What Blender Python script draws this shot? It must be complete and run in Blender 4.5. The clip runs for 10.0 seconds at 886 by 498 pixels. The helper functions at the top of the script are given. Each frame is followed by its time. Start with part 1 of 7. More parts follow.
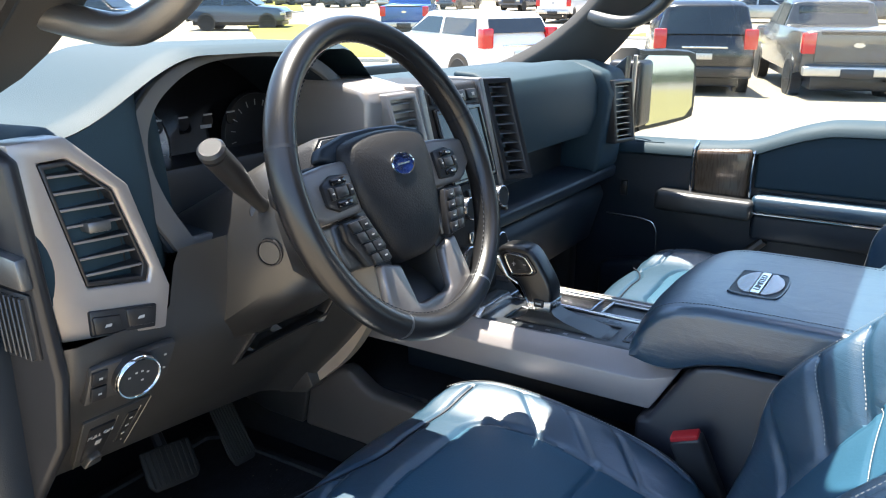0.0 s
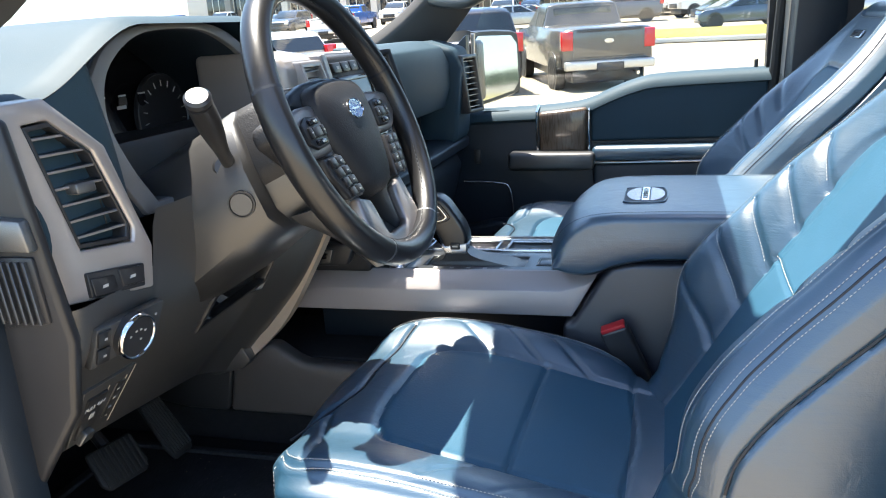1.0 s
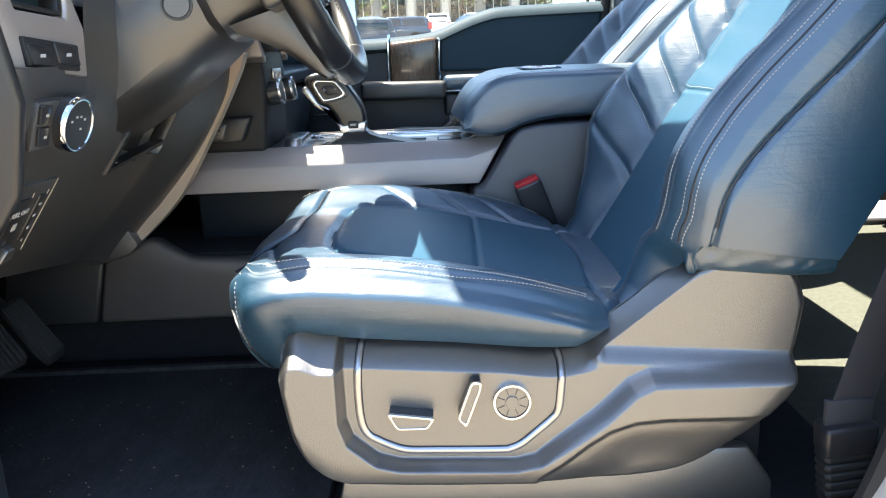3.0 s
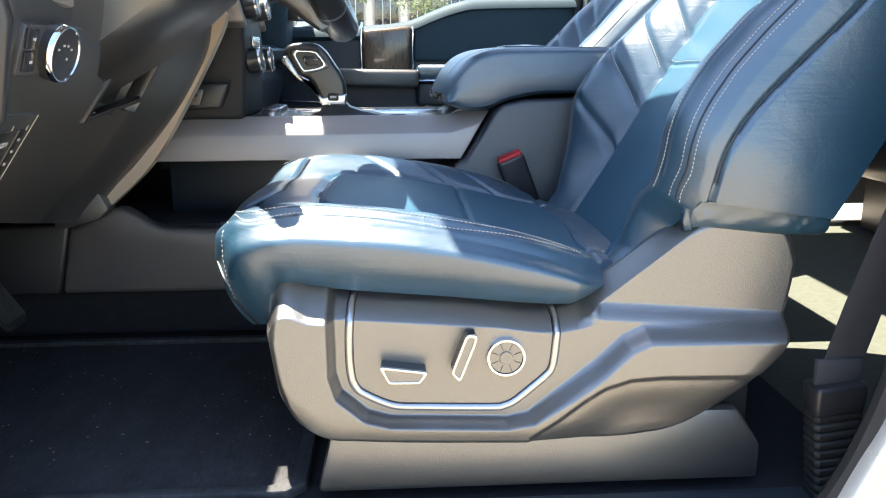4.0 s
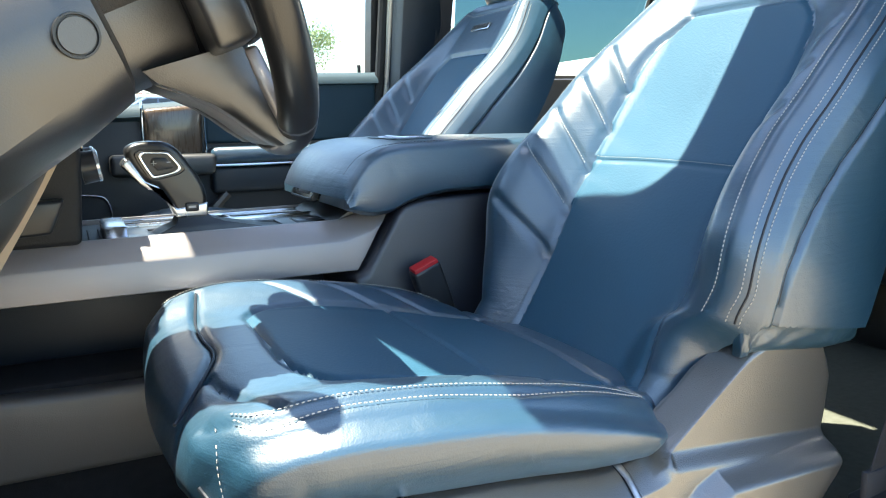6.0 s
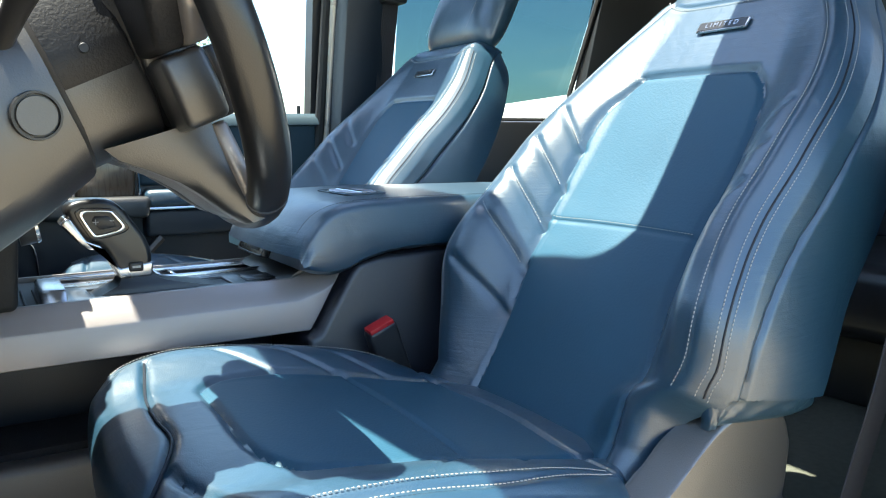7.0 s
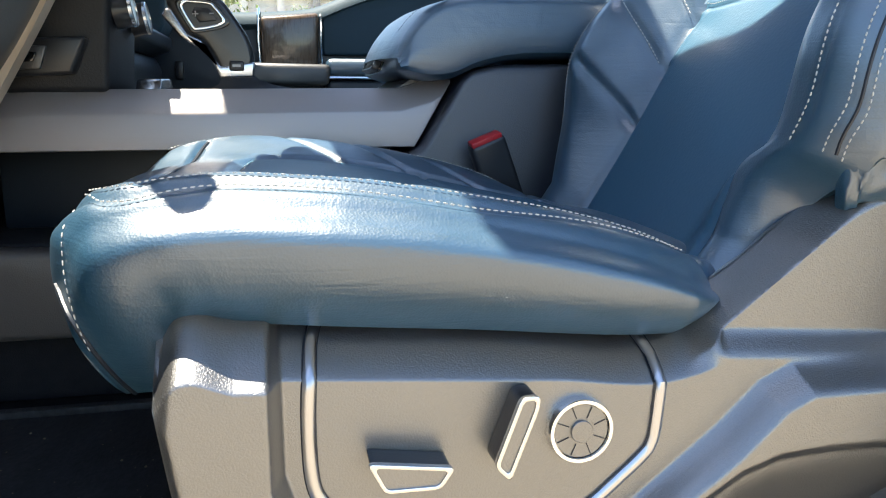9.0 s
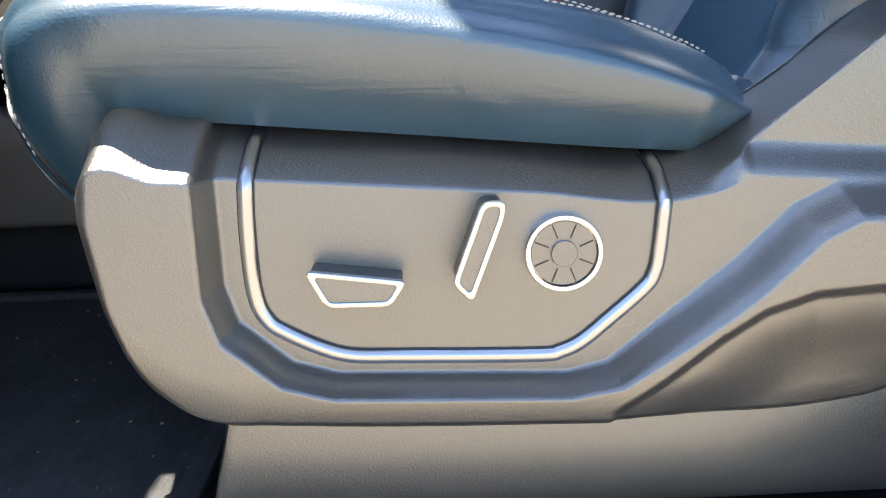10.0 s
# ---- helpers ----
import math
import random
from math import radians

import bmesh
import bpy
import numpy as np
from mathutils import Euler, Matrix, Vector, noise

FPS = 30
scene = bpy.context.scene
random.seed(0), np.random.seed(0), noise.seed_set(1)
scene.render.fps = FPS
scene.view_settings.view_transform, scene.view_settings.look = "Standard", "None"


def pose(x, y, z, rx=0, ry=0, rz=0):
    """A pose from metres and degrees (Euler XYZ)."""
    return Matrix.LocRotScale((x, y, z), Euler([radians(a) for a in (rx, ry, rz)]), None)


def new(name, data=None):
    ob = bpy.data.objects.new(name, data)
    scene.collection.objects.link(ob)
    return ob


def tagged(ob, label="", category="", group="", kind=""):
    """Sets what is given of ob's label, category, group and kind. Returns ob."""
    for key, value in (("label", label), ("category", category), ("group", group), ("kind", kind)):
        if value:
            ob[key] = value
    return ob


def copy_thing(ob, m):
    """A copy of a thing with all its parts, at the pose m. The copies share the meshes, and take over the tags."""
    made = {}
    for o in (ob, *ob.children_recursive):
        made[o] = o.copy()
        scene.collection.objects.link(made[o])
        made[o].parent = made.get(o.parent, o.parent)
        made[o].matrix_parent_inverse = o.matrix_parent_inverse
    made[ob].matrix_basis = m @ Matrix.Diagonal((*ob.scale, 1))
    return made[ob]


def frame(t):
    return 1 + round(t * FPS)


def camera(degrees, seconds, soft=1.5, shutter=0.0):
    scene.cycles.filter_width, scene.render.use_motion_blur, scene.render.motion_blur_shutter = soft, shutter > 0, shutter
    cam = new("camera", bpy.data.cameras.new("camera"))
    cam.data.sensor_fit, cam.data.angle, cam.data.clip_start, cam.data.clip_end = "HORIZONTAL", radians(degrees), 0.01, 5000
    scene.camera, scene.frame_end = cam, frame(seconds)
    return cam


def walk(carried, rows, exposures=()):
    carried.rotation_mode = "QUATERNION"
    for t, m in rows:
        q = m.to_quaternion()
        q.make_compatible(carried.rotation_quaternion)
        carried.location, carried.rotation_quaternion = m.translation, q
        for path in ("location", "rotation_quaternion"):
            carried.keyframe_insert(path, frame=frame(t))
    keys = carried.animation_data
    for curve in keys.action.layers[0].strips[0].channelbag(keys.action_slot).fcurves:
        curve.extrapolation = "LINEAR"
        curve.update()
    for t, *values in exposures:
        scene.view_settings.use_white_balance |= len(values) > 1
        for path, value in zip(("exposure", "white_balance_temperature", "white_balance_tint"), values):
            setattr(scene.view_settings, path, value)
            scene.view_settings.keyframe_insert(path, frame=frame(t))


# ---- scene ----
cam = camera(59.2, 10.0, soft=1.1)
METRES, EYE, TILT, LEAN, TURN = 1.6, 1.55, -16.5, 0.0, 32.0
ROWS = [
    (0.0, 0.0, 0.0, 0.0, 0.0, 0.0, 0.0),
    (0.5, -0.0678, -0.0244, -0.0338, -6.98, 0.08, 3.92),
    (1.0, -0.1341, -0.0405, -0.0621, -14.56, 0.38, 8.3),
    (1.5, -0.1966, -0.0155, -0.1059, -21.91, 0.46, 10.58),
    (2.0, -0.2468, 0.0061, -0.1498, -26.48, -0.41, 11.39),
    (2.5, -0.2654, 0.0208, -0.1767, -29.36, -0.81, 11.35),
    (3.0, -0.2743, 0.0307, -0.1969, -30.83, -0.61, 10.98),
    (4.5, -0.3271, 0.0787, -0.2326, -37.82, -0.26, 9.14),
    (5.0, -0.3408, 0.1534, -0.2098, -43.11, -0.3, 9.67),
    (5.5, -0.3492, 0.2169, -0.1664, -50.03, -0.34, 12.81),
    (6.0, -0.3492, 0.2564, -0.1338, -56.55, -1.06, 14.95),
    (7.5, -0.3509, 0.2765, -0.0938, -62.67, -0.14, 14.83),
    (8.0, -0.3431, 0.2608, -0.1132, -58.38, 1.08, 13.81),
    (8.5, -0.2962, 0.25, -0.1659, -51.78, 1.81, 12.5),
    (9.0, -0.2208, 0.2633, -0.2361, -42.88, 0.89, 11.46),
    (9.5, -0.1759, 0.2702, -0.2782, -37.19, -0.34, 11.19),
    (10.0, -0.1616, 0.2632, -0.2989, -32.95, -0.09, 10.85),
]
walk(cam, [(t, pose(0, 0, EYE, TILT, LEAN, TURN) @ pose(METRES * x, METRES * y, METRES * z, 90 + pitch, roll, yaw)) for t, x, y, z, yaw, pitch, roll in ROWS],
     [(0.0, 2.30, 6750, 9), (1.0, 2.40, 6800, 9), (2.0, 2.53, 6950, 9), (4.5, 2.76, 7150, 8), (5.5, 2.76, 7200, 5), (7.5, 2.40, 6800, 2), (8.5, 2.54, 7100, 4), (9.3, 2.34, 7050, 9), (10.0, 2.53, 7150, 10)])

# world: clear summer sky with a few small clouds, high sun ahead of the parked truck
SUN_DIR = Vector((-0.262, 0.100, 0.956)).normalized()
world = bpy.data.worlds.new("sky")
scene.world = world
world.use_nodes = True
wn, wl = world.node_tree.nodes, world.node_tree.links
for n in list(wn):
    wn.remove(n)
w_out = wn.new("ShaderNodeOutputWorld")
w_bg = wn.new("ShaderNodeBackground")
w_sky = wn.new("ShaderNodeTexSky")
w_sky.sky_type = "NISHITA"
w_sky.sun_disc = False
w_sky.sun_elevation = math.asin(SUN_DIR.z)
w_sky.sun_rotation = math.atan2(SUN_DIR.x, SUN_DIR.y)
w_sky.dust_density = 0.5
w_sky.ozone_density = 4.0
w_bg.inputs[1].default_value = 0.108
w_tc = wn.new("ShaderNodeTexCoord")
w_map = wn.new("ShaderNodeMapping")
w_map.inputs["Scale"].default_value = (3.0, 3.0, 9.0)
w_noise = wn.new("ShaderNodeTexNoise")
w_noise.inputs["Scale"].default_value = 1.6
w_noise.inputs["Detail"].default_value = 7
w_ramp = wn.new("ShaderNodeValToRGB")
w_ramp.color_ramp.elements[0].position = 0.62
w_ramp.color_ramp.elements[1].position = 0.78
w_mix = wn.new("ShaderNodeMixRGB")
w_mix.inputs[2].default_value = (9.0, 8.4, 7.6, 1)
wl.new(w_tc.outputs["Generated"], w_map.inputs[0])
wl.new(w_map.outputs[0], w_noise.inputs["Vector"])
wl.new(w_noise.outputs["Fac"], w_ramp.inputs[0])
wl.new(w_ramp.outputs[0], w_mix.inputs[0])
wl.new(w_sky.outputs[0], w_mix.inputs[1])
wl.new(w_mix.outputs[0], w_bg.inputs[0])
wl.new(w_bg.outputs[0], w_out.inputs[0])

sun_data = bpy.data.lights.new("sun", "SUN")
sun_data.energy = 4.0
sun_data.angle = radians(0.53)
sun_data.color = (1.0, 0.96, 0.89)
sun_ob = new("sun", sun_data)
sun_ob.rotation_euler = SUN_DIR.to_track_quat("Z", "Y").to_euler()

# ---------------------------------------------------------------- materials


def mat(name, base, rough=0.5, metal=0.0, grain=0.0, bump=0.0, bscale=600.0, var=0.12, vscale=9.0, spec=0.5, coat=0.0, voro=False, stretch=(1, 1, 1), dust=0.0, coat_ior=1.5, coat_rough=None, fold=0.0):
    m = bpy.data.materials.new(name)
    m.use_nodes = True
    nt = m.node_tree
    p = nt.nodes["Principled BSDF"]
    p.inputs["Roughness"].default_value = rough
    p.inputs["Metallic"].default_value = metal
    p.inputs["Specular IOR Level"].default_value = spec
    p.inputs["Coat Weight"].default_value = coat
    p.inputs["Coat Roughness"].default_value = coat_rough if coat_rough is not None else (0.08 if rough < 0.3 else 0.3)
    p.inputs["Coat IOR"].default_value = coat_ior
    tc = nt.nodes.new("ShaderNodeTexCoord")
    mp = nt.nodes.new("ShaderNodeMapping")
    mp.inputs["Scale"].default_value = stretch
    nt.links.new(tc.outputs["Object"], mp.inputs[0])
    n1 = nt.nodes.new("ShaderNodeTexNoise")
    n1.inputs["Scale"].default_value = vscale
    n1.inputs["Detail"].default_value = 6
    nt.links.new(mp.outputs[0], n1.inputs["Vector"])
    mx = nt.nodes.new("ShaderNodeMixRGB")
    mx.inputs[1].default_value = (*[c * (1 - var) for c in base], 1)
    mx.inputs[2].default_value = (*[min(1, c * (1 + var) + dust) for c in base], 1)
    nt.links.new(n1.outputs["Fac"], mx.inputs[0])
    last = mx
    if grain:
        n3 = nt.nodes.new("ShaderNodeTexNoise")
        n3.inputs["Scale"].default_value = bscale * 0.6
        n3.inputs["Detail"].default_value = 2
        nt.links.new(mp.outputs[0], n3.inputs["Vector"])
        mg = nt.nodes.new("ShaderNodeMixRGB")
        mg.blend_type = "OVERLAY"
        mg.inputs[0].default_value = grain
        nt.links.new(last.outputs[0], mg.inputs[1])
        nt.links.new(n3.outputs["Fac"], mg.inputs[2])
        last = mg
    nt.links.new(last.outputs[0], p.inputs["Base Color"])
    rr = nt.nodes.new("ShaderNodeMapRange")
    rr.inputs[3].default_value = max(0.02, rough - 0.06)
    rr.inputs[4].default_value = min(1, rough + 0.06)
    nt.links.new(n1.outputs["Fac"], rr.inputs[0])
    nt.links.new(rr.outputs[0], p.inputs["Roughness"])
    if bump:
        if voro:
            b1 = nt.nodes.new("ShaderNodeTexVoronoi")
            b1.inputs["Scale"].default_value = bscale
            src = b1.outputs["Distance"]
        else:
            b1 = nt.nodes.new("ShaderNodeTexNoise")
            b1.inputs["Scale"].default_value = bscale
            b1.inputs["Detail"].default_value = 3
            src = b1.outputs["Fac"]
        nt.links.new(mp.outputs[0], b1.inputs["Vector"])
        bp = nt.nodes.new("ShaderNodeBump")
        bp.inputs["Strength"].default_value = bump
        bp.inputs["Distance"].default_value = 0.001
        nt.links.new(src, bp.inputs["Height"])
        nt.links.new(bp.outputs[0], p.inputs["Normal"])
        if fold:
            n4 = nt.nodes.new("ShaderNodeTexNoise")
            n4.inputs["Scale"].default_value = 22
            n4.inputs["Detail"].default_value = 4
            n4.inputs["Distortion"].default_value = 0.6
            nt.links.new(mp.outputs[0], n4.inputs["Vector"])
            b4 = nt.nodes.new("ShaderNodeBump")
            b4.inputs["Strength"].default_value = fold
            b4.inputs["Distance"].default_value = 0.006
            nt.links.new(n4.outputs["Fac"], b4.inputs["Height"])
            # fine creases that run along the upright sides
            m5 = nt.nodes.new("ShaderNodeMapping")
            m5.inputs["Scale"].default_value = (14, 14, 210)
            nt.links.new(tc.outputs["Object"], m5.inputs[0])
            n5 = nt.nodes.new("ShaderNodeTexNoise")
            n5.inputs["Scale"].default_value = 1.0
            n5.inputs["Detail"].default_value = 4
            n5.inputs["Distortion"].default_value = 0.8
            nt.links.new(m5.outputs[0], n5.inputs["Vector"])
            x5 = nt.nodes.new("ShaderNodeMath")
            x5.operation = "MULTIPLY"
            nt.links.new(n5.outputs["Fac"], x5.inputs[0])
            nt.links.new(n1.outputs["Fac"], x5.inputs[1])
            b5 = nt.nodes.new("ShaderNodeBump")
            b5.inputs["Strength"].default_value = min(0.35, fold * 2)
            b5.inputs["Distance"].default_value = 0.0016
            nt.links.new(x5.outputs[0], b5.inputs["Height"])
            nt.links.new(b5.outputs[0], b4.inputs["Normal"])
            nt.links.new(b4.outputs[0], bp.inputs["Normal"])
            nt.links.new(bp.outputs[0], p.inputs["Coat Normal"])
    return m


def glass_mat(name, tint, gloss=0.06):
    m = bpy.data.materials.new(name)
    m.use_nodes = True
    nt = m.node_tree
    nt.nodes.remove(nt.nodes["Principled BSDF"])
    out = nt.nodes["Material Output"]
    tr = nt.nodes.new("ShaderNodeBsdfTransparent")
    tr.inputs[0].default_value = (*tint, 1)
    gl = nt.nodes.new("ShaderNodeBsdfGlossy")
    gl.inputs["Roughness"].default_value = 0.02
    mx = nt.nodes.new("ShaderNodeMixShader")
    mx.inputs[0].default_value = gloss
    nt.links.new(tr.outputs[0], mx.inputs[1])
    nt.links.new(gl.outputs[0], mx.inputs[2])
    nt.links.new(mx.outputs[0], out.inputs[0])
    return m


LEATHER = mat("navy_leather", (0.007, 0.046, 0.084), 0.48, bump=0.10, bscale=650, var=0.16, vscale=14, voro=True, spec=0.5, coat=1.0, coat_ior=1.88, coat_rough=0.36, fold=0.20)
LEATHER_PERF = mat("perforated_navy_leather", (0.012, 0.070, 0.118), 0.55, bump=0.16, bscale=330, var=0.14, vscale=14, voro=True, spec=0.5, coat=0.25, coat_ior=1.5, coat_rough=0.55, fold=0.03)
LEATHER_DARK = mat("dark_leather", (0.013, 0.013, 0.014), 0.30, bump=0.06, bscale=700, var=0.2, vscale=20, voro=True, spec=0.7)
DASH_LEATHER = mat("dash_leather", (0.019, 0.046, 0.065), 0.66, bump=0.2, bscale=900, var=0.12, vscale=12, voro=True, spec=0.4)
PLASTIC = mat("charcoal_plastic", (0.020, 0.020, 0.021), 0.44, bump=0.3, bscale=700, var=0.15, vscale=10, spec=0.9, coat=0.6, coat_ior=1.6, coat_rough=0.42)
PLASTIC_GREY = mat("grey_grained_plastic", (0.036, 0.035, 0.034), 0.36, grain=0.4, bump=0.8, bscale=800, var=0.22, vscale=7, spec=1.0, coat=1.0, coat_ior=2.1, coat_rough=0.32)
DARK = mat("dark_navy_plastic", (0.010, 0.018, 0.028), 0.45, bump=0.3, bscale=700, var=0.15, vscale=10, spec=0.6)
CONSOLE_DARK = mat("navy_black_console_plastic", (0.016, 0.018, 0.027), 0.44, bump=0.3, bscale=700, var=0.15, vscale=10, spec=0.8, coat=0.4, coat_ior=1.6, coat_rough=0.42)
HOOD_GREY = mat("grey_soft_trim", (0.13, 0.13, 0.13), 0.5, bump=0.2, bscale=800, var=0.1, spec=0.6, coat=0.3, coat_rough=0.45)
SMOOTH_BLACK = mat("satin_black_plastic", (0.025, 0.025, 0.027), 0.32, bump=0.1, bscale=500, var=0.2)
GLOSS_BLACK = mat("gloss_black", (0.008, 0.008, 0.01), 0.12, var=0.2, spec=0.6)
SILVER_TRIM = mat("brushed_satin_trim", (0.30, 0.275, 0.265), 0.36, metal=0.55, bump=0.15, bscale=260, var=0.06, stretch=(1, 6, 6))
CONSOLE_SILVER = mat("warm_satin_console_trim", (0.36, 0.325, 0.32), 0.38, metal=0.35, bump=0.15, bscale=300, var=0.06, stretch=(0.2, 6, 6))
BEZEL = mat("warm_satin_bezel", (0.44, 0.40, 0.375), 0.34, metal=0.5, bump=0.12, bscale=260, var=0.06, stretch=(1, 6, 6), coat=0.3)
MAT_RUBBER = mat("rubber_floor_mat", (0.024, 0.024, 0.027), 0.75, grain=0.5, bump=1.0, bscale=170, var=0.6, vscale=22, dust=0.03, stretch=(1.6, 0.7, 1))
KNEE = mat("black_knee_plastic", (0.034, 0.033, 0.033), 0.48, bump=0.3, bscale=700, var=0.2, vscale=10, spec=0.8, coat=0.7, coat_ior=1.7, coat_rough=0.46)
AIRBAG = mat("black_airbag_plastic", (0.013, 0.013, 0.015), 0.55, bump=0.5, bscale=420, var=0.2, vscale=14, spec=0.45)
TUNNEL_GREY = mat("warm_grey_tunnel_panel", (0.13, 0.115, 0.105), 0.5, bump=0.3, bscale=650, var=0.12, spec=0.8, coat=0.4, coat_rough=0.45)
COLUMN = mat("charcoal_column_plastic", (0.020, 0.019, 0.019), 0.42, bump=0.25, bscale=700, var=0.15, vscale=10, spec=0.9, coat=0.6, coat_ior=1.7, coat_rough=0.40)
DECK = mat("dark_satin_deck", (0.045, 0.050, 0.056), 0.30, metal=0.25, bump=0.1, bscale=300, var=0.1, coat=0.4)
TRIM_SATIN = mat("satin_grey_metal", (0.44, 0.44, 0.46), 0.30, metal=1.0, bump=0.05, bscale=300, var=0.08)
CHROME = mat("bright_chrome", (0.82, 0.82, 0.82), 0.12, metal=1.0, var=0.04)
SATIN_CHROME = mat("satin_chrome", (0.62, 0.62, 0.63), 0.26, metal=1.0, var=0.05)
THREAD = mat("white_thread", (0.42, 0.41, 0.38), 0.8, var=0.15, vscale=120)
PIPING = mat("dark_piping", (0.012, 0.016, 0.024), 0.5, var=0.2, vscale=30)
CARPET = mat("black_carpet", (0.030, 0.030, 0.034), 0.95, bump=1.0, bscale=900, var=0.35, vscale=60, spec=0.2)
CARPET_REAR = mat("grey_carpet", (0.10, 0.105, 0.085), 0.95, bump=1.0, bscale=700, var=0.3, vscale=80, spec=0.2)
RUBBER = mat("black_rubber", (0.016, 0.016, 0.016), 0.6, bump=0.3, bscale=300, var=0.2)
RED = mat("red_button", (0.55, 0.02, 0.025), 0.4, var=0.1)
WEBBING = mat("belt_webbing", (0.045, 0.045, 0.05), 0.7, bump=0.8, bscale=500, var=0.15, vscale=60, stretch=(1, 1, 6))
WOOD = mat("dark_brown_wood_veneer", (0.095, 0.064, 0.042), 0.28, bump=0.15, bscale=90, var=0.45, vscale=26, coat=0.6, stretch=(8, 8, 1))
HEADLINER = mat("dark_headliner", (0.085, 0.08, 0.075), 0.95, bump=0.4, bscale=900, var=0.06)
PILLAR = mat("grey_pillar_cloth", (0.055, 0.052, 0.050), 0.75, bump=0.4, bscale=700, var=0.1)
BODY_PAINT = mat("warm_silver_paint", (0.50, 0.48, 0.44), 0.28, metal=0.3, coat=0.6, var=0.04)
MARK = mat("white_marking", (0.45, 0.45, 0.45), 0.5, var=0.05)
BADGE_BLUE = mat("badge_blue", (0.01, 0.035, 0.22), 0.25, coat=0.5, var=0.1)
SCREEN = mat("grey_screen", (0.06, 0.075, 0.07), 0.12, var=0.15)
MIRROR = mat("mirror_glass", (0.46, 0.50, 0.56), 0.02, metal=1.0, var=0.0)
GLASS = glass_mat("clear_glass", (0.93, 0.96, 0.95))
GLASS_TINT = glass_mat("privacy_glass", (0.26, 0.36, 0.38))
CONCRETE = mat("sunlit_concrete", (0.300, 0.246, 0.175), 0.85, grain=0.3, bump=0.3, bscale=40, var=0.16, vscale=0.35)
GRASS = mat("dry_grass", (0.26, 0.23, 0.03), 0.9, grain=0.5, bump=1.0, bscale=30, var=0.4, vscale=0.5)
TYRE = mat("tyre_rubber", (0.018, 0.018, 0.018), 0.7, var=0.2)
RIM = mat("alloy_rim", (0.5, 0.5, 0.5), 0.3, metal=0.9, var=0.05)
CAR_GLASS = mat("car_window", (0.015, 0.02, 0.024), 0.06, var=0.3, spec=0.8)
TAIL_RED = mat("tail_lamp_red", (0.5, 0.012, 0.015), 0.15, coat=0.5, var=0.1)
PALE = mat("pale_bumper", (0.55, 0.54, 0.52), 0.3, metal=0.6, var=0.05)
BARK = mat("bark", (0.09, 0.07, 0.05), 0.9, bump=1.0, bscale=30, var=0.3)
LEAF = mat("leaves", (0.085, 0.13, 0.025), 0.6, var=0.5, vscale=3)
FACADE = mat("pale_facade", (0.52, 0.50, 0.46), 0.8, var=0.08, vscale=0.4)
FACADE_GREY = mat("grey_facade", (0.20, 0.20, 0.19), 0.8, var=0.08, vscale=0.4)

# ---------------------------------------------------------------- mesh helpers


def to_mesh(name, data):
    if isinstance(data, bmesh.types.BMesh):
        me = bpy.data.meshes.new(name)
        data.to_mesh(me)
        data.free()
        return me
    if isinstance(data, tuple):
        me = bpy.data.meshes.new(name)
        me.from_pydata([tuple(map(float, v)) for v in data[0]], [], [tuple(int(i) for i in f) for f in data[1]])
        me.update()
        return me
    return data


def part(name, data, material, parent=None, label="", smooth=35):
    me = to_mesh(name, data)
    if material and not me.materials:
        me.materials.append(material)
    if smooth:
        me.polygons.foreach_set("use_smooth", [True] * len(me.polygons))
        me.set_sharp_from_angle(angle=radians(smooth))
    ob = new(name, me)
    if parent is not None:
        ob.parent = parent
        if parent.type == "EMPTY":
            ob.matrix_parent_inverse = Matrix.Translation(-parent.location)
    if label:
        ob["label"] = label
    return ob


def thing(name, at, label, category, group="", kind=""):
    return tagged(place_empty(name, at), label, category, group, kind)


def place_empty(name, at):
    e = new(name)
    e.empty_display_size = 0.05
    e.location = at
    return e


def bev(bm, w, seg=2, angle=30):
    if w > 0:
        edges = [e for e in bm.edges if len(e.link_faces) == 2 and e.calc_face_angle(0) > radians(angle)]
        bmesh.ops.bevel(bm, geom=edges, offset=w, segments=seg, profile=0.5, affect="EDGES", clamp_overlap=True)
    return bm


def box(x0, x1, y0, y1, z0, z1, w=0.004, seg=2, m=None):
    bm = bmesh.new()
    bmesh.ops.create_cube(bm, size=1)
    for v in bm.verts:
        v.co = Vector(((x0 + x1) / 2 + v.co.x * (x1 - x0), (y0 + y1) / 2 + v.co.y * (y1 - y0), (z0 + z1) / 2 + v.co.z * (z1 - z0)))
    bev(bm, w, seg)
    if m is not None:
        bm.transform(m)
    return bm


def prism(poly, axis, a0, a1, w=0.004, seg=2, warp=None, m=None):
    """poly in the two other axes, in the order x, y, z; run along axis from a0 to a1."""
    bm = bmesh.new()

    def put(p, a):
        c = {"x": (a, p[0], p[1]), "y": (p[0], a, p[1]), "z": (p[0], p[1], a)}[axis]
        return bm.verts.new(c)
    lo, hi = [put(p, a0) for p in poly], [put(p, a1) for p in poly]
    n = len(poly)
    bm.faces.new(lo)
    bm.faces.new(hi[::-1])
    for i in range(n):
        bm.faces.new((lo[i], hi[i], hi[(i + 1) % n], lo[(i + 1) % n]))
    bmesh.ops.recalc_face_normals(bm, faces=bm.faces)
    bev(bm, w, seg)
    if warp:
        for v in bm.verts:
            v.co = Vector(warp(*v.co))
    if m is not None:
        bm.transform(m)
    return bm


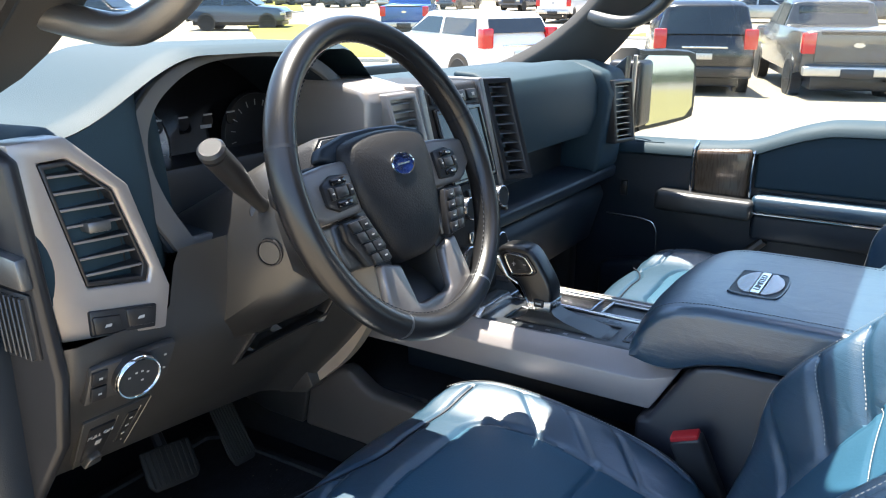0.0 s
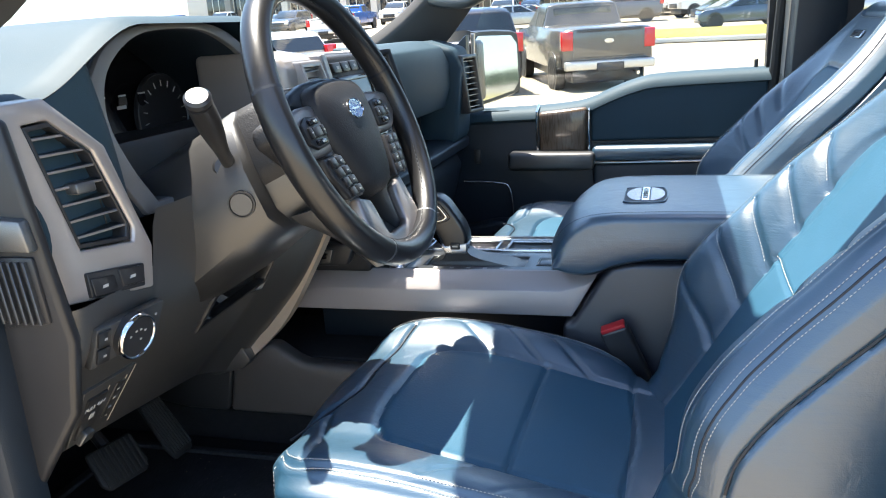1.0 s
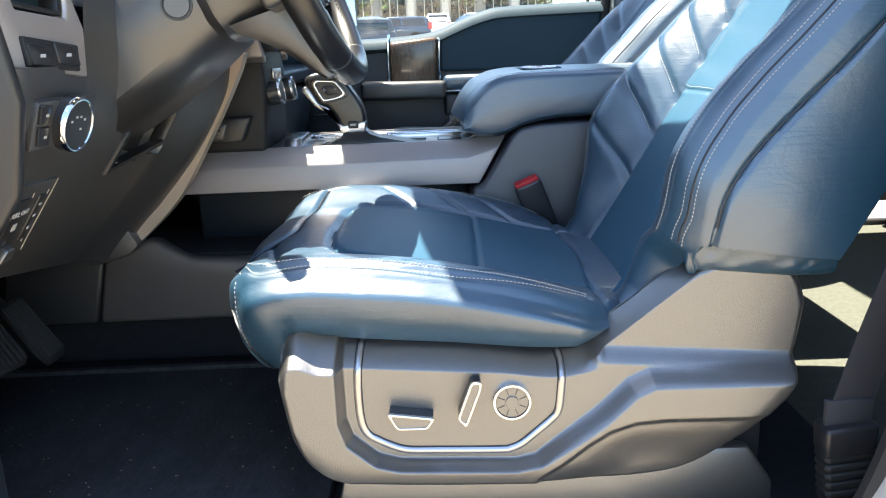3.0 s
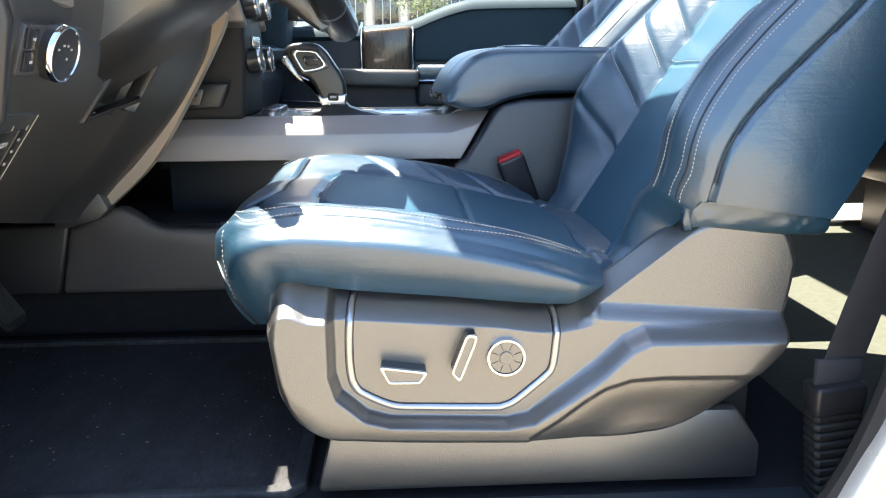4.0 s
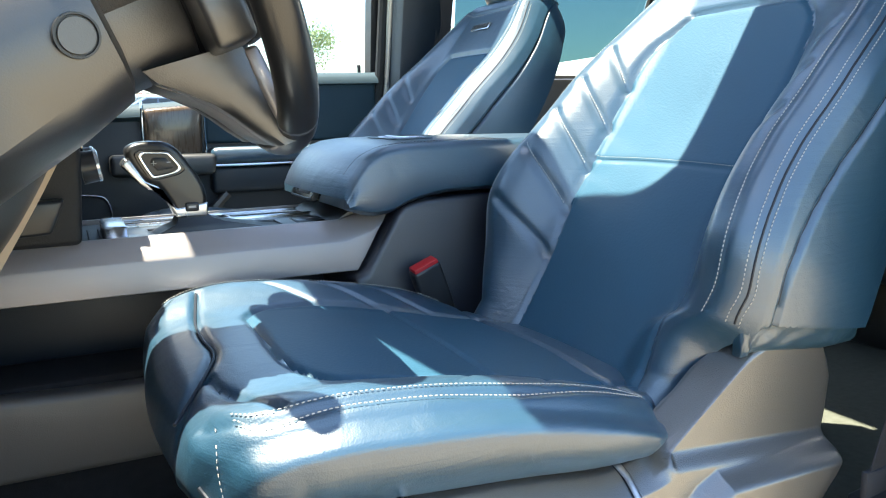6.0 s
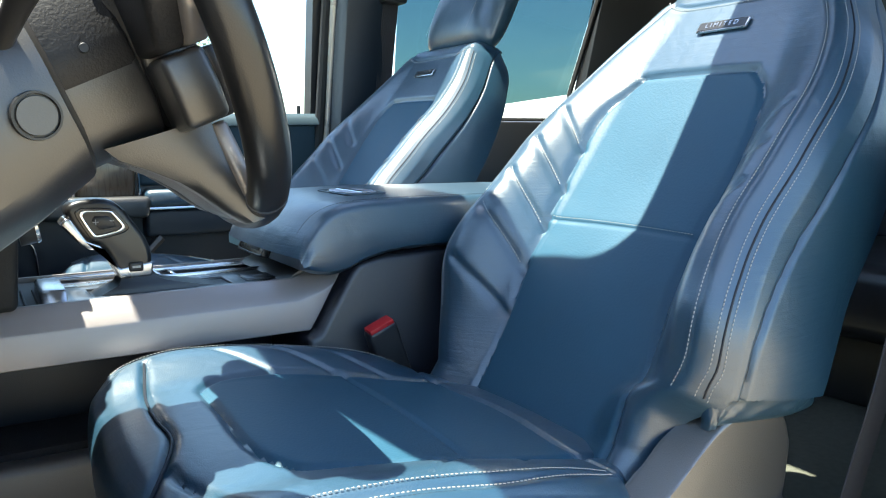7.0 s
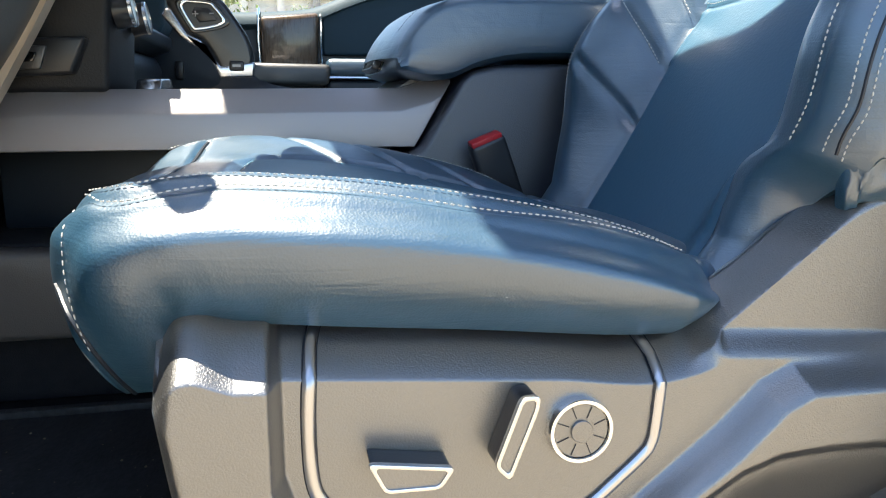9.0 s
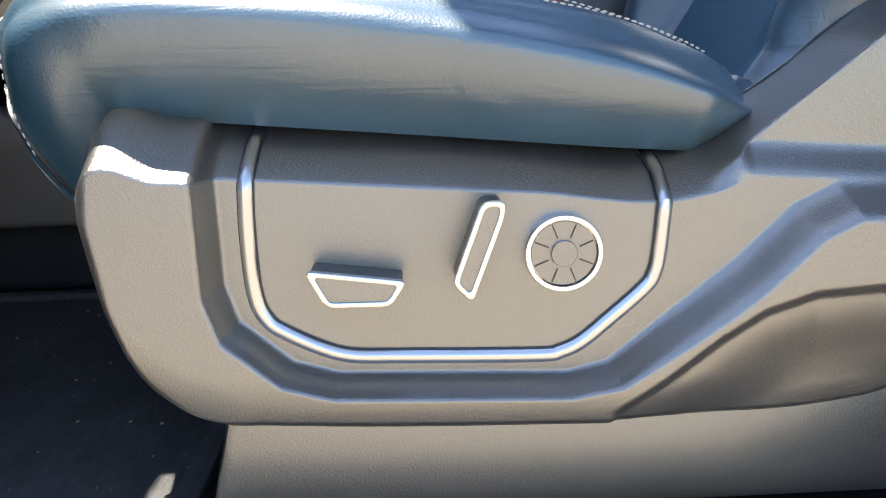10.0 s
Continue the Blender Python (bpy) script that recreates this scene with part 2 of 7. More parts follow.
def ring(outer, inner, axis, a0, a1, w=0.002, warp=None):
    bm = bmesh.new()

    def put(p, a):
        return bm.verts.new({"x": (a, p[0], p[1]), "y": (p[0], a, p[1]), "z": (p[0], p[1], a)}[axis])
    n = len(outer)
    o0, i0 = [put(p, a0) for p in outer], [put(p, a0) for p in inner]
    o1, i1 = [put(p, a1) for p in outer], [put(p, a1) for p in inner]
    for k in range(n):
        j = (k + 1) % n
        for q in ((o0[k], o0[j], i0[j], i0[k]), (o1[k], i1[k], i1[j], o1[j]), (o0[k], o1[k], o1[j], o0[j]), (i0[k], i0[j], i1[j], i1[k])):
            bm.faces.new(q)
    bmesh.ops.recalc_face_normals(bm, faces=bm.faces)
    bev(bm, w, 2)
    if warp:
        for v in bm.verts:
            v.co = Vector(warp(*v.co))
    return bm


def loft(rings, cap=True, closed=True):
    n = len(rings[0])
    verts = [tuple(p) for r in rings for p in r]
    faces = []
    for i in range(len(rings) - 1):
        for j in range(n if closed else n - 1):
            k = (j + 1) % n
            faces.append((i * n + j, i * n + k, (i + 1) * n + k, (i + 1) * n + j))
    if cap and closed:
        faces.append(tuple(range(n))[::-1])
        faces.append(tuple((len(rings) - 1) * n + j for j in range(n)))
    bm = bmesh.new()
    vs = [bm.verts.new(v) for v in verts]
    for f in faces:
        bm.faces.new([vs[i] for i in f])
    bmesh.ops.recalc_face_normals(bm, faces=bm.faces)
    return bm


def grid(P, flip=False, mask=None):
    """Faces over an array of points (nu, nv, 3); mask (nu-1, nv-1) picks the cells."""
    nu, nv = P.shape[:2]
    idx = np.arange(nu * nv).reshape(nu, nv)
    q = np.stack([idx[:-1, :-1], idx[1:, :-1], idx[1:, 1:], idx[:-1, 1:]], -1)
    q = q[mask] if mask is not None else q.reshape(-1, 4)
    if flip:
        q = q[:, ::-1]
    used, inv = np.unique(q, return_inverse=True)
    return P.reshape(-1, 3)[used].tolist(), inv.reshape(-1, 4).tolist()


def smoothpath(pts, n=8):
    """Catmull-Rom through the points."""
    p = [np.array(a, float) for a in pts]
    p = [2 * p[0] - p[1], *p, 2 * p[-1] - p[-2]]
    out = []
    for i in range(1, len(p) - 2):
        for k in range(n):
            t = k / n
            out.append(0.5 * (2 * p[i] + (p[i + 1] - p[i - 1]) * t + (2 * p[i - 1] - 5 * p[i] + 4 * p[i + 1] - p[i + 2]) * t * t + (3 * p[i] - p[i - 1] - 3 * p[i + 1] + p[i + 2]) * t ** 3))
    out.append(p[-2])
    return out


def tube(pts, r, n=8, closed=False, flat=None):
    """A swept round bar; flat=(normal, factor) squeezes it along a direction."""
    pts = [Vector(p) for p in pts]
    N = len(pts)
    rs = r if isinstance(r, (list, tuple)) else [r] * N
    rings = []
    up = None
    for i, p in enumerate(pts):
        a = pts[(i - 1) % N] if (closed or i > 0) else p
        b = pts[(i + 1) % N] if (closed or i < N - 1) else p
        d = (b - a).normalized()
        if up is None:
            up = d.orthogonal().normalized()
        up = (up - d * up.dot(d)).normalized()
        side = d.cross(up)
        ringp = []
        for k in range(n):
            o = (up * math.cos(2 * math.pi * k / n) + side * math.sin(2 * math.pi * k / n)) * rs[i]
            if flat:
                f = Vector(flat[0]).normalized()
                o = o - f * o.dot(f) * (1 - flat[1])
            ringp.append(p + o)
        rings.append(ringp)
    if closed:
        rings.append(rings[0])
        bm = loft(rings, cap=False)
        bmesh.ops.remove_doubles(bm, verts=bm.verts, dist=1e-6)
        return bm
    return loft(rings)


def lathe(profile, centre, axis, n=24):
    """profile: (distance along axis, radius)."""
    ax = Vector(axis).normalized()
    u = ax.orthogonal().normalized()
    w = ax.cross(u)
    c = Vector(centre)
    return loft([[c + ax * h + (u * math.cos(2 * math.pi * k / n) + w * math.sin(2 * math.pi * k / n)) * max(r, 1e-4) for k in range(n)] for h, r in profile])


def disc(centre, axis, r, h, n=24, w=0.1):
    b = min(r, h) * w + 1e-4
    return lathe([(0, r - b), (b * 0.3, r), (h - b, r), (h, r - b), (h, (r - b) * 0.97), (h, 0)], centre, axis, n)


def join(*bms):
    out = bmesh.new()
    for b in bms:
        me = bpy.data.meshes.new("tmp")
        b.to_mesh(me)
        b.free()
        out.from_mesh(me)
        bpy.data.meshes.remove(me)
    return out


def stitches(pts, length=0.0027, gap=0.0016, r=0.00058):
    """Short thread dashes along a path of points, as one mesh."""
    verts, faces = [], []
    P = [Vector(p) for p in pts]
    seg, pos, run = 0, 0.0, []
    total = sum((P[i + 1] - P[i]).length for i in range(len(P) - 1))

    def at(s):
        for i in range(len(P) - 1):
            d = (P[i + 1] - P[i]).length
            if s <= d:
                return P[i].lerp(P[i + 1], s / max(d, 1e-9))
            s -= d
        return P[-1]
    s = 0.0
    while s + length < total:
        a, b = at(s), at(s + length)
        d = (b - a).normalized()
        u = d.orthogonal().normalized()
        w = d.cross(u)
        k = len(verts)
        for q, rr in ((a, r * 0.5), (a.lerp(b, 0.25), r), (a.lerp(b, 0.75), r), (b, r * 0.5)):
            for c in range(4):
                an = math.pi / 2 * c
                verts.append(q + (u * math.cos(an) + w * math.sin(an)) * rr)
        for i in range(3):
            for c in range(4):
                e = (c + 1) % 4
                faces.append((k + i * 4 + c, k + i * 4 + e, k + i * 4 + 4 + e, k + i * 4 + 4 + c))
        faces.append((k, k + 3, k + 2, k + 1))
        faces.append((k + 12, k + 13, k + 14, k + 15))
        s += length + gap
    return verts, faces


def lettering(text, size, m, depth=0.0004):
    """Raised lettering: x along the line, y up, centred, placed by the pose m."""
    cu = bpy.data.curves.new("lettering", "FONT")
    cu.body, cu.size, cu.extrude = text, size, depth
    cu.align_x, cu.align_y = "CENTER", "CENTER"
    ob = bpy.data.objects.new("lettering", cu)
    scene.collection.objects.link(ob)
    me = bpy.data.meshes.new_from_object(ob.evaluated_get(bpy.context.evaluated_depsgraph_get()))
    bpy.data.objects.remove(ob)
    me.transform(m)
    return me


def sdist(X, Y, line):
    d = np.full(X.shape, 1e9)
    for (ax, ay), (bx, by) in zip(line[:-1], line[1:]):
        vx, vy = bx - ax, by - ay
        t = np.clip(((X - ax) * vx + (Y - ay) * vy) / max(vx * vx + vy * vy, 1e-12), 0, 1)
        d = np.minimum(d, np.hypot(X - ax - t * vx, Y - ay - t * vy))
    return d


def inside(X, Y, poly):
    r = np.zeros(X.shape, bool)
    n = len(poly)
    for i in range(n):
        (ax, ay), (bx, by) = poly[i], poly[(i + 1) % n]
        if ay == by:
            continue
        c = ((ay > Y) != (by > Y)) & (X < (bx - ax) * (Y - ay) / (by - ay) + ax)
        r ^= c
    return r


def sstep(a, b, x):
    t = np.clip((x - a) / (b - a), 0, 1)
    return t * t * (3 - 2 * t)


def basis(origin, ex, ez):
    """A pose with its x along ex and its z along ez."""
    ez = Vector(ez).normalized()
    ex = (Vector(ex) - ez * Vector(ex).dot(ez)).normalized()
    ey = ez.cross(ex)
    m = Matrix.Identity(4)
    for i in range(3):
        m[i][0], m[i][1], m[i][2], m[i][3] = ex[i], ey[i], ez[i], origin[i]
    return m

# ---------------------------------------------------------------- setting: ground and cab shell
CC = 1.155      # middle of the cab


def rise(x, y):
    """The lot climbs gently away from the truck."""
    return 0.045 * np.clip(0.85 * y - 0.45 * x - 18, 0, 140)


gx, gy = np.meshgrid(np.linspace(-405, 405, 163), np.linspace(-405, 405, 163), indexing="ij")
tagged(part("ground", grid(np.stack([gx, gy, rise(gx, gy)], -1), flip=False), CONCRETE),
       "sunlit tan concrete of a car dealer's lot", "ground", kind="structure")

tagged(part("floor", box(-1.35, 0.15, 0.42, 1.90, 0.62, 0.70, 0.0), CARPET), "black carpeted cab floor in front of the seats", "floor", kind="structure")
tagged(part("floor_rear", box(0.15, 1.45, 0.42, 1.90, 0.62, 0.70, 0.0), CARPET_REAR), "grey carpeted floor behind the front seats", "floor", kind="structure")
tagged(part("firewall", box(-1.42, -1.35, 0.36, 1.95, 0.62, 1.38, 0.0), CARPET), "black carpeted bulkhead behind the pedals", "wall", kind="structure")
tagged(part("wall_rear", box(1.45, 1.50, 0.36, 1.95, 0.62, 1.90, 0.0), PLASTIC), "dark rear wall of the cab", "wall", kind="structure")

# roof with the opening of the moonroof and a header over the windscreen
ROOF_Z, HEAD_X, MOON = 1.90, -0.585, (-0.262, 0.18, 0.772, 1.54)


def roof():
    bm = bmesh.new()
    x0, x1, y0, y1 = MOON
    r = 0.07
    hole = []
    for cx, cy, a0 in ((x1 - r, y1 - r, 0), (x0 + r, y1 - r, 90), (x0 + r, y0 + r, 180), (x1 - r, y0 + r, 270)):
        hole += [(cx + r * math.cos(radians(a0 + 15 * k)), cy + r * math.sin(radians(a0 + 15 * k))) for k in range(7)]
    X0, X1, Y0, Y1 = HEAD_X, 1.5, 0.50, 1.81
    n = len(hole)
    outer = []
    for i, p in enumerate(hole):
        q = i // 7
        k = i % 7
        cx, cy = ((X1, Y1), (X0, Y1), (X0, Y0), (X1, Y0))[q]
        outer.append((cx, cy))
    lo_h, hi_h = [bm.verts.new((*p, ROOF_Z)) for p in hole], [bm.verts.new((*p, ROOF_Z + 0.05)) for p in hole]
    corners = [((X1, Y1)), ((X0, Y1)), ((X0, Y0)), ((X1, Y0))]
    lo_c, hi_c = [bm.verts.new((*c, ROOF_Z)) for c in corners], [bm.verts.new((*c, ROOF_Z + 0.05)) for c in corners]
    for lo, c in ((lo_h, lo_c), (hi_h, hi_c)):
        for q in range(4):
            for k in range(6):
                bm.faces.new((lo[q * 7 + k], lo[q * 7 + k + 1], c[q]))
            j = (q * 7 + 7) % n
            bm.faces.new((lo[q * 7 + 6], lo[j], c[(q + 1) % 4], c[q]))
    for i in range(n):
        bm.faces.new((lo_h[i], lo_h[(i + 1) % n], hi_h[(i + 1) % n], hi_h[i]))
    for i in range(4):
        bm.faces.new((lo_c[i], lo_c[(i + 1) % 4], hi_c[(i + 1) % 4], hi_c[i]))
    bmesh.ops.recalc_face_normals(bm, faces=bm.faces)
    return bm


tagged(part("ceiling", roof(), HEADLINER, smooth=0), "dark cloth headliner with an open moonroof", "ceiling", kind="structure")


def mirror_y(y):
    return 2 * CC - y


def side_rail(side):
    f = (lambda y: y) if side < 0 else mirror_y
    nm = "near" if side < 0 else "far"
    # roof rail, windscreen pillar, middle pillar, rear pillar, sill
    rail = loft([[(x, f(0.50), ROOF_Z + 0.05), (x, f(0.50), ROOF_Z - 0.03), (x, f(0.455), ROOF_Z - 0.05), (x, f(0.43), ROOF_Z + 0.02)] for x in (HEAD_X + 0.02, 1.5)])
    tagged(part("roof_rail", rail, HEADLINER), "dark trimmed roof rail over the doors", "trim", kind="structure")


side_rail(-1)
side_rail(1)
# unseen bulge added at mid-header, only to cut off the sun on the console
tagged(part("windscreen_header", loft([[(HEAD_X + b, y, ROOF_Z - 0.035), (HEAD_X + 0.04, y, ROOF_Z - 0.015), (HEAD_X + 0.04, y, ROOF_Z + 0.05), (HEAD_X + b - 0.01, y, ROOF_Z)] for y in np.linspace(0.47, 1.84, 61) for b in [-0.045 + 0.075 * min(1.0, abs(y - CC) / 0.66) ** 3 - 0.105 * float(sstep(0.17, 0.11, abs(y - 1.19)))]]), HEADLINER),
       "dark trimmed header above the windscreen with an added shading bulge", "trim", kind="structure")


def a_pillar(side, up=0.0):
    f = (lambda y: y) if side < 0 else mirror_y
    # each ring: windscreen edge, inner edge, door edge, outer edge
    base = [(-1.04, f(0.41), 1.43), (-0.98, f(0.44), 1.41), (-0.74, f(0.385), 1.42), (-0.80, f(0.35), 1.42)]
    mid = [(-0.73, f(0.45), 1.62), (-0.69, f(0.475), 1.61), (-0.575, f(0.41), 1.605), (-0.61, f(0.375), 1.62)]
    top = [(HEAD_X - 0.05, f(0.505), ROOF_Z), (HEAD_X + 0.02, f(0.52), ROOF_Z - 0.03), (-0.40, f(0.48), ROOF_Z - 0.04), (-0.42, f(0.45), ROOF_Z)]
    if side < 0:
        base = [(-1.04, 0.41, 1.47), (-0.96, 0.455, 1.44), (-0.80, 0.385, 1.465), (-0.84, 0.35, 1.48)]
        mid = [(-0.73, 0.475, 1.64), (-0.70, 0.492, 1.572), (-0.62, 0.42, 1.64), (-0.64, 0.375, 1.67)]
    P = thing("windscreen_pillar", base[0], "grey cloth-covered windscreen pillar with a grab handle", "pillar", kind="structure")
    rings = []
    for t in np.linspace(0, 1, 13):
        a, b, c = [np.array(v) for v in (base, mid, top)]
        q = (1 - t) ** 2 * a + 2 * t * (1 - t) * (2 * b - (a + c) / 2) + t * t * c
        rings.append([tuple(v) for v in q])
    bm = loft(rings)
    bev(bm, 0.010, 3, 40)
    part("cover", bm, PILLAR, P)
    h = [(-0.735, f(0.455), 1.555), (-0.70, f(0.470), 1.546), (-0.655, f(0.478), 1.540), (-0.615, f(0.482), 1.546), (-0.565, f(0.487), 1.575), (-0.505, f(0.495), 1.645), (-0.45, f(0.50), 1.745), (-0.42, f(0.49), 1.80)]
    part("grab_handle", tube(smoothpath(h, 6), 0.016, 12), PLASTIC_GREY if side < 0 else PLASTIC, P, "moulded grab handle")


a_pillar(-1, 0.045)
a_pillar(1)


def b_pillar(side):
    f = (lambda y: y) if side < 0 else mirror_y
    P = thing("middle_pillar", (0.2, f(0.42), 0.7), "dark plastic-trimmed middle pillar of the cab", "pillar", kind="structure")
    rings = []
    for z, x0, x1, y0 in ((0.70, 0.10, 0.36, 0.385), (0.95, 0.11, 0.33, 0.38), (1.30, 0.13, 0.27, 0.38), (1.6, 0.14, 0.26, 0.42), (1.86, 0.15, 0.27, 0.47)):
        rings.append([(x0, f(y0), z), (x0 + 0.01, f(y0 + 0.055), z), (x1 - 0.01, f(y0 + 0.055), z), (x1, f(y0), z)])
    part("cover", bev(loft(rings), 0.008, 2, 40), DARK, P)
    rings = []
    for z, x0, x1, y0 in ((0.60, -0.10, 0.42, 0.33), (0.70, -0.045, 0.41, 0.332), (0.776, 0.004, 0.39, 0.335), (0.844, 0.034, 0.37, 0.335), (0.92, 0.064, 0.36, 0.335), (1.02, 0.092, 0.33, 0.335), (1.30, 0.12, 0.28, 0.335), (1.6, 0.13, 0.27, 0.38), (1.90, 0.14, 0.28, 0.43)):
        rings.append([(x0, f(y0), z), (x0, f(y0 + 0.04), z), (x1, f(y0 + 0.04), z), (x1, f(y0), z)])
    part("painted_post", bev(loft(rings), 0.012, 3, 40), BODY_PAINT, P, "warm silver painted post")
    seal = smoothpath([(-0.10, f(0.375), 0.695), (-0.04, f(0.366), 0.715), (-0.006, f(0.362), 0.745), (0.018, f(0.36), 0.788), (0.036, f(0.36), 0.832), (0.050, f(0.36), 0.88), (0.078, f(0.36), 1.0), (0.105, f(0.36), 1.2), (0.125, f(0.40), 1.6), (0.13, f(0.45), 1.88)], 8)
    part("door_seal", tube(seal, 0.013, 10), RUBBER, P, "black rubber door seal")


b_pillar(-1)
b_pillar(1)
tagged(part("sill", prism([(0.335, 0.50), (0.335, 0.66), (0.36, 0.69), (0.42, 0.695), (0.45, 0.715), (0.475, 0.715), (0.48, 0.62), (0.48, 0.50)], "x", -1.0, 1.45, 0.006), DARK),
       "dark plastic door sill with scuff plate", "sill", kind="structure")
tagged(part("sill_far", prism([(mirror_y(a), b) for a, b in [(0.335, 0.50), (0.335, 0.66), (0.36, 0.69), (0.42, 0.695), (0.45, 0.715), (0.475, 0.715), (0.48, 0.62), (0.48, 0.50)]], "x", -1.0, 1.45, 0.006), PLASTIC),
       "dark plastic sill under the far door", "sill", kind="structure")
tagged(part("cowl_side", prism([(-0.78, 0.66), (-0.78, 1.36), (-1.4, 1.36), (-1.4, 0.62), (-0.9, 0.62)], "y", 0.36, 0.41, 0.01), DARK), "dark kick panel beside the footwell", "trim", kind="structure")
tagged(part("cowl_side_far", prism([(-0.78, 0.66), (-0.78, 1.36), (-1.4, 1.36), (-1.4, 0.62), (-0.9, 0.62)], "y", mirror_y(0.41), mirror_y(0.36), 0.01), PLASTIC), "dark kick panel beside the far footwell", "trim", kind="structure")

# ---------------------------------------------------------------- seats


def curve1(xs, ys):
    """A smooth function through the points (monotone x)."""
    xs, ys = np.array(xs, float), np.array(ys, float)
    m = np.gradient(ys, xs)

    def f(x):
        x = np.clip(x, xs[0], xs[-1])
        i = np.clip(np.searchsorted(xs, x) - 1, 0, len(xs) - 2)
        h = xs[i + 1] - xs[i]
        t = (x - xs[i]) / h
        return (2 * t ** 3 - 3 * t ** 2 + 1) * ys[i] + (t ** 3 - 2 * t ** 2 + t) * h * m[i] + (-2 * t ** 3 + 3 * t ** 2) * ys[i + 1] + (t ** 3 - t ** 2) * h * m[i + 1]
    return f


def groove(X, Y, line, depth, width):
    return -depth * np.exp(-(sdist(X, Y, line) / width) ** 2)


# cushion: x runs to the rear, s across (minus: towards the near door)
RIDGE = curve1([-0.60, -0.57, -0.54, -0.50, -0.44, -0.323, -0.235, -0.177, -0.10], [0.985, 1.008, 1.020, 1.026, 1.024, 1.007, 0.983, 0.958, 0.94])
BASIN = curve1([-0.60, -0.57, -0.53, -0.464, -0.40, -0.30, -0.20, -0.12, -0.08], [0.975, 0.992, 1.004, 1.006, 1.0, 0.982, 0.960, 0.948, 0.945])
CW = curve1([-0.60, -0.585, -0.56, -0.52, -0.46, -0.35, -0.225, -0.20, -0.175, -0.145, -0.08], [0.175, 0.195, 0.218, 0.234, 0.240, 0.240, 0.238, 0.231, 0.204, 0.174, 0.165])
CUSHION_SEAMS = [
    ([(-0.16, -0.140), (-0.30, -0.147), (-0.38, -0.145), (-0.437, -0.136), (-0.462, -0.128), (-0.478, -0.107), (-0.487, -0.08), (-0.490, -0.034), (-0.487, 0.03), (-0.486, 0.077), (-0.485, 0.112), (-0.465, 0.138), (-0.42, 0.148), (-0.36, 0.150), (-0.16, 0.140)], 0.0055, 0.0045),
    ([(-0.311, -0.147), (-0.309, 0.0), (-0.306, 0.150)], 0.0042, 0.0035),
    ([(-0.18, -0.20), (-0.182, -0.12), (-0.172, 0.0), (-0.182, 0.12), (-0.18, 0.20)], 0.0045, 0.004),
    ([(-0.525, 0.20), (-0.538, 0.126), (-0.542, 0.05), (-0.541, -0.008), (-0.560, -0.063), (-0.592, -0.125), (-0.606, -0.150)], 0.0060, 0.0042),
    ([(-0.556, -0.068), (-0.553, -0.095), (-0.541, -0.133), (-0.534, -0.17), (-0.527, -0.209)], 0.0055, 0.0045),
    ([(-0.577, -0.169), (-0.570, -0.187), (-0.546, -0.214), (-0.513, -0.224), (-0.477, -0.226), (-0.404, -0.228), (-0.327, -0.228), (-0.24, -0.220), (-0.20, -0.205)], 0.0042, 0.0035),
    ([(-0.565, 0.185), (-0.545, 0.205), (-0.50, 0.216), (-0.40, 0.221), (-0.28, 0.219), (-0.20, 0.207)], 0.0035, 0.0035),
    ([(-0.45, 0.215), (-0.39, 0.15)], 0.0035, 0.004), ([(-0.38, 0.218), (-0.315, 0.15)], 0.0035, 0.004), ([(-0.31, 0.218), (-0.245, 0.148)], 0.0035, 0.004),
    ([(-0.39, -0.215), (-0.335, -0.15)], 0.002, 0.004), ([(-0.31, -0.215), (-0.255, -0.15)], 0.002, 0.004),
]
CUSHION_INSERT = [(-0.180, -0.140)] + CUSHION_SEAMS[0][0][1:-1] + [(-0.180, 0.140)]


def cushion_top(x, s):
    w = CW(x)
    t = np.abs(s) / w
    z = BASIN(x) + (RIDGE(x) - BASIN(x)) * sstep(0.52, 0.88, t)
    z = z + 0.004 * np.cos(np.clip(s / 0.15, -1, 1) * math.pi / 2)
    z = z - 0.016 * np.clip((t - 0.90) / 0.10, 0, 1) ** 2
    return z


def seams_depth(X, S, seams):
    d = np.zeros(X.shape)
    for line, depth, width in seams:
        d = d + groove(X, S, smoothpath(line, 6) if len(line) > 2 else line, depth, width)
    return d


# backrest: s across, v up along it, d forward out of its plane
BK_O, BK_UP, BK_FWD = np.array((-0.133, 0.0, 0.96)), np.array((0.564, 0.0, 0.826)), np.array((-0.826, 0.0, 0.564))
BK_W = curve1([0, 0.03, 0.045, 0.058, 0.066, 0.075, 0.10, 0.14, 0.19, 0.24, 0.34, 0.446, 0.522, 0.58, 0.62, 0.65], [0.194, 0.199, 0.206, 0.224, 0.241, 0.2485, 0.255, 0.257, 0.250, 0.242, 0.238, 0.222, 0.195, 0.162, 0.140, 0.120])
BK_WF = curve1([0, 0.04, 0.075, 0.10, 0.14, 0.19, 0.24, 0.34, 0.446, 0.522, 0.58, 0.62, 0.65], [0.212, 0.232, 0.244, 0.249, 0.252, 0.249, 0.242, 0.238, 0.222, 0.195, 0.162, 0.140, 0.120])


def bk_w(s, v):
    return np.where(np.asarray(s) < 0, BK_W(v), BK_WF(v))


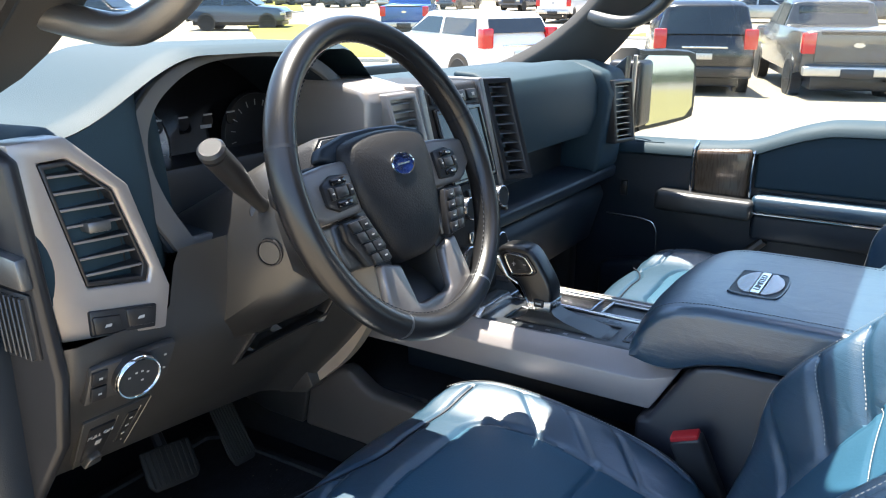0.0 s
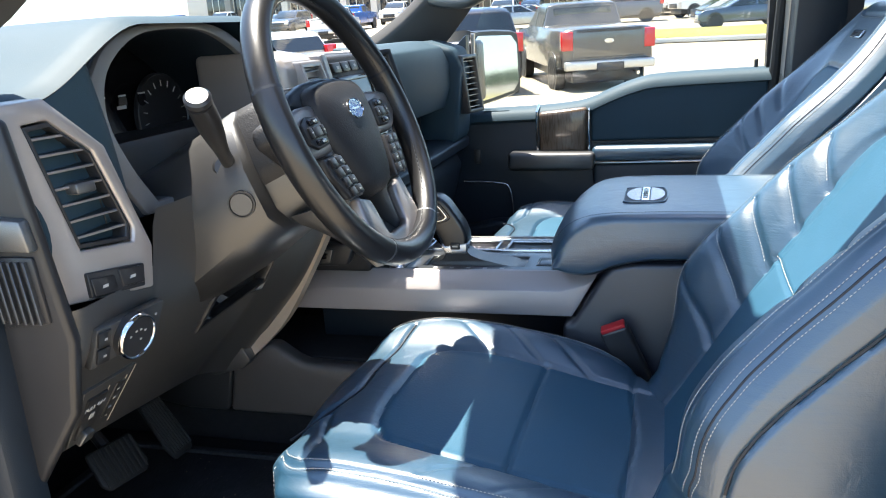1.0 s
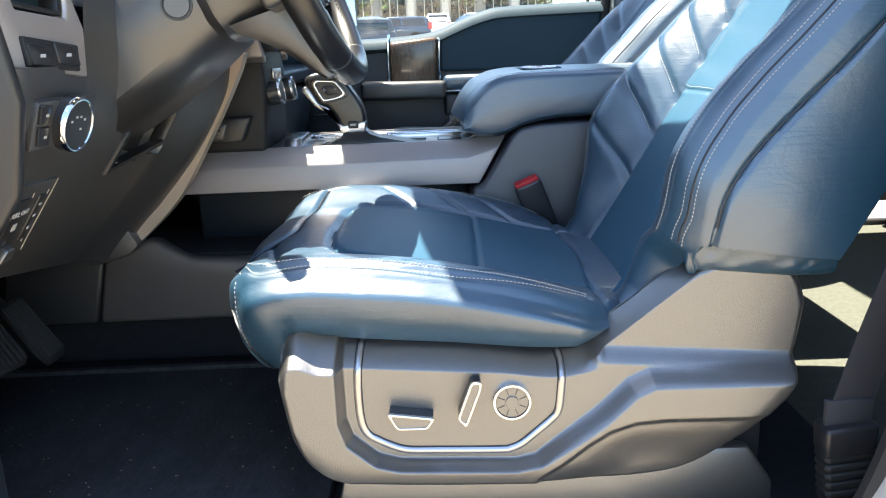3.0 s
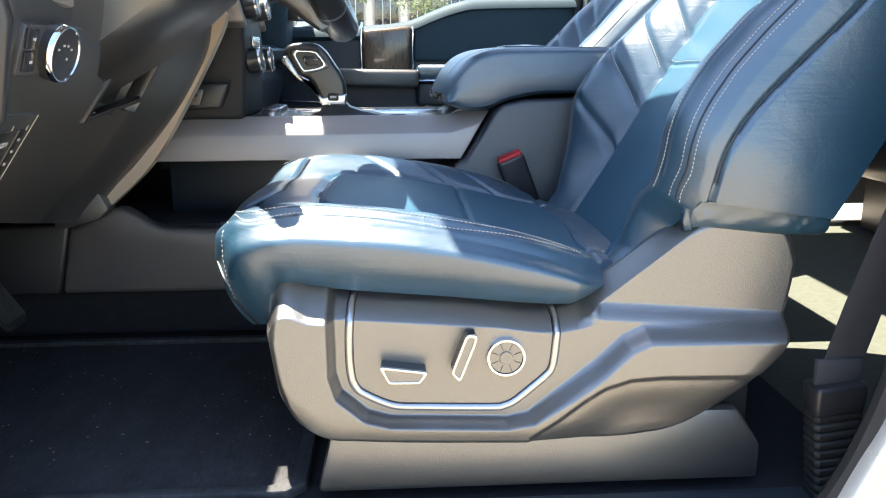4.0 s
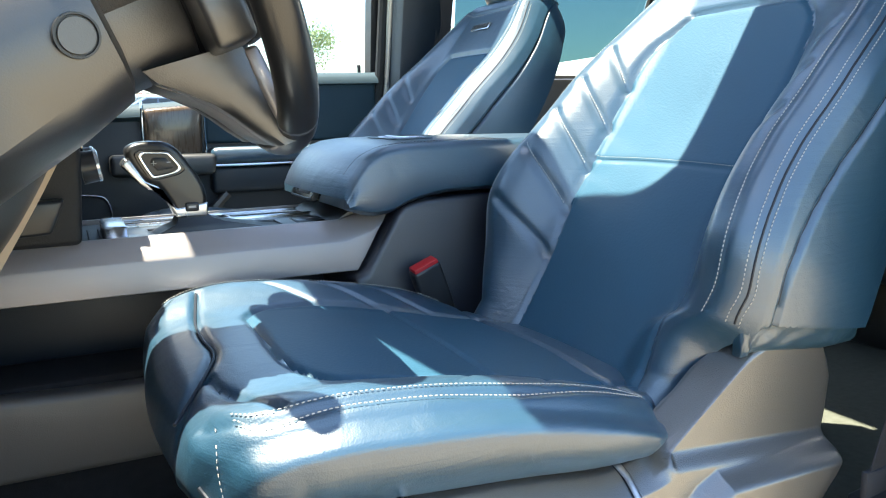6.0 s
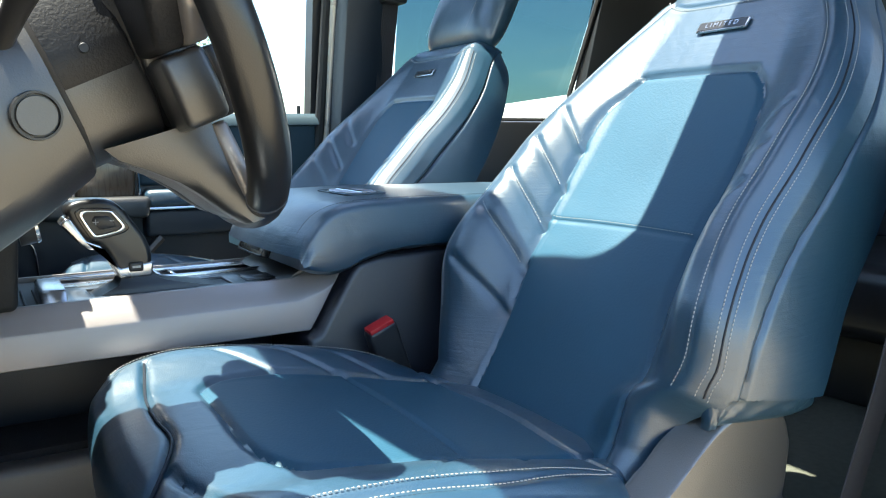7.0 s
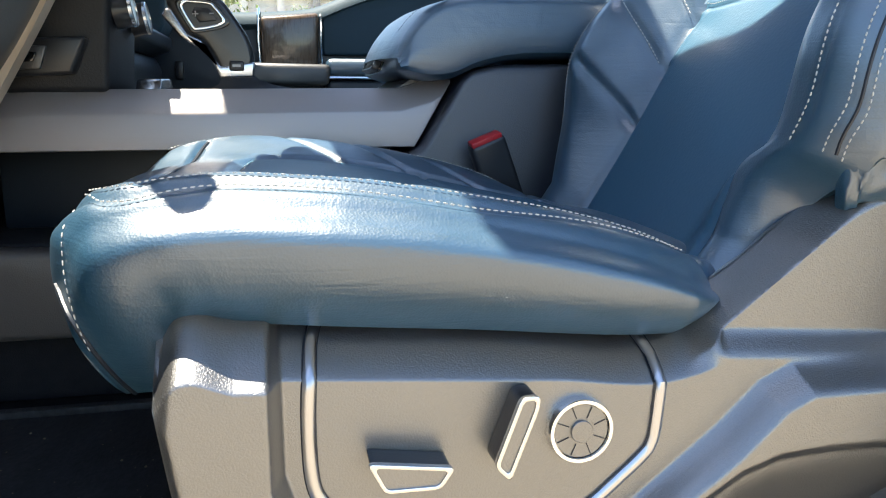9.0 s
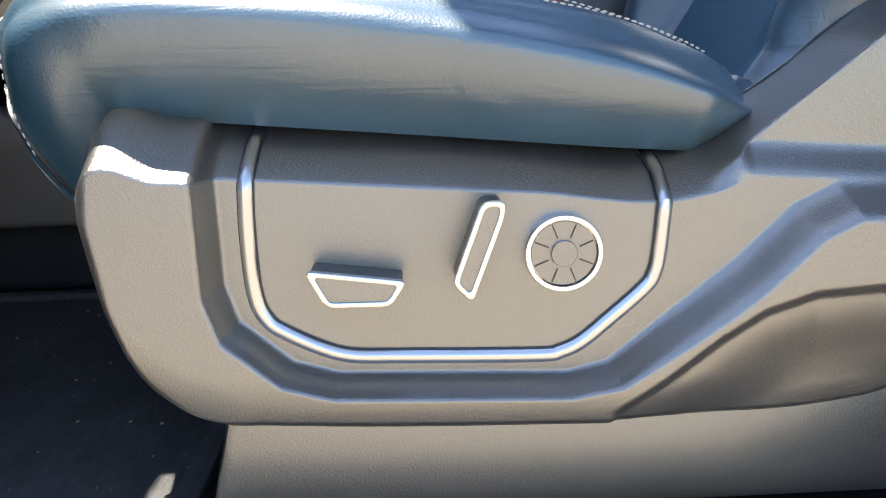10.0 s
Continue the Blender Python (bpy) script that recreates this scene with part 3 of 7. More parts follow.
BK_B = curve1([0, 0.07, 0.14, 0.19, 0.24, 0.29, 0.34, 0.446, 0.52, 0.60, 0.65], [0.020, 0.042, 0.074, 0.076, 0.069, 0.060, 0.052, 0.026, 0.012, 0.002, 0.0])
PANEL = [(-0.152, -0.06), (-0.150, 0.05), (-0.132, 0.11), (-0.122, 0.160), (-0.117, 0.238), (-0.121, 0.345), (-0.112, 0.425), (-0.100, 0.452), (-0.084, 0.468), (-0.066, 0.474), (0.084, 0.474), (0.100, 0.468), (0.118, 0.445), (0.134, 0.41), (0.137, 0.349), (0.133, 0.233), (0.133, 0.17), (0.118, 0.08), (0.106, -0.06)]


def border(off):
    return [(BK_W(np.array(v)) - off, v) for v in np.linspace(0.06, 0.60, 24)]


BACK_SEAMS = [(PANEL, 0.006, 0.0045), ([(-0.117, 0.240), (0.133, 0.240)], 0.0025, 0.003)]
for sg in (-1, 1):
    for v0, v1, e0, e1 in ((0.094, 0.133, 0.126, 0.200), (0.160, 0.215, 0.135, 0.194), (0.222, 0.280, 0.134, 0.190), (0.283, 0.338, 0.135, 0.186), (0.348, 0.398, 0.138, 0.180)):
        e0 = e0 if sg > 0 else e0 + 0.002
        BACK_SEAMS.append(([(sg * e0, v0), (sg * (0.55 * e0 + 0.45 * e1), 0.52 * v0 + 0.48 * v1), (sg * e1, v1)], 0.0055 if sg > 0 else (0.0040 if v0 > 0.2 else 0.0), 0.0065))
    BACK_SEAMS.append(([(sg * a, v) for a, v in border(0.034)[1:]], 0.0016, 0.0030))
BACK_SEAMS.append(([(-0.135, 0.62), (-0.11, 0.598), (-0.07, 0.59), (0.07, 0.59), (0.11, 0.598), (0.135, 0.62)], 0.004, 0.004))


def back_front(s, v):
    w = bk_w(s, v)
    t = np.abs(s) / w
    d = BK_B(v) * sstep(0.48, 0.80, t) - 0.035 * np.clip((t - 0.84) / 0.16, 0, 1) ** 2
    d = d + 0.012 * np.exp(-((v - 0.17) / 0.09) ** 2) * np.cos(np.clip(s / 0.14, -1, 1) * math.pi / 2)
    q = np.clip((v - 0.585) / 0.065, 0, 1)
    return d - 0.055 * (1 - np.sqrt(1 - 0.98 * q * q))


def seat(cy, sg, dx, label, driver):
    T = thing("front_seat", (-0.3 + dx, cy, 0.70), label, "seat", "front seats of the cab")

    def W(x, s, z):
        return np.stack([x + dx, cy + sg * s, z], -1)
    flip = sg < 0
    # cushion cover: rings from nose to rear, each from the near lower edge over the top to the far lower edge
    xs = np.concatenate([-0.60 + 0.05 * np.linspace(0, 1, 26) ** 1.7, np.linspace(-0.548, -0.09, 150)])
    side = np.linspace(0, 1, 16, endpoint=False)
    tops = np.concatenate([np.linspace(-1, -0.86, 14, endpoint=False), np.linspace(-0.86, 0.86, 150), np.linspace(0.86, 1, 15)[1:]])
    rows = []
    for x in xs:
        xa = np.array(x)
        w = float(CW(xa))
        zb = 0.948 + (0.920 - 0.948) * (x + 0.523) / 0.30 + 6 * max(0, x + 0.19) ** 2 if x > -0.523 else 0.948 - 0.5 * (-0.523 - x)
        s_top = tops * w
        z_top = cushion_top(np.full_like(s_top, x), s_top)
        nose = math.sqrt(max(0.0, min(1.0, (x + 0.60) / 0.045)))
        z_top = zb + (z_top - zb) * (0.45 + 0.55 * nose)
        lo = zb - 0.026 * min(1, max(0, (-0.50 - x) / 0.08))
        bulge = 0.019 * np.where(side < 0.78, 1 - ((side - 0.78) / 0.78) ** 2, 1 - ((side - 0.78) / 0.22) ** 2) - 0.012 * (1 - side) ** 3
        tuck = 0.055 * (1 - side) * min(1, max(0, (x + 0.215) / 0.05))
        s_near = -(w + bulge - tuck)
        z_near = lo + (z_top[0] - lo) * side
        s_far = (w + bulge - tuck)[::-1]
        z_far = (lo + (z_top[-1] - lo) * side)[::-1]
        s = np.concatenate([s_near, s_top, s_far])
        z = np.concatenate([z_near, z_top, z_far])
        back = np.clip((0.99 - z) / 0.09, 0, 1.2) * 0.045 * np.clip((-0.48 - x) / 0.1, 0, 1)
        rows.append((x + back, s, z))
    X = np.array([np.broadcast_to(r[0], r[1].shape) for r in rows])
    S = np.array([r[1] for r in rows])
    X = X - 0.024 * (1 - np.clip(S / 0.22, -1, 1) ** 2) * np.clip((-0.44 - X) / 0.14, 0, 1)
    Z = np.array([r[2] for r in rows])
    top = np.zeros(S.shape, bool)
    top[:, len(side):-len(side)] = True
    Z = Z + np.where(top, seams_depth(X, S, CUSHION_SEAMS), 0)
    # creases in the leather of the near side and of the rear end
    P = W(X, S, Z)
    cellx, cells = (X[:-1, :-1] + X[1:, 1:]) / 2, (S[:-1, :-1] + S[1:, 1:]) / 2
    ins = inside(cellx, cells, CUSHION_INSERT) & top[:-1, :-1]
    cov = part("cushion_cover", grid(P, flip, ~ins), LEATHER, T, smooth=60)
    part("cushion_insert", grid(P, flip, ins), LEATHER_PERF, T, "perforated navy leather insert", smooth=60)
    part("nose_panel", loft([[tuple(p) for p in P[0]], [tuple(p + np.array((0.03, 0, 0))) for p in P[0]]], cap=True), LEATHER, cov)

    def on_cushion(line, lift=0.0009, n=10):
        q = np.array(smoothpath(line, n))
        x0 = q[:, 0].copy()
        for it in range(6):
            x0 = q[:, 0] + 0.024 * (1 - np.clip(q[:, 1] / 0.22, -1, 1) ** 2) * np.clip((-0.44 - x0) / 0.14, 0, 1)
        x0 = np.clip(x0, -0.598, 0)
        z = cushion_top(x0, q[:, 1]) + lift
        return W(q[:, 0], q[:, 1], z).tolist()
    for off in (0.0, 0.010):
        part("stitching", stitches(on_cushion([(-0.560, -0.192 - off), (-0.546, -0.208 - off), (-0.513, -0.218 - off), (-0.404, -0.222 - off), (-0.327, -0.222 - off), (-0.24, -0.214 - off), (-0.20, -0.199 - off)], 0.0012)), THREAD, cov, "white thread stitching", smooth=0)
    part("stitching", stitches(on_cushion([(-0.565, 0.190), (-0.545, 0.208), (-0.50, 0.221), (-0.40, 0.226), (-0.28, 0.224), (-0.20, 0.212)])), THREAD, cov, "white thread stitching", smooth=0)
    for line in (CUSHION_SEAMS[3][0][:-1],):
        part("piping", tube(on_cushion(line, -0.0035, 6), 0.0016, 6), PIPING, cov, "dark piping")
    away = np.array((-0.0006, -0.0007 * sg, 0.0002))
    ns = len(side)
    for r0, kind_ in ((21, 0), (9, 1)):
        path = [P[r0, j] + away for j in range(ns + 3)]
        if kind_:
            part("piping", tube(path, 0.0015, 6), PIPING, cov, "dark piping")
        else:
            path = smoothpath([(-0.5700, -0.186, 1.0045), (-0.5729, -0.2029, 0.996), (-0.5736, -0.2064, 0.9811), (-0.5722, -0.2099, 0.9659), (-0.5687, -0.2090, 0.9431), (-0.5640, -0.2055, 0.926)], 5)
            part("stitching", stitches([(p[0] + dx, cy + sg * p[1], p[2]) for p in path], 0.003, 0.0022, 0.00045), THREAD, cov, "white thread stitching", smooth=0)

    # backrest
    vs = np.concatenate([np.linspace(-0.05, 0.60, 206), 0.60 + 0.05 * np.sin(np.linspace(0.06, 1, 14) * math.pi / 2)])
    us = np.concatenate([np.linspace(-1, -0.84, 18, endpoint=False), np.linspace(-0.84, 0.84, 150), np.linspace(0.84, 1, 19)[1:]])
    k = np.linspace(0, 1, 56)[1:]
    SS, VV = np.meshgrid(us, vs)
    VV = VV.copy()
    w = bk_w(SS, VV)
    S = SS * w
    D = back_front(S, VV) + seams_depth(S, VV, BACK_SEAMS)
    thick = 0.115
    q = np.clip((vs - 0.585) / 0.065, 0, 1)
    thin = 1 - 0.6 * (1 - np.sqrt(1 - 0.98 * q * q))
    e0, e1 = D[:, :1], D[:, -1:]
    wv = BK_W(vs)[:, None]
    wf = BK_WF(vs)[:, None]
    fall = k[None, :]
    rear = -(thick * thin)[:, None]
    bulge = 0.005 * np.sin(np.pi * fall)
    at = np.interp(vs, [0.08, 0.14, 0.20, 0.31, 0.60], [0.10, 0.095, 0.16, 0.205, 0.25])
    at = np.convolve(np.pad(at, 20, mode="edge"), np.ones(41) / 41, "valid")[:, None]
    pipe = 0.007 * np.exp(-((fall - at) / 0.018) ** 2)
    Sf = wv * (1 - 0.02 * fall ** 2) + bulge - pipe
    Sg = wf * (1 - 0.02 * fall ** 2) + bulge - pipe
    Df = e1 + (rear - e1) * fall
    S = np.concatenate([-(Sf[:, ::-1]), S, Sg], 1)
    D = np.concatenate([(e0 + (rear - e0) * fall)[:, ::-1], D, Df], 1)
    V = np.concatenate([np.repeat(vs[:, None], len(k), 1), VV, np.repeat(vs[:, None], len(k), 1)], 1)
    B = BK_O[None, None] + BK_UP[None, None] * V[..., None] + BK_FWD[None, None] * D[..., None]
    X, Z = B[..., 0], B[..., 2]
    # the wings end in a fold above the side cover of the frame
    wing = np.zeros(S.shape, bool)
    wing[:, :len(k)] = True
    zmin = 1.030 - 0.15 * np.clip(X + 0.085, 0.0, 0.2)
    under = wing & (Z < zmin)
    Z2 = np.where(under, zmin, Z)
    X2 = X + np.where(under, (zmin - Z) * 0.683, 0)
    P = W(X2, S, Z2)
    n0 = len(k)
    cs, cv = (S[:-1, :-1] + S[1:, 1:]) / 2, (V[:-1, :-1] + V[1:, 1:]) / 2
    ins = inside(cs, cv, PANEL)
    ins[:, :n0] = False
    ins[:, -n0:] = False
    bcov = part("backrest_cover", grid(P, not flip, ~ins), LEATHER, T, smooth=60)
    part("backrest_insert", grid(P, not flip, ins), LEATHER_PERF, T, "perforated navy leather insert", smooth=60)
    roll = [(-0.1150, -0.2340, 1.0270), (-0.1070, -0.2420, 1.0290), (-0.096, -0.2478, 1.0308), (-0.06, -0.2525, 1.027), (-0.005, -0.2525, 1.0185), (0.020, -0.2500, 1.0145), (0.046, -0.2440, 1.010)]
    rp_ = smoothpath(roll, 12)
    hem = []
    wob = random.Random(11)
    ph = [wob.uniform(0, 6.28) for _ in range(6)]
    for i_, p in enumerate(rp_):
        tg = rp_[min(i_ + 1, len(rp_) - 1)] - rp_[max(i_ - 1, 0)]
        o_ = np.array((tg[1], -tg[0], 0.0))
        o_ = o_ / max(np.linalg.norm(o_), 1e-6)
        u_ = i_ / (len(rp_) - 1)
        deep = 1.15 - 0.5 * u_
        row_ = []
        for a_, b_, c_ in ((-0.004, 0.004, 0.0), (0.0030, 0.0025, 0.0), (0.0046, 0.0, 0.0), (0.0036, -0.0025, 0.2), (0.0026, -0.0070, 0.8), (0.0020, -0.0120, 1.0), (0.0008, -0.0170, 1.0), (-0.0012, -0.0220, 1.0), (-0.0045, -0.0270, 0.7), (-0.0100, -0.0310, 0.3), (-0.020, -0.0330, 0.0)):
            cr = 0.0011 * c_ * (math.sin(21 * u_ + 150 * b_ + ph[0]) + 0.7 * math.sin(47 * u_ - 260 * b_ + ph[1]) + 0.5 * math.sin(83 * u_ + 330 * b_ + ph[2]))
            row_.append(p + o_ * (a_ - 0.006 - 0.010 * max(0.0, 1 - 7 * u_) ** 2 + cr * min(1.0, 8 * u_)) + np.array((0, 0, b_ * (deep if b_ < 0 else 1.0) + 0.5 * cr)))
        hem.append(row_)
    hem = np.array(hem)
    part("lower_hem", grid(W(hem[..., 0], hem[..., 1], hem[..., 2]), sg > 0), LEATHER, bcov, "tucked leather hem of the wing", smooth=60)
    # gusset that closes the side below the fold
    gus = []
    for t_ in np.linspace(0, 1, 14):
        v_ = -0.03 + 0.10 * t_
        w_ = float(BK_W(np.array(max(v_, 0.0))))
        e_ = BK_O + BK_UP * v_ + BK_FWD * float(back_front(np.array(-w_), np.array(max(v_, 0.0))))
        a_, b_ = np.array((e_[0] + 0.001, -w_ + 0.001, e_[2])), np.array((-0.03, -w_ + 0.022, e_[2] + 0.006))
        gus.append([a_ + (b_ - a_) * u_ + np.array((0, 0.004 * math.sin(9 * u_ + 17 * t_) * u_ * (1 - u_) * 2 - 0.010 * u_ * (1 - u_), 0)) for u_ in np.linspace(0, 1, 18)])
    gus = np.array(gus)
    part("lower_gusset", grid(W(gus[..., 0], gus[..., 1], gus[..., 2]), sg > 0), LEATHER, bcov, "leather gusset below the fold", smooth=60)
    cap = P[-1]
    part("backrest_top", loft([[tuple(p) for p in cap], [tuple(cap.mean(0) + (p - cap.mean(0)) * 0.3 + np.array((0, 0, 0.004))) for p in cap]]), LEATHER, bcov, smooth=60)
    for sd in (0, 1):
        rows_ = [i for i in range(len(vs)) if 0.10 < vs[i] < 0.62 and i % 3 == 0]
        path = []
        for i in rows_:
            c = float(np.interp(at[i, 0], k, np.arange(len(k))))
            c0 = min(int(c), len(k) - 2)
            p0, p1 = [P[i, n0 - 1 - q if sd == 0 else -n0 + q] for q in (c0, c0 + 1)]
            path.append(p0 + (p1 - p0) * (c - c0))
        part("piping", tube(path, 0.0022, 6), PIPING, bcov, "dark seam along the wing")
    rp = np.concatenate([P[:, :1], P[:, -1:]], 1)
    part("back_panel", grid(rp, not flip), PLASTIC, T, "dark back panel")

    def on_back(line, lift=0.0009, n=8, smooth_line=True):
        q = np.array(smoothpath(line, n)) if smooth_line else np.array(line)
        d = back_front(q[:, 0], q[:, 1]) + lift
        b = BK_O[None] + BK_UP[None] * q[:, 1:2] + BK_FWD[None] * d[:, None]
        return W(b[:, 0], q[:, 0], b[:, 2]).tolist()
    for sd in (-1, 1):
        for off in (0.036, 0.016, 0.008):
            part("stitching", stitches(on_back([(sd * (bk_w(sd, np.array(v)) - off), v) for v in np.linspace(0.068, 0.60, 22)], 0.0010, 4)), THREAD, bcov, "white thread stitching", smooth=0)
        part("piping", tube(on_back([(sd * (bk_w(sd, np.array(v)) - 0.012), v) for v in np.linspace(0.070, 0.60, 22)], -0.0006, 4), 0.0013, 6), PIPING, bcov, "dark piping")
    part("stitching", stitches(on_back([(-0.112, 0.244), (0.128, 0.244)], 0.001, 30)), THREAD, bcov, "white thread stitching", smooth=0)
    part("stitching", stitches(on_back([(-0.13, 0.610), (-0.11, 0.592), (-0.07, 0.584), (0.07, 0.584), (0.11, 0.592), (0.13, 0.610)], 0.001)), THREAD, bcov, "white thread stitching", smooth=0)
    for line, dep, wd in BACK_SEAMS[2:]:
        if wd > 0.006 and line[0][0] > 0 and line[0][1] > 0.15:
            sh = [(a + 0.002 * np.sign(a), v + 0.006) for a, v in line]
            part("stitching", stitches(on_back(sh, 0.0006, 6), 0.003, 0.0018, 0.0006), THREAD, bcov, "white thread stitching", smooth=0)
    # trim badge
    c = np.array(on_back([(-0.001, 0.545), (0.001, 0.545)], 0.003)[4])
    m = basis(c, (0, -1, 0), BK_FWD)
    bm = bev(box(-0.040, 0.040, -0.0085, 0.0085, -0.002, 0.002, 0.003, 2), 0.0)
    bm.transform(m)
    badge = part("trim_badge", bm, SATIN_CHROME, T, "small satin chrome badge")
    bm = box(-0.0375, 0.0375, -0.0062, 0.0062, 0.002, 0.0026, 0.0002, 1, m)
    part("badge_field", bm, SMOOTH_BLACK, badge)
    part("lettering", lettering("L I M I T E D", 0.0098, m @ pose(0, 0, 0.003)), SATIN_CHROME, badge, smooth=0)
    # headrest on two posts
    hc = BK_O + BK_UP * 0.735 + BK_FWD * (-0.025)
    hm = basis((hc[0] + dx, cy, hc[2]), (0, -1, 0), (-0.90, 0, 0.43))
    rings = []
    for a in np.linspace(-1, 1, 25):
        hw = 0.135 * (1 - 0.05 * abs(a) ** 2)
        wd = math.sqrt(max(0.02, 1 - abs(a) ** 5))
        ringp = []
        for b in range(40):
            th = 2 * math.pi * b / 40
            cx_, cy_ = math.cos(th), math.sin(th)
            yy = 0.098 * math.copysign(abs(cy_) ** 0.55, cy_) * (0.80 + 0.20 * wd)
            zz = 0.050 * math.copysign(abs(cx_) ** 0.6, cx_) * wd * (1 - 0.15 * (cy_ < 0) * abs(cy_))
            dent = 0.003 * math.exp(-((abs(a) - 0.62) / 0.03) ** 2) * (zz > 0)
            ringp.append(hm @ Vector((a * hw, yy, zz - dent)))
        rings.append(ringp)
    hr = part("headrest", loft(rings), LEATHER, T, "padded navy leather headrest", smooth=60)
    for sd in (-1, 1):
        part("stitching", stitches([hm @ Vector((sd * 0.087, y, 0.0485)) for y in np.linspace(-0.075, 0.075, 12)]), THREAD, hr, "white thread stitching", smooth=0)
        p0, p1 = BK_O + BK_UP * 0.63 + BK_FWD * -0.06, BK_O + BK_UP * 0.72 + BK_FWD * -0.03
        part("post", tube([(p0[0] + dx, cy + sd * 0.055, p0[2]), (p1[0] + dx, cy + sd * 0.055, p1[2])], 0.007, 12), CHROME, T, "chrome headrest post")
        part("post_collar", disc((p0[0] + 0.02 + dx, cy + sd * 0.055, p0[2] + 0.028), BK_UP, 0.014, 0.014), SMOOTH_BLACK, T)

    # frame box below, and the grained cover at the outer side
    part("base_frame", box(-0.46 + dx, 0.0 + dx, cy - 0.20, cy + 0.20, 0.70, 0.93, 0.01), PLASTIC, T, "dark seat base")
    part("riser_cover", prism([(-0.485, 0.715), (-0.465, 0.80), (-0.03, 0.80), (0.0, 0.755), (0.0, 0.715)], "y", cy - sg * 0.215, cy - sg * 0.235, 0.006, m=Matrix.Translation((dx, 0, 0))), PLASTIC_GREY, T, "grey plastic riser cover")
    side_cover(T, cy, sg, dx, driver)
    return T


COVER_TOP = curve1([-0.525, -0.518, -0.48, -0.44, -0.30, -0.225, -0.19, -0.16, -0.125, -0.093, -0.05, -0.02, 0.0, 0.015, 0.022], [0.940, 0.951, 0.951, 0.948, 0.937, 0.931, 0.940, 0.958, 0.985, 1.005, 1.014, 1.013, 1.005, 0.985, 0.962])
COVER_LOW = curve1([-0.525, -0.518, -0.508, -0.49, -0.464, -0.44, -0.28, -0.14, -0.11, -0.07, -0.042, -0.015, 0.006, 0.018, 0.022], [0.90, 0.85, 0.822, 0.800, 0.787, 0.785, 0.778, 0.776, 0.781, 0.800, 0.824, 0.853, 0.881, 0.92, 0.945])
COVER_IN = [(-0.459, 1.2), (-0.459, 0.862), (-0.453, 0.842), (-0.427, 0.819), (-0.404, 0.812), (-0.284, 0.807), (-0.262, 0.812), (-0.196, 0.866), (-0.168, 0.893), (-0.145, 0.904), (0.10, 0.902), (0.10, 1.2)]
COVER_UNDER = [(-0.275, 0.60), (-0.262, 0.790), (-0.231, 0.813), (-0.209, 0.830), (-0.187, 0.844), (-0.161, 0.8525), (-0.128, 0.8545), (0.10, 0.850), (0.10, 0.60)]
COVER_RAISED = [(-0.186, 0.924), (0.10, 0.902), (0.10, 1.2), (0.02, 1.2)]
TRIM_LINE = [(-0.4365, 0.9425), (-0.4405, 0.9345), (-0.4430, 0.924), (-0.4450, 0.893), (-0.4440, 0.858), (-0.4385, 0.8425), (-0.4280, 0.8345), (-0.410, 0.8255), (-0.396, 0.8215), (-0.374, 0.8202), (-0.300, 0.8175), (-0.287, 0.8190), (-0.276, 0.8240), (-0.262, 0.8355), (-0.2435, 0.852), (-0.2385, 0.860), (-0.2362, 0.872), (-0.2340, 0.904), (-0.2348, 0.9125), (-0.2400, 0.9245)]


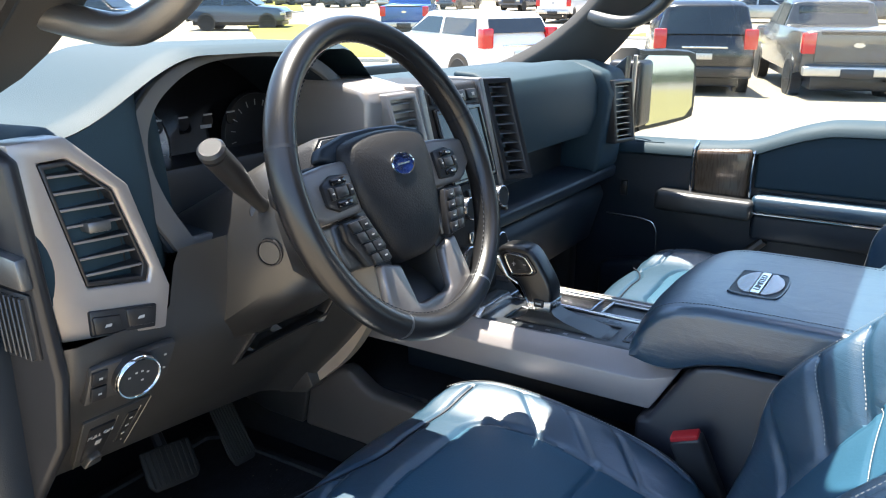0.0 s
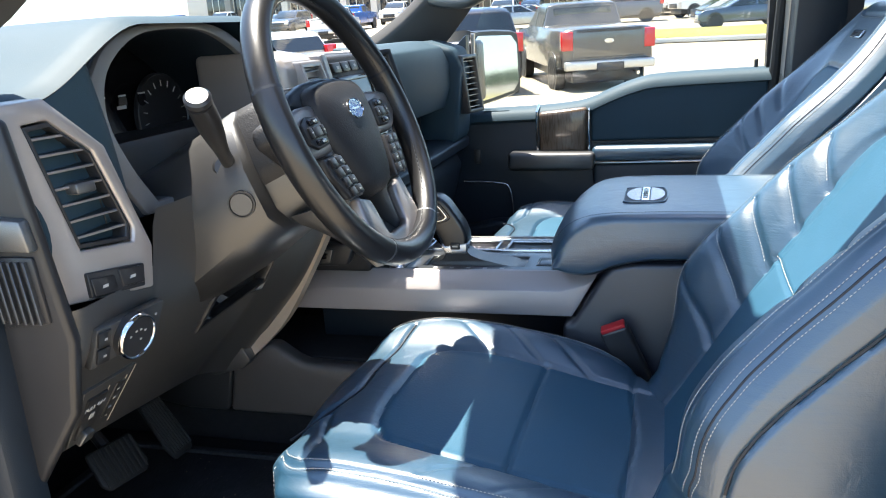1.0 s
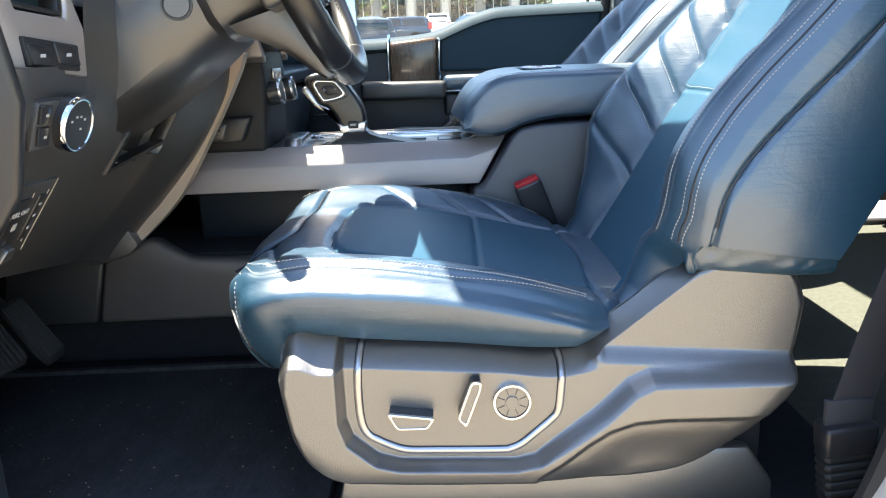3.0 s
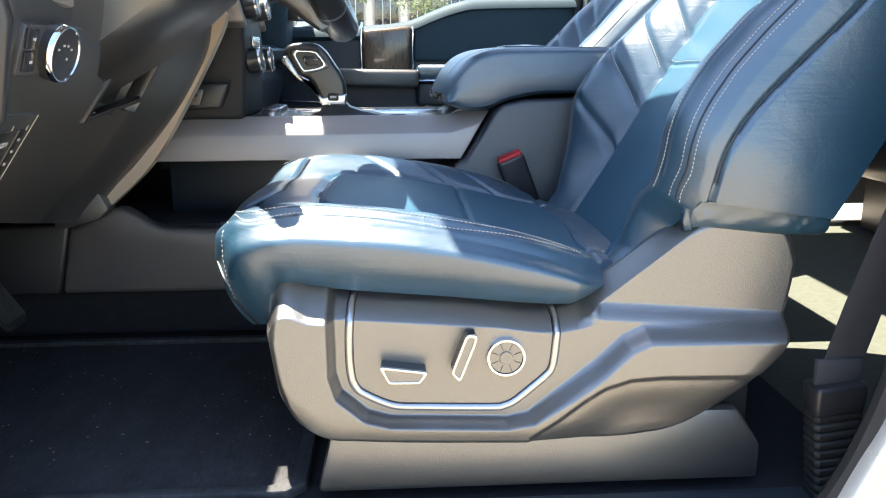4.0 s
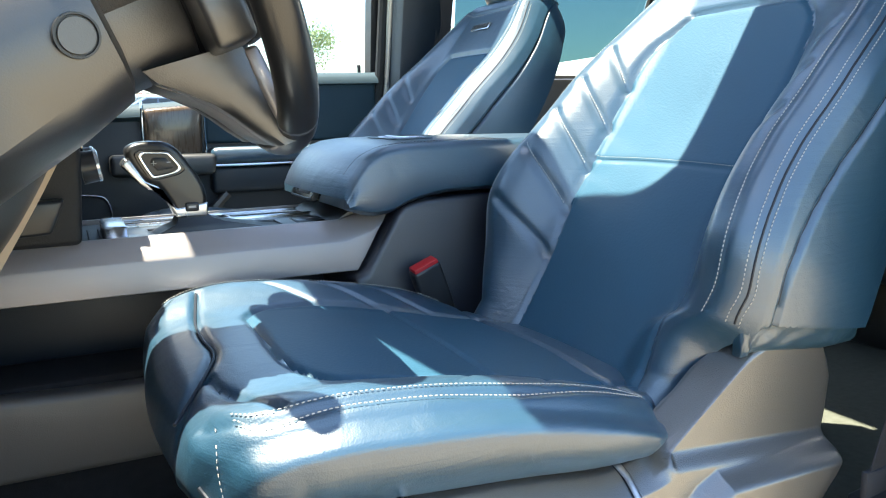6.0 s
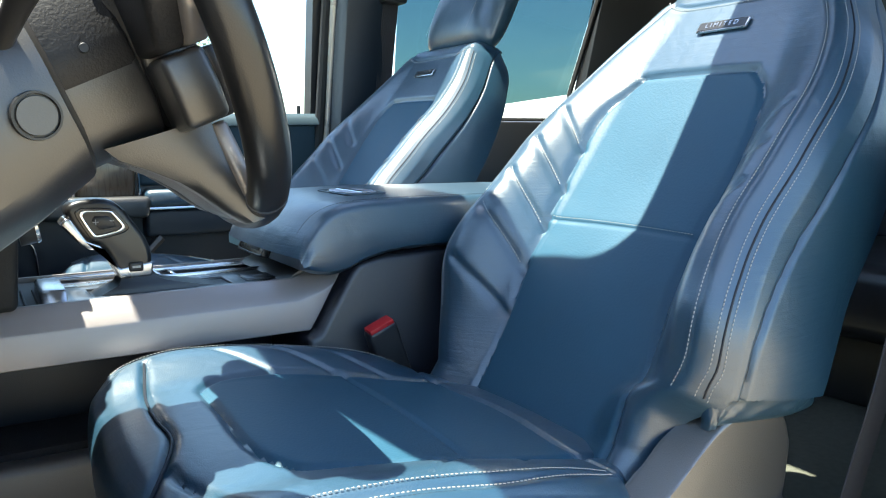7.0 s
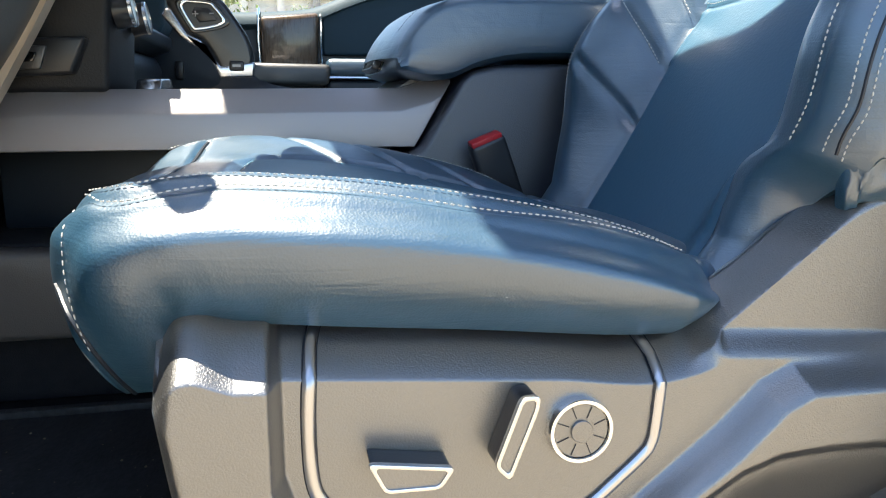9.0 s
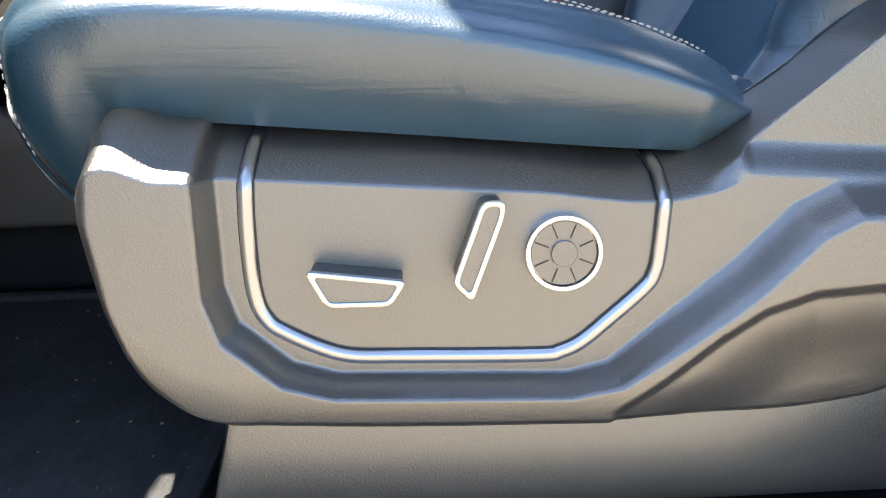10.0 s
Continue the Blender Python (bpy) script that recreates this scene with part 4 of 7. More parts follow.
def side_cover(T, cy, sg, dx, driver):
    y0 = 0.475 - 0.725
    xs = np.linspace(-0.525, 0.022, 430 if driver else 140)
    a = 0.5 - 0.5 * np.cos(np.linspace(0, math.pi, 220 if driver else 90))
    X = np.repeat(xs[:, None], len(a), 1)
    lo, hi = COVER_LOW(X), COVER_TOP(X)
    Z = lo + (hi - lo) * a[None]
    closed = [(x, float(COVER_LOW(np.array(x)))) for x in xs[::5]] + [(x, float(COVER_TOP(np.array(x)))) for x in xs[::-5]]
    edge = sdist(X, Z, closed + closed[:1])
    d_in = sdist(X, Z, COVER_IN + COVER_IN[:1]) * np.where(inside(X, Z, COVER_IN), -1, 1)
    # the flange stands proud of the switch panel; the step between them widens towards the rear
    h = 0.021 * sstep(0.0, 1.0, (d_in + 0.001) / (0.009 + 0.009 * sstep(-0.28, -0.19, X)))
    d_un = sdist(X, Z, COVER_UNDER + COVER_UNDER[:1]) * np.where(inside(X, Z, COVER_UNDER), 1, -1)
    h = h - 0.004 * sstep(-0.002, 0.006, d_un) - 0.012 * sstep(0.0, 0.055, d_un)
    d_ra = sdist(X, Z, COVER_RAISED + COVER_RAISED[:1]) * np.where(inside(X, Z, COVER_RAISED), -1, 1)
    h = h - 0.013 * (1 - sstep(-0.002, 0.016, d_ra))
    topd = hi - Z
    chamfer = 0.046 * np.clip(1 - topd / 0.033, 0, 1) ** 1.05
    # towards the rear the chamfer follows a straight edge up to the dome
    over = (X + 0.190) * -0.616 + (Z - 0.922) * 0.788
    mixr = sstep(-0.215, -0.190, X)
    chamfer = chamfer * (1 - mixr) + mixr * 0.040 * np.clip(over / 0.014, 0, 1)
    h = h - chamfer - 0.012 * np.clip(1 - edge / 0.010, 0, 1) ** 2 - 0.007 * np.clip(1 - (Z - lo) / 0.035, 0, 1) ** 2
    fl = sg < 0
    Y = y0 - h
    P = np.stack([X + dx, cy + sg * Y, Z], -1)
    cover = part("side_cover", grid(P, not fl), PLASTIC_GREY, T, "grey grained plastic side cover", smooth=50)
    loop = np.concatenate([P[:, 0], P[-1, 1:], P[::-1, -1][1:], P[0, ::-1][1:]])
    inner = loop.copy()
    inner[:, 1] = cy + sg * (y0 + 0.05)
    part("cover_rim", grid(np.stack([loop, inner], 1), fl), PLASTIC_GREY, cover, smooth=50)
    if not driver:
        return
    yf = cy + y0
    # bright trim strip round the switches
    path = [(x + dx, yf - 0.0012 + 0.046 * max(0.0, 1 - (float(COVER_TOP(np.array(x))) - z) / 0.033) ** 1.05, z) for x, z in [tuple(p) for p in smoothpath(TRIM_LINE, 8)]]
    part("trim_strip", tube(path, 0.0038, 10, flat=((0, 1, 0), 0.7)), TRIM_SATIN, cover, "satin chrome trim strip")
    gap = [(x, y + 0.0010, z) for x, y, z in path]
    part("trim_gap", tube(gap, 0.0045, 8, flat=((0, 1, 0), 0.25)), PIPING, cover, "dark gap beside the strip")

    def rounded(pts, r, d=0.0):
        """The polygon moved inwards by d, its corners rounded."""
        n = len(pts)
        q = [Vector(p) for p in pts]
        area = sum(q[i].x * q[(i + 1) % n].y - q[(i + 1) % n].x * q[i].y for i in range(n))
        sgn = 1 if area > 0 else -1
        off = []
        for i in range(n):
            e0, e1 = (q[i] - q[i - 1]).normalized(), (q[(i + 1) % n] - q[i]).normalized()
            n0, n1 = Vector((-e0.y, e0.x)) * sgn, Vector((-e1.y, e1.x)) * sgn
            b = (n0 + n1).normalized()
            off.append(q[i] + b * (d / max(0.35, b.dot(n0))))
        out = []
        for i in range(n):
            a, b, c = off[i - 1], off[i], off[(i + 1) % n]
            p0, p1 = b + (a - b).normalized() * min(r, 0.45 * (a - b).length), b + (c - b).normalized() * min(r, 0.45 * (c - b).length)
            out += [tuple(p0 * (1 - t) ** 2 + b * (2 * t * (1 - t)) + p1 * t * t) for t in (0, 0.25, 0.5, 0.75, 1)]
        return out

    def key(poly, name, lab):
        k = part(name, prism(rounded(poly, 0.004, 0.0005), "y", yf - 0.020, yf - 0.001, 0.0), SMOOTH_BLACK, cover, lab)
        part("rim", ring(rounded(poly, 0.0042), rounded(poly, 0.0026, 0.0026), "y", yf - 0.0218, yf - 0.0175, 0.0008), SATIN_CHROME, k, "satin chrome rim")
        part("face", prism(rounded(poly, 0.0026, 0.0025), "y", yf - 0.0206, yf - 0.017, 0.0), PLASTIC_GREY, k)
        return k
    key([(-0.4155, 0.8735), (-0.3660, 0.8665), (-0.3745, 0.8540), (-0.4060, 0.8545)], "cushion_switch", "chrome-rimmed seat cushion switch")
    key([(-0.3290, 0.9040), (-0.3175, 0.9045), (-0.3185, 0.8960), (-0.3345, 0.8540), (-0.3440, 0.8640)], "recliner_switch", "chrome-rimmed backrest switch")
    c = (-0.2865, yf, 0.8735)
    kb = part("lumbar_knob", lathe([(0, 0.0205), (0.004, 0.0205), (0.007, 0.0195), (0.007, 0.0175), (0.004, 0.0170), (0.004, 0.0)], c, (0, -1, 0), 48), CHROME, cover, "round chrome-rimmed lumbar switch")
    part("pad", disc((c[0], yf - 0.003, c[2]), (0, -1, 0), 0.0168, 0.0025, 40), PLASTIC_GREY, kb)
    part("button", disc((c[0], yf - 0.005, c[2]), (0, -1, 0), 0.0068, 0.0022, 32), PLASTIC_GREY, kb)
    for k in range(8):
        an = radians(45 * k + 22.5)
        p0, p1 = [(c[0] + r * math.cos(an), yf - 0.0057, c[2] + r * math.sin(an)) for r in (0.0085, 0.0160)]
        part("divider", tube([p0, p1], 0.0004, 4), PIPING, kb)


seat(0.725, 1, 0.0, "navy leather driver's seat with quilted bolsters and white stitching", True)
seat(1.585, -1, 0.05, "navy leather passenger seat with quilted bolsters and a padded headrest", False)

# buckle of the driver's belt between cushion and console
BK = thing("belt_buckle", (-0.20, 0.955, 0.90), "black belt buckle with a red release button beside the cushion", "seat belt")
bm = box(-0.022, 0.022, -0.012, 0.012, -0.075, 0.030, 0.006, 3)
m_b = Matrix.Translation((-0.205, 0.958, 0.99)) @ pose(0, 0, 0, 8, -22, 0)
bm.transform(m_b)
part("housing", bm, SMOOTH_BLACK, BK)
part("release_button", box(-0.019, 0.019, -0.0100, 0.0100, 0.026, 0.034, 0.002, 2, m_b), RED, BK, "red release button")
part("stalk", tube([m_b @ Vector((0, 0, -0.07)), (-0.14, 0.955, 0.88), (-0.12, 0.95, 0.82)], 0.012, 10), RUBBER, BK)

# driver's belt: webbing down to a floor anchor in a ribbed boot
BT = thing("seat_belt", (0.06, 0.44, 0.70), "dark grey seat belt webbing running into a ribbed boot", "seat belt")
webp = [(0.052, 0.455, 0.828), (0.072, 0.447, 0.93), (0.100, 0.437, 1.05), (0.150, 0.437, 1.25), (0.20, 0.45, 1.45), (0.24, 0.475, 1.62)]
strip = []
for p in smoothpath(webp, 6):
    strip.append([(p[0] - 0.023, p[1], p[2]), (p[0] + 0.023, p[1] + 0.004, p[2] + 0.004), (p[0] + 0.023, p[1] + 0.0055, p[2] + 0.004), (p[0] - 0.023, p[1] + 0.0015, p[2])])
part("webbing", loft(strip), WEBBING, BT)
part("sewn_end", box(0.030, 0.078, 0.450, 0.458, 0.838, 0.870, 0.002, 2), WEBBING, BT, "bar-tacked webbing end")
part("cap", prism([(0.028, 0.809), (0.080, 0.816), (0.081, 0.848), (0.026, 0.842)], "y", 0.438, 0.470, 0.005, 3), SMOOTH_BLACK, BT, "black anchor cap")
rings = []
for i in range(89):
    z = 0.815 - 0.11 * i / 88
    g = 0.0024 * math.sqrt(abs(math.sin(math.pi * i / 8))) - 0.001
    sx = 0.012 * i / 88
    rings.append([(sx + xx, yy, z + 0.14 * (xx - 0.054)) for xx, yy in ((0.030 - g, 0.445 - g), (0.034 - g, 0.441 - g), (0.074 + g, 0.441 - g), (0.078 + g, 0.445 - g), (0.078 + g, 0.465 + g), (0.074 + g, 0.469 + g), (0.034 - g, 0.469 + g), (0.030 - g, 0.465 + g))])
part("ribbed_boot", loft(rings), RUBBER, BT, "ribbed rubber boot")


# driver's floor mat, a shallow tray with a raised rim
FM = thing("floor_mat", (-0.78, 0.73, 0.70), "black rubber floor mat with dust specks on the carpet", "floor mat")
fm_o = [(-1.18, 0.50), (-0.52, 0.50), (-0.50, 0.52), (-0.50, 0.98), (-0.52, 1.0), (-1.18, 1.0), (-1.20, 0.98), (-1.20, 0.52)]
fm_i = [(x + (-0.85 - x) * 0.05, y + (0.75 - y) * 0.06) for x, y in fm_o]
part("tray", prism(fm_o, "z", 0.700, 0.706, 0.002), MAT_RUBBER, FM)
part("rim", ring(fm_o, fm_i, "z", 0.705, 0.714, 0.002), MAT_RUBBER, FM)
rng = random.Random(4)
gm = to_mesh("grit", disc((0, 0, 0), (0, 0, 1), 0.0016, 0.0012, 5))
gm.materials.append(CONCRETE)
for i in range(220):
    g_ = new("grit", gm)
    g_.parent = FM
    g_.location = (rng.uniform(-1.1, -0.52) + 0.78, rng.uniform(0.52, 0.97) - 0.73, 0.0062)
    g_.scale = [rng.choice((0.25, 0.35, 0.5, 0.9))] * 3

# ---------------------------------------------------------------- centre console
CON = thing("centre_console", (-0.4, CC, 0.70), "centre console with satin trim, gear lever slot and cup holders", "console")


def side_trim(f):
    rings = []
    for x in (-0.80, -0.72, -0.60, -0.45, -0.34, -0.305, -0.288, -0.276, -0.264, -0.252, -0.243):
        zt = float(np.interp(x, [-0.80, -0.72, -0.305, -0.262, -0.243], [1.066, 1.0755, 1.0775, 1.090, 1.0895]))
        z0 = float(np.interp(x, [-0.80, -0.287, -0.243], [1.006, 1.006, 1.083]))
        zc = max(z0 + 0.002, zt - 0.029)
        rings.append([(x, f(1.050), z0), (x, f(1.0235), z0), (x, f(1.0215), z0 + 0.0012), (x, f(1.0205), zc - 0.001), (x, f(1.0218), zc + 0.002), (x, f(1.0430), zt - 0.0012), (x, f(1.0455), zt), (x, f(1.050), zt)])
    return loft(rings)


part("side_trim", side_trim(lambda y: y), CONSOLE_SILVER, CON, "warm satin side trim")
part("side_trim", side_trim(mirror_y), CONSOLE_SILVER, CON, "warm satin side trim")
part("rear_body", prism([(-0.283, 1.004), (-0.235, 1.085), (-0.222, 1.098), (-0.19, 1.105), (0.25, 1.115), (0.25, 0.70), (-0.30, 0.70), (-0.30, 1.0)], "y", 0.998, 1.312, 0.012, 3), CONSOLE_DARK, CON, "dark storage body")
part("bin", box(-0.80, -0.30, 1.150, 1.26, 0.90, 1.004, 0.004), DARK, CON, "dark open side pocket")
part("bin_lip", prism([(-0.955, 0.787), (-0.932, 0.898), (-0.90, 0.912), (-0.855, 0.931), (-0.840, 0.931), (-0.802, 0.904), (-0.782, 0.896), (-0.635, 0.890), (-0.30, 0.887), (-0.30, 0.787)], "y", 1.015, 1.055, 0.010, 3), TUNNEL_GREY, CON, "warm grey lower side panel")
part("foot_panel", prism([(-1.12, 0.80), (-1.10, 0.90), (-0.930, 0.906), (-0.960, 0.787), (-1.05, 0.787)], "y", 1.017, 1.055, 0.006, 3), KNEE, CON, "dark panel ahead of the console")
part("tunnel", box(-1.30, -0.30, 1.050, 1.26, 0.70, 0.90, 0.01), CARPET, CON, "carpeted tunnel")
part("deck", box(-0.80, -0.262, 1.045, 1.265, 1.040, 1.066, 0.003), SMOOTH_BLACK, CON, "black console deck")
part("deck_frame", ring([(-0.60, 1.046), (-0.27, 1.046), (-0.27, 1.264), (-0.60, 1.264)], [(-0.595, 1.051), (-0.278, 1.051), (-0.278, 1.259), (-0.595, 1.259)], "z", 1.064, 1.0745, 0.002), SATIN_CHROME, CON, "satin chrome frame of the deck")
part("deck_plate", ring([(-0.590, 1.058), (-0.287, 1.058), (-0.287, 1.172), (-0.590, 1.172)], [(-0.555, 1.085), (-0.375, 1.085), (-0.375, 1.145), (-0.555, 1.145)], "z", 1.066, 1.072, 0.0015), DECK, CON, "dark satin plate round the lever slot")
part("slot_gaiter", box(-0.555, -0.375, 1.085, 1.145, 1.060, 1.069, 0.002), LEATHER_DARK, CON, "black gaiter in the lever slot")
part("divider_rail", box(-0.59, -0.29, 1.175, 1.181, 1.064, 1.076, 0.002), SATIN_CHROME, CON)
part("brake_switch", box(-0.352, -0.312, 1.092, 1.132, 1.068, 1.0745, 0.002), DECK, CON, "square dark switch")
part("switch_frame", ring([(-0.355, 1.089), (-0.309, 1.089), (-0.309, 1.135), (-0.355, 1.135)], [(-0.352, 1.092), (-0.312, 1.092), (-0.312, 1.132), (-0.352, 1.132)], "z", 1.070, 1.0735, 0.0006), GLOSS_BLACK, CON)
part("mark", box(-0.338, -0.326, 1.110, 1.114, 1.0745, 1.0749, 0.0, 1), MARK, CON, smooth=0)
for k in range(5):
    part("mark", box(-0.535 + 0.030 * k, -0.528 + 0.030 * k, 1.068, 1.074, 1.072, 1.0724, 0.0, 1), MARK, CON, smooth=0)
for x0, x1 in ((-0.585, -0.445), (-0.430, -0.29)):
    o = [(x0, 1.188), (x1, 1.188), (x1, 1.252), (x0, 1.252)]
    i = [(x0 + 0.005, 1.192), (x1 - 0.005, 1.192), (x1 - 0.005, 1.248), (x0 + 0.005, 1.248)]
    part("cup_holder_rim", ring(o, i, "z", 1.065, 1.073, 0.002), SATIN_CHROME, CON, "satin rim of a cup holder")
part("tray_mat", box(-0.74, -0.605, 1.055, 1.255, 1.066, 1.070, 0.002), RUBBER, CON, "ribbed rubber tray mat")
for kx in range(9):
    part("tray_rib", box(-0.73 + kx * 0.014, -0.727 + kx * 0.014, 1.065 + 0.01 * (kx % 2), 1.18, 1.069, 1.0725, 0.0008, 1), RUBBER, CON)
part("front_bezel", prism([(1.05, 1.068), (1.07, 1.088), (1.16, 1.090), (1.175, 1.068)], "x", -0.615, -0.585, 0.004), SATIN_CHROME, CON, "bright bezel ahead of the lever")

LID = thing("console_lid", (-0.05, CC, 1.10), "padded navy leather armrest lid with a chrome badge", "armrest")
LID_T = curve1([-0.328, -0.320, -0.300, -0.268, -0.235, -0.18, 0.0, 0.26], [1.112, 1.130, 1.158, 1.177, 1.183, 1.185, 1.184, 1.180])
LID_B = curve1([-0.328, -0.30, -0.255, -0.225, -0.19, 0.0, 0.26], [1.098, 1.088, 1.089, 1.100, 1.108, 1.110, 1.112])


def lid_ring(x):
    t, b = float(LID_T(np.array(x))), float(LID_B(np.array(x)))
    h = t - b
    pts = []
    hw = 0.172
    r = min(0.014, 0.45 * h)
    for k in range(7):
        a = math.pi / 2 * k / 6
        pts.append((-hw + 0.006 + r * (1 - math.cos(a)), t - r * (1 - math.sin(a))))
    pts = [(-hw + 0.014, b), (-hw + 0.003, b + 0.08 * h), (-hw, b + 0.22 * h), (-hw + 0.003, b + 0.55 * h)] + pts + [(-hw * 0.55, t + 0.0012), (-hw * 0.2, t + 0.002)]
    full = pts + [(-y, z) for y, z in pts[::-1]]
    return [(x + (0.014 * (y / hw) ** 2 + 0.02 * max(0, abs(y) / hw - 0.8)) * float(sstep(-0.17, -0.31, np.array(x))), CC + y, z) for y, z in full]


lidb = loft([lid_ring(x) for x in np.concatenate([np.linspace(-0.328, -0.18, 26), np.linspace(-0.16, 0.26, 8)])])
lid = part("pad", lidb, LEATHER, LID, smooth=42)
for yo in (1.011, 2 * CC - 1.011):
    part("stitching", stitches([(x + 0.004, yo, float(LID_T(np.array(x))) + 0.0006) for x in np.linspace(-0.312, 0.24, 60)], 0.003, 0.002, 0.0005), PIPING, lid, smooth=0)
m_l = basis((-0.3200, 1.150, 1.119), (0, -1, 0), (-0.90, 0, 0.44))
lt = [tuple(p) for p in smoothpath([(-0.054, -0.018), (0.040, -0.018), (0.050, -0.010), (0.046, 0.014), (0.038, 0.018), (-0.028, 0.018), (-0.040, 0.010), (-0.058, -0.010), (-0.054, -0.018)], 3)][:-1]
la = part("latch_recess", prism(lt, "z", -0.010, 0.0012, 0.0, m=m_l), GLOSS_BLACK, LID, "black latch recess")
bm = ring([(a * 1.06, b * 1.10) for a, b in lt], [(a * 0.97, b * 0.94) for a, b in lt], "z", -0.006, 0.0026, 0.0008)
bm.transform(m_l)
part("latch_rim", bm, SMOOTH_BLACK, la)
part("latch_lever", prism([(-0.030, -0.012), (0.030, -0.012), (0.026, 0.008), (-0.022, 0.008)], "z", 0.0, 0.0022, 0.0008, m=m_l), PLASTIC, la)
bd = (-0.172, 1.128, 1.1868)
bo_ = [tuple(p) for p in smoothpath([(-0.036, -0.040), (-0.036, 0.040), (-0.030, 0.056), (0.020, 0.058), (0.032, 0.048), (0.036, 0.0), (0.032, -0.048), (0.020, -0.058), (-0.030, -0.056), (-0.036, -0.040)], 3)][:-1]
bo_ = [(bd[0] + a, bd[1] + b) for a, b in bo_]
plate = part("badge_recess", prism(bo_, "z", bd[2] - 0.003, bd[2] + 0.0008, 0.0), PIPING, LID, "dark rounded badge recess")
part("recess_rim", ring(bo_, [(bd[0] + (a - bd[0]) * 0.93, bd[1] + (b - bd[1]) * 0.95) for a, b in bo_], "z", bd[2] - 0.002, bd[2] + 0.0022, 0.001), LEATHER, plate)
for k in range(-9, 10):
    hx = 0.031 * math.sqrt(max(0.05, 1 - (k / 10.5) ** 2))
    for sx in (-1, 1):
        part("plate_rib", box(bd[0] + (0.0075 if sx > 0 else -hx), bd[0] + (hx if sx > 0 else -0.0075), bd[1] + k * 0.0052 - 0.0017, bd[1] + k * 0.0052 + 0.0017, bd[2], bd[2] + 0.003, 0.0007, 1), SATIN_CHROME, plate)
part("badge_bar", box(bd[0] - 0.0068, bd[0] + 0.0068, bd[1] - 0.050, bd[1] + 0.050, bd[2], bd[2] + 0.0036, 0.001, 1), CHROME, plate, "bright bar of the badge")
part("lettering", lettering("LIMITED", 0.0115, Matrix.Translation((bd[0], bd[1], bd[2] + 0.0038)) @ pose(0, 0, 0, 0, 0, 90) @ Matrix.Diagonal((1.75, 1, 1, 1))), SMOOTH_BLACK, plate, smooth=0)
part("lid_support", prism([(-0.315, 1.072), (-0.262, 1.104), (-0.235, 1.104), (-0.27, 1.060)], "y", 1.052, 1.258, 0.003), PLASTIC, CON, "dark sloped panel under the lid")

# gear lever
GL = thing("gear_lever", (-0.49, 1.115, 1.066), "black leather gear lever with chrome sides and a push button", "gear lever")
GY = 1.115
part("gaiter", loft([[(x0, GY - w, z), (x1, GY - w, z), (x1, GY + w, z), (x0, GY + w, z)] for z, x0, x1, w in ((1.068, -0.552, -0.385, 0.029), (1.076, -0.535, -0.425, 0.027), (1.082, -0.522, -0.455, 0.024), (1.088, -0.519, -0.472, 0.021), (1.096, -0.516, -0.480, 0.019))]), LEATHER_DARK, GL, smooth=60)
bodyp = [tuple(p) for p in smoothpath([(-0.480, 1.090), (-0.478, 1.118), (-0.484, 1.140), (-0.498, 1.163), (-0.513, 1.184), (-0.530, 1.194), (-0.562, 1.194), (-0.577, 1.186), (-0.576, 1.172), (-0.558, 1.143), (-0.541, 1.136), (-0.526, 1.112), (-0.518, 1.090)], 3)]
part("grip", prism(bodyp, "y", GY - 0.021, GY + 0.021, 0.007, 4), LEATHER_DARK, GL, "black leather grip")
chp = [(-0.579, 1.173), (-0.585, 1.164), (-0.564, 1.139), (-0.553, 1.131), (-0.537, 1.128), (-0.525, 1.103), (-0.519, 1.090), (-0.479, 1.091), (-0.477, 1.110), (-0.518, 1.104), (-0.526, 1.113), (-0.540, 1.136), (-0.556, 1.143), (-0.572, 1.171)]
part("chrome_spine", prism(chp, "y", GY - 0.0225, GY + 0.0225, 0.0025, 3), SATIN_CHROME, GL, "satin chrome spine")
fr = [tuple(p) for p in smoothpath([(-0.558, 1.183), (-0.528, 1.181), (-0.520, 1.175), (-0.509, 1.160), (-0.511, 1.154), (-0.521, 1.150), (-0.544, 1.146), (-0.551, 1.150), (-0.563, 1.172), (-0.564, 1.179), (-0.558, 1.183)], 3)][:-1]
fc = (-0.5365, 1.166)
for f0, f1, y0_, m_, nm_ in ((1.12, 0.92, 0.0245, GLOSS_BLACK, "button_surround"), (0.95, 0.80, 0.0262, CHROME, "button_frame")):
    part(nm_, ring([(fc[0] + (a - fc[0]) * f0, fc[1] + (b - fc[1]) * f0) for a, b in fr], [(fc[0] + (a - fc[0]) * f1, fc[1] + (b - fc[1]) * f1) for a, b in fr], "y", GY - y0_, GY - 0.016, 0.0008), m_, GL, "chrome frame of the push button" if m_ is CHROME else "")
part("push_button", prism([(fc[0] + (a - fc[0]) * 0.80, fc[1] + (b - fc[1]) * 0.80) for a, b in fr], "y", GY - 0.0240, GY - 0.016, 0.0006, 1), SMOOTH_BLACK, GL)
part("rocker", prism([(-0.545, 1.174), (-0.528, 1.173), (-0.519, 1.159), (-0.540, 1.156), (-0.549, 1.168)], "y", GY - 0.0258, GY - 0.020, 0.0015, 2), SMOOTH_BLACK, GL)
for x0, x1, z0, z1 in ((-0.548, -0.541, 1.1655, 1.1665), (-0.5450, -0.5440, 1.1625, 1.1695), (-0.528, -0.523, 1.1665, 1.1675)):
    part("mark", box(x0, x1, GY - 0.0262, GY - 0.0255, z0, z1, 0.0, 1), MARK, GL, smooth=0)
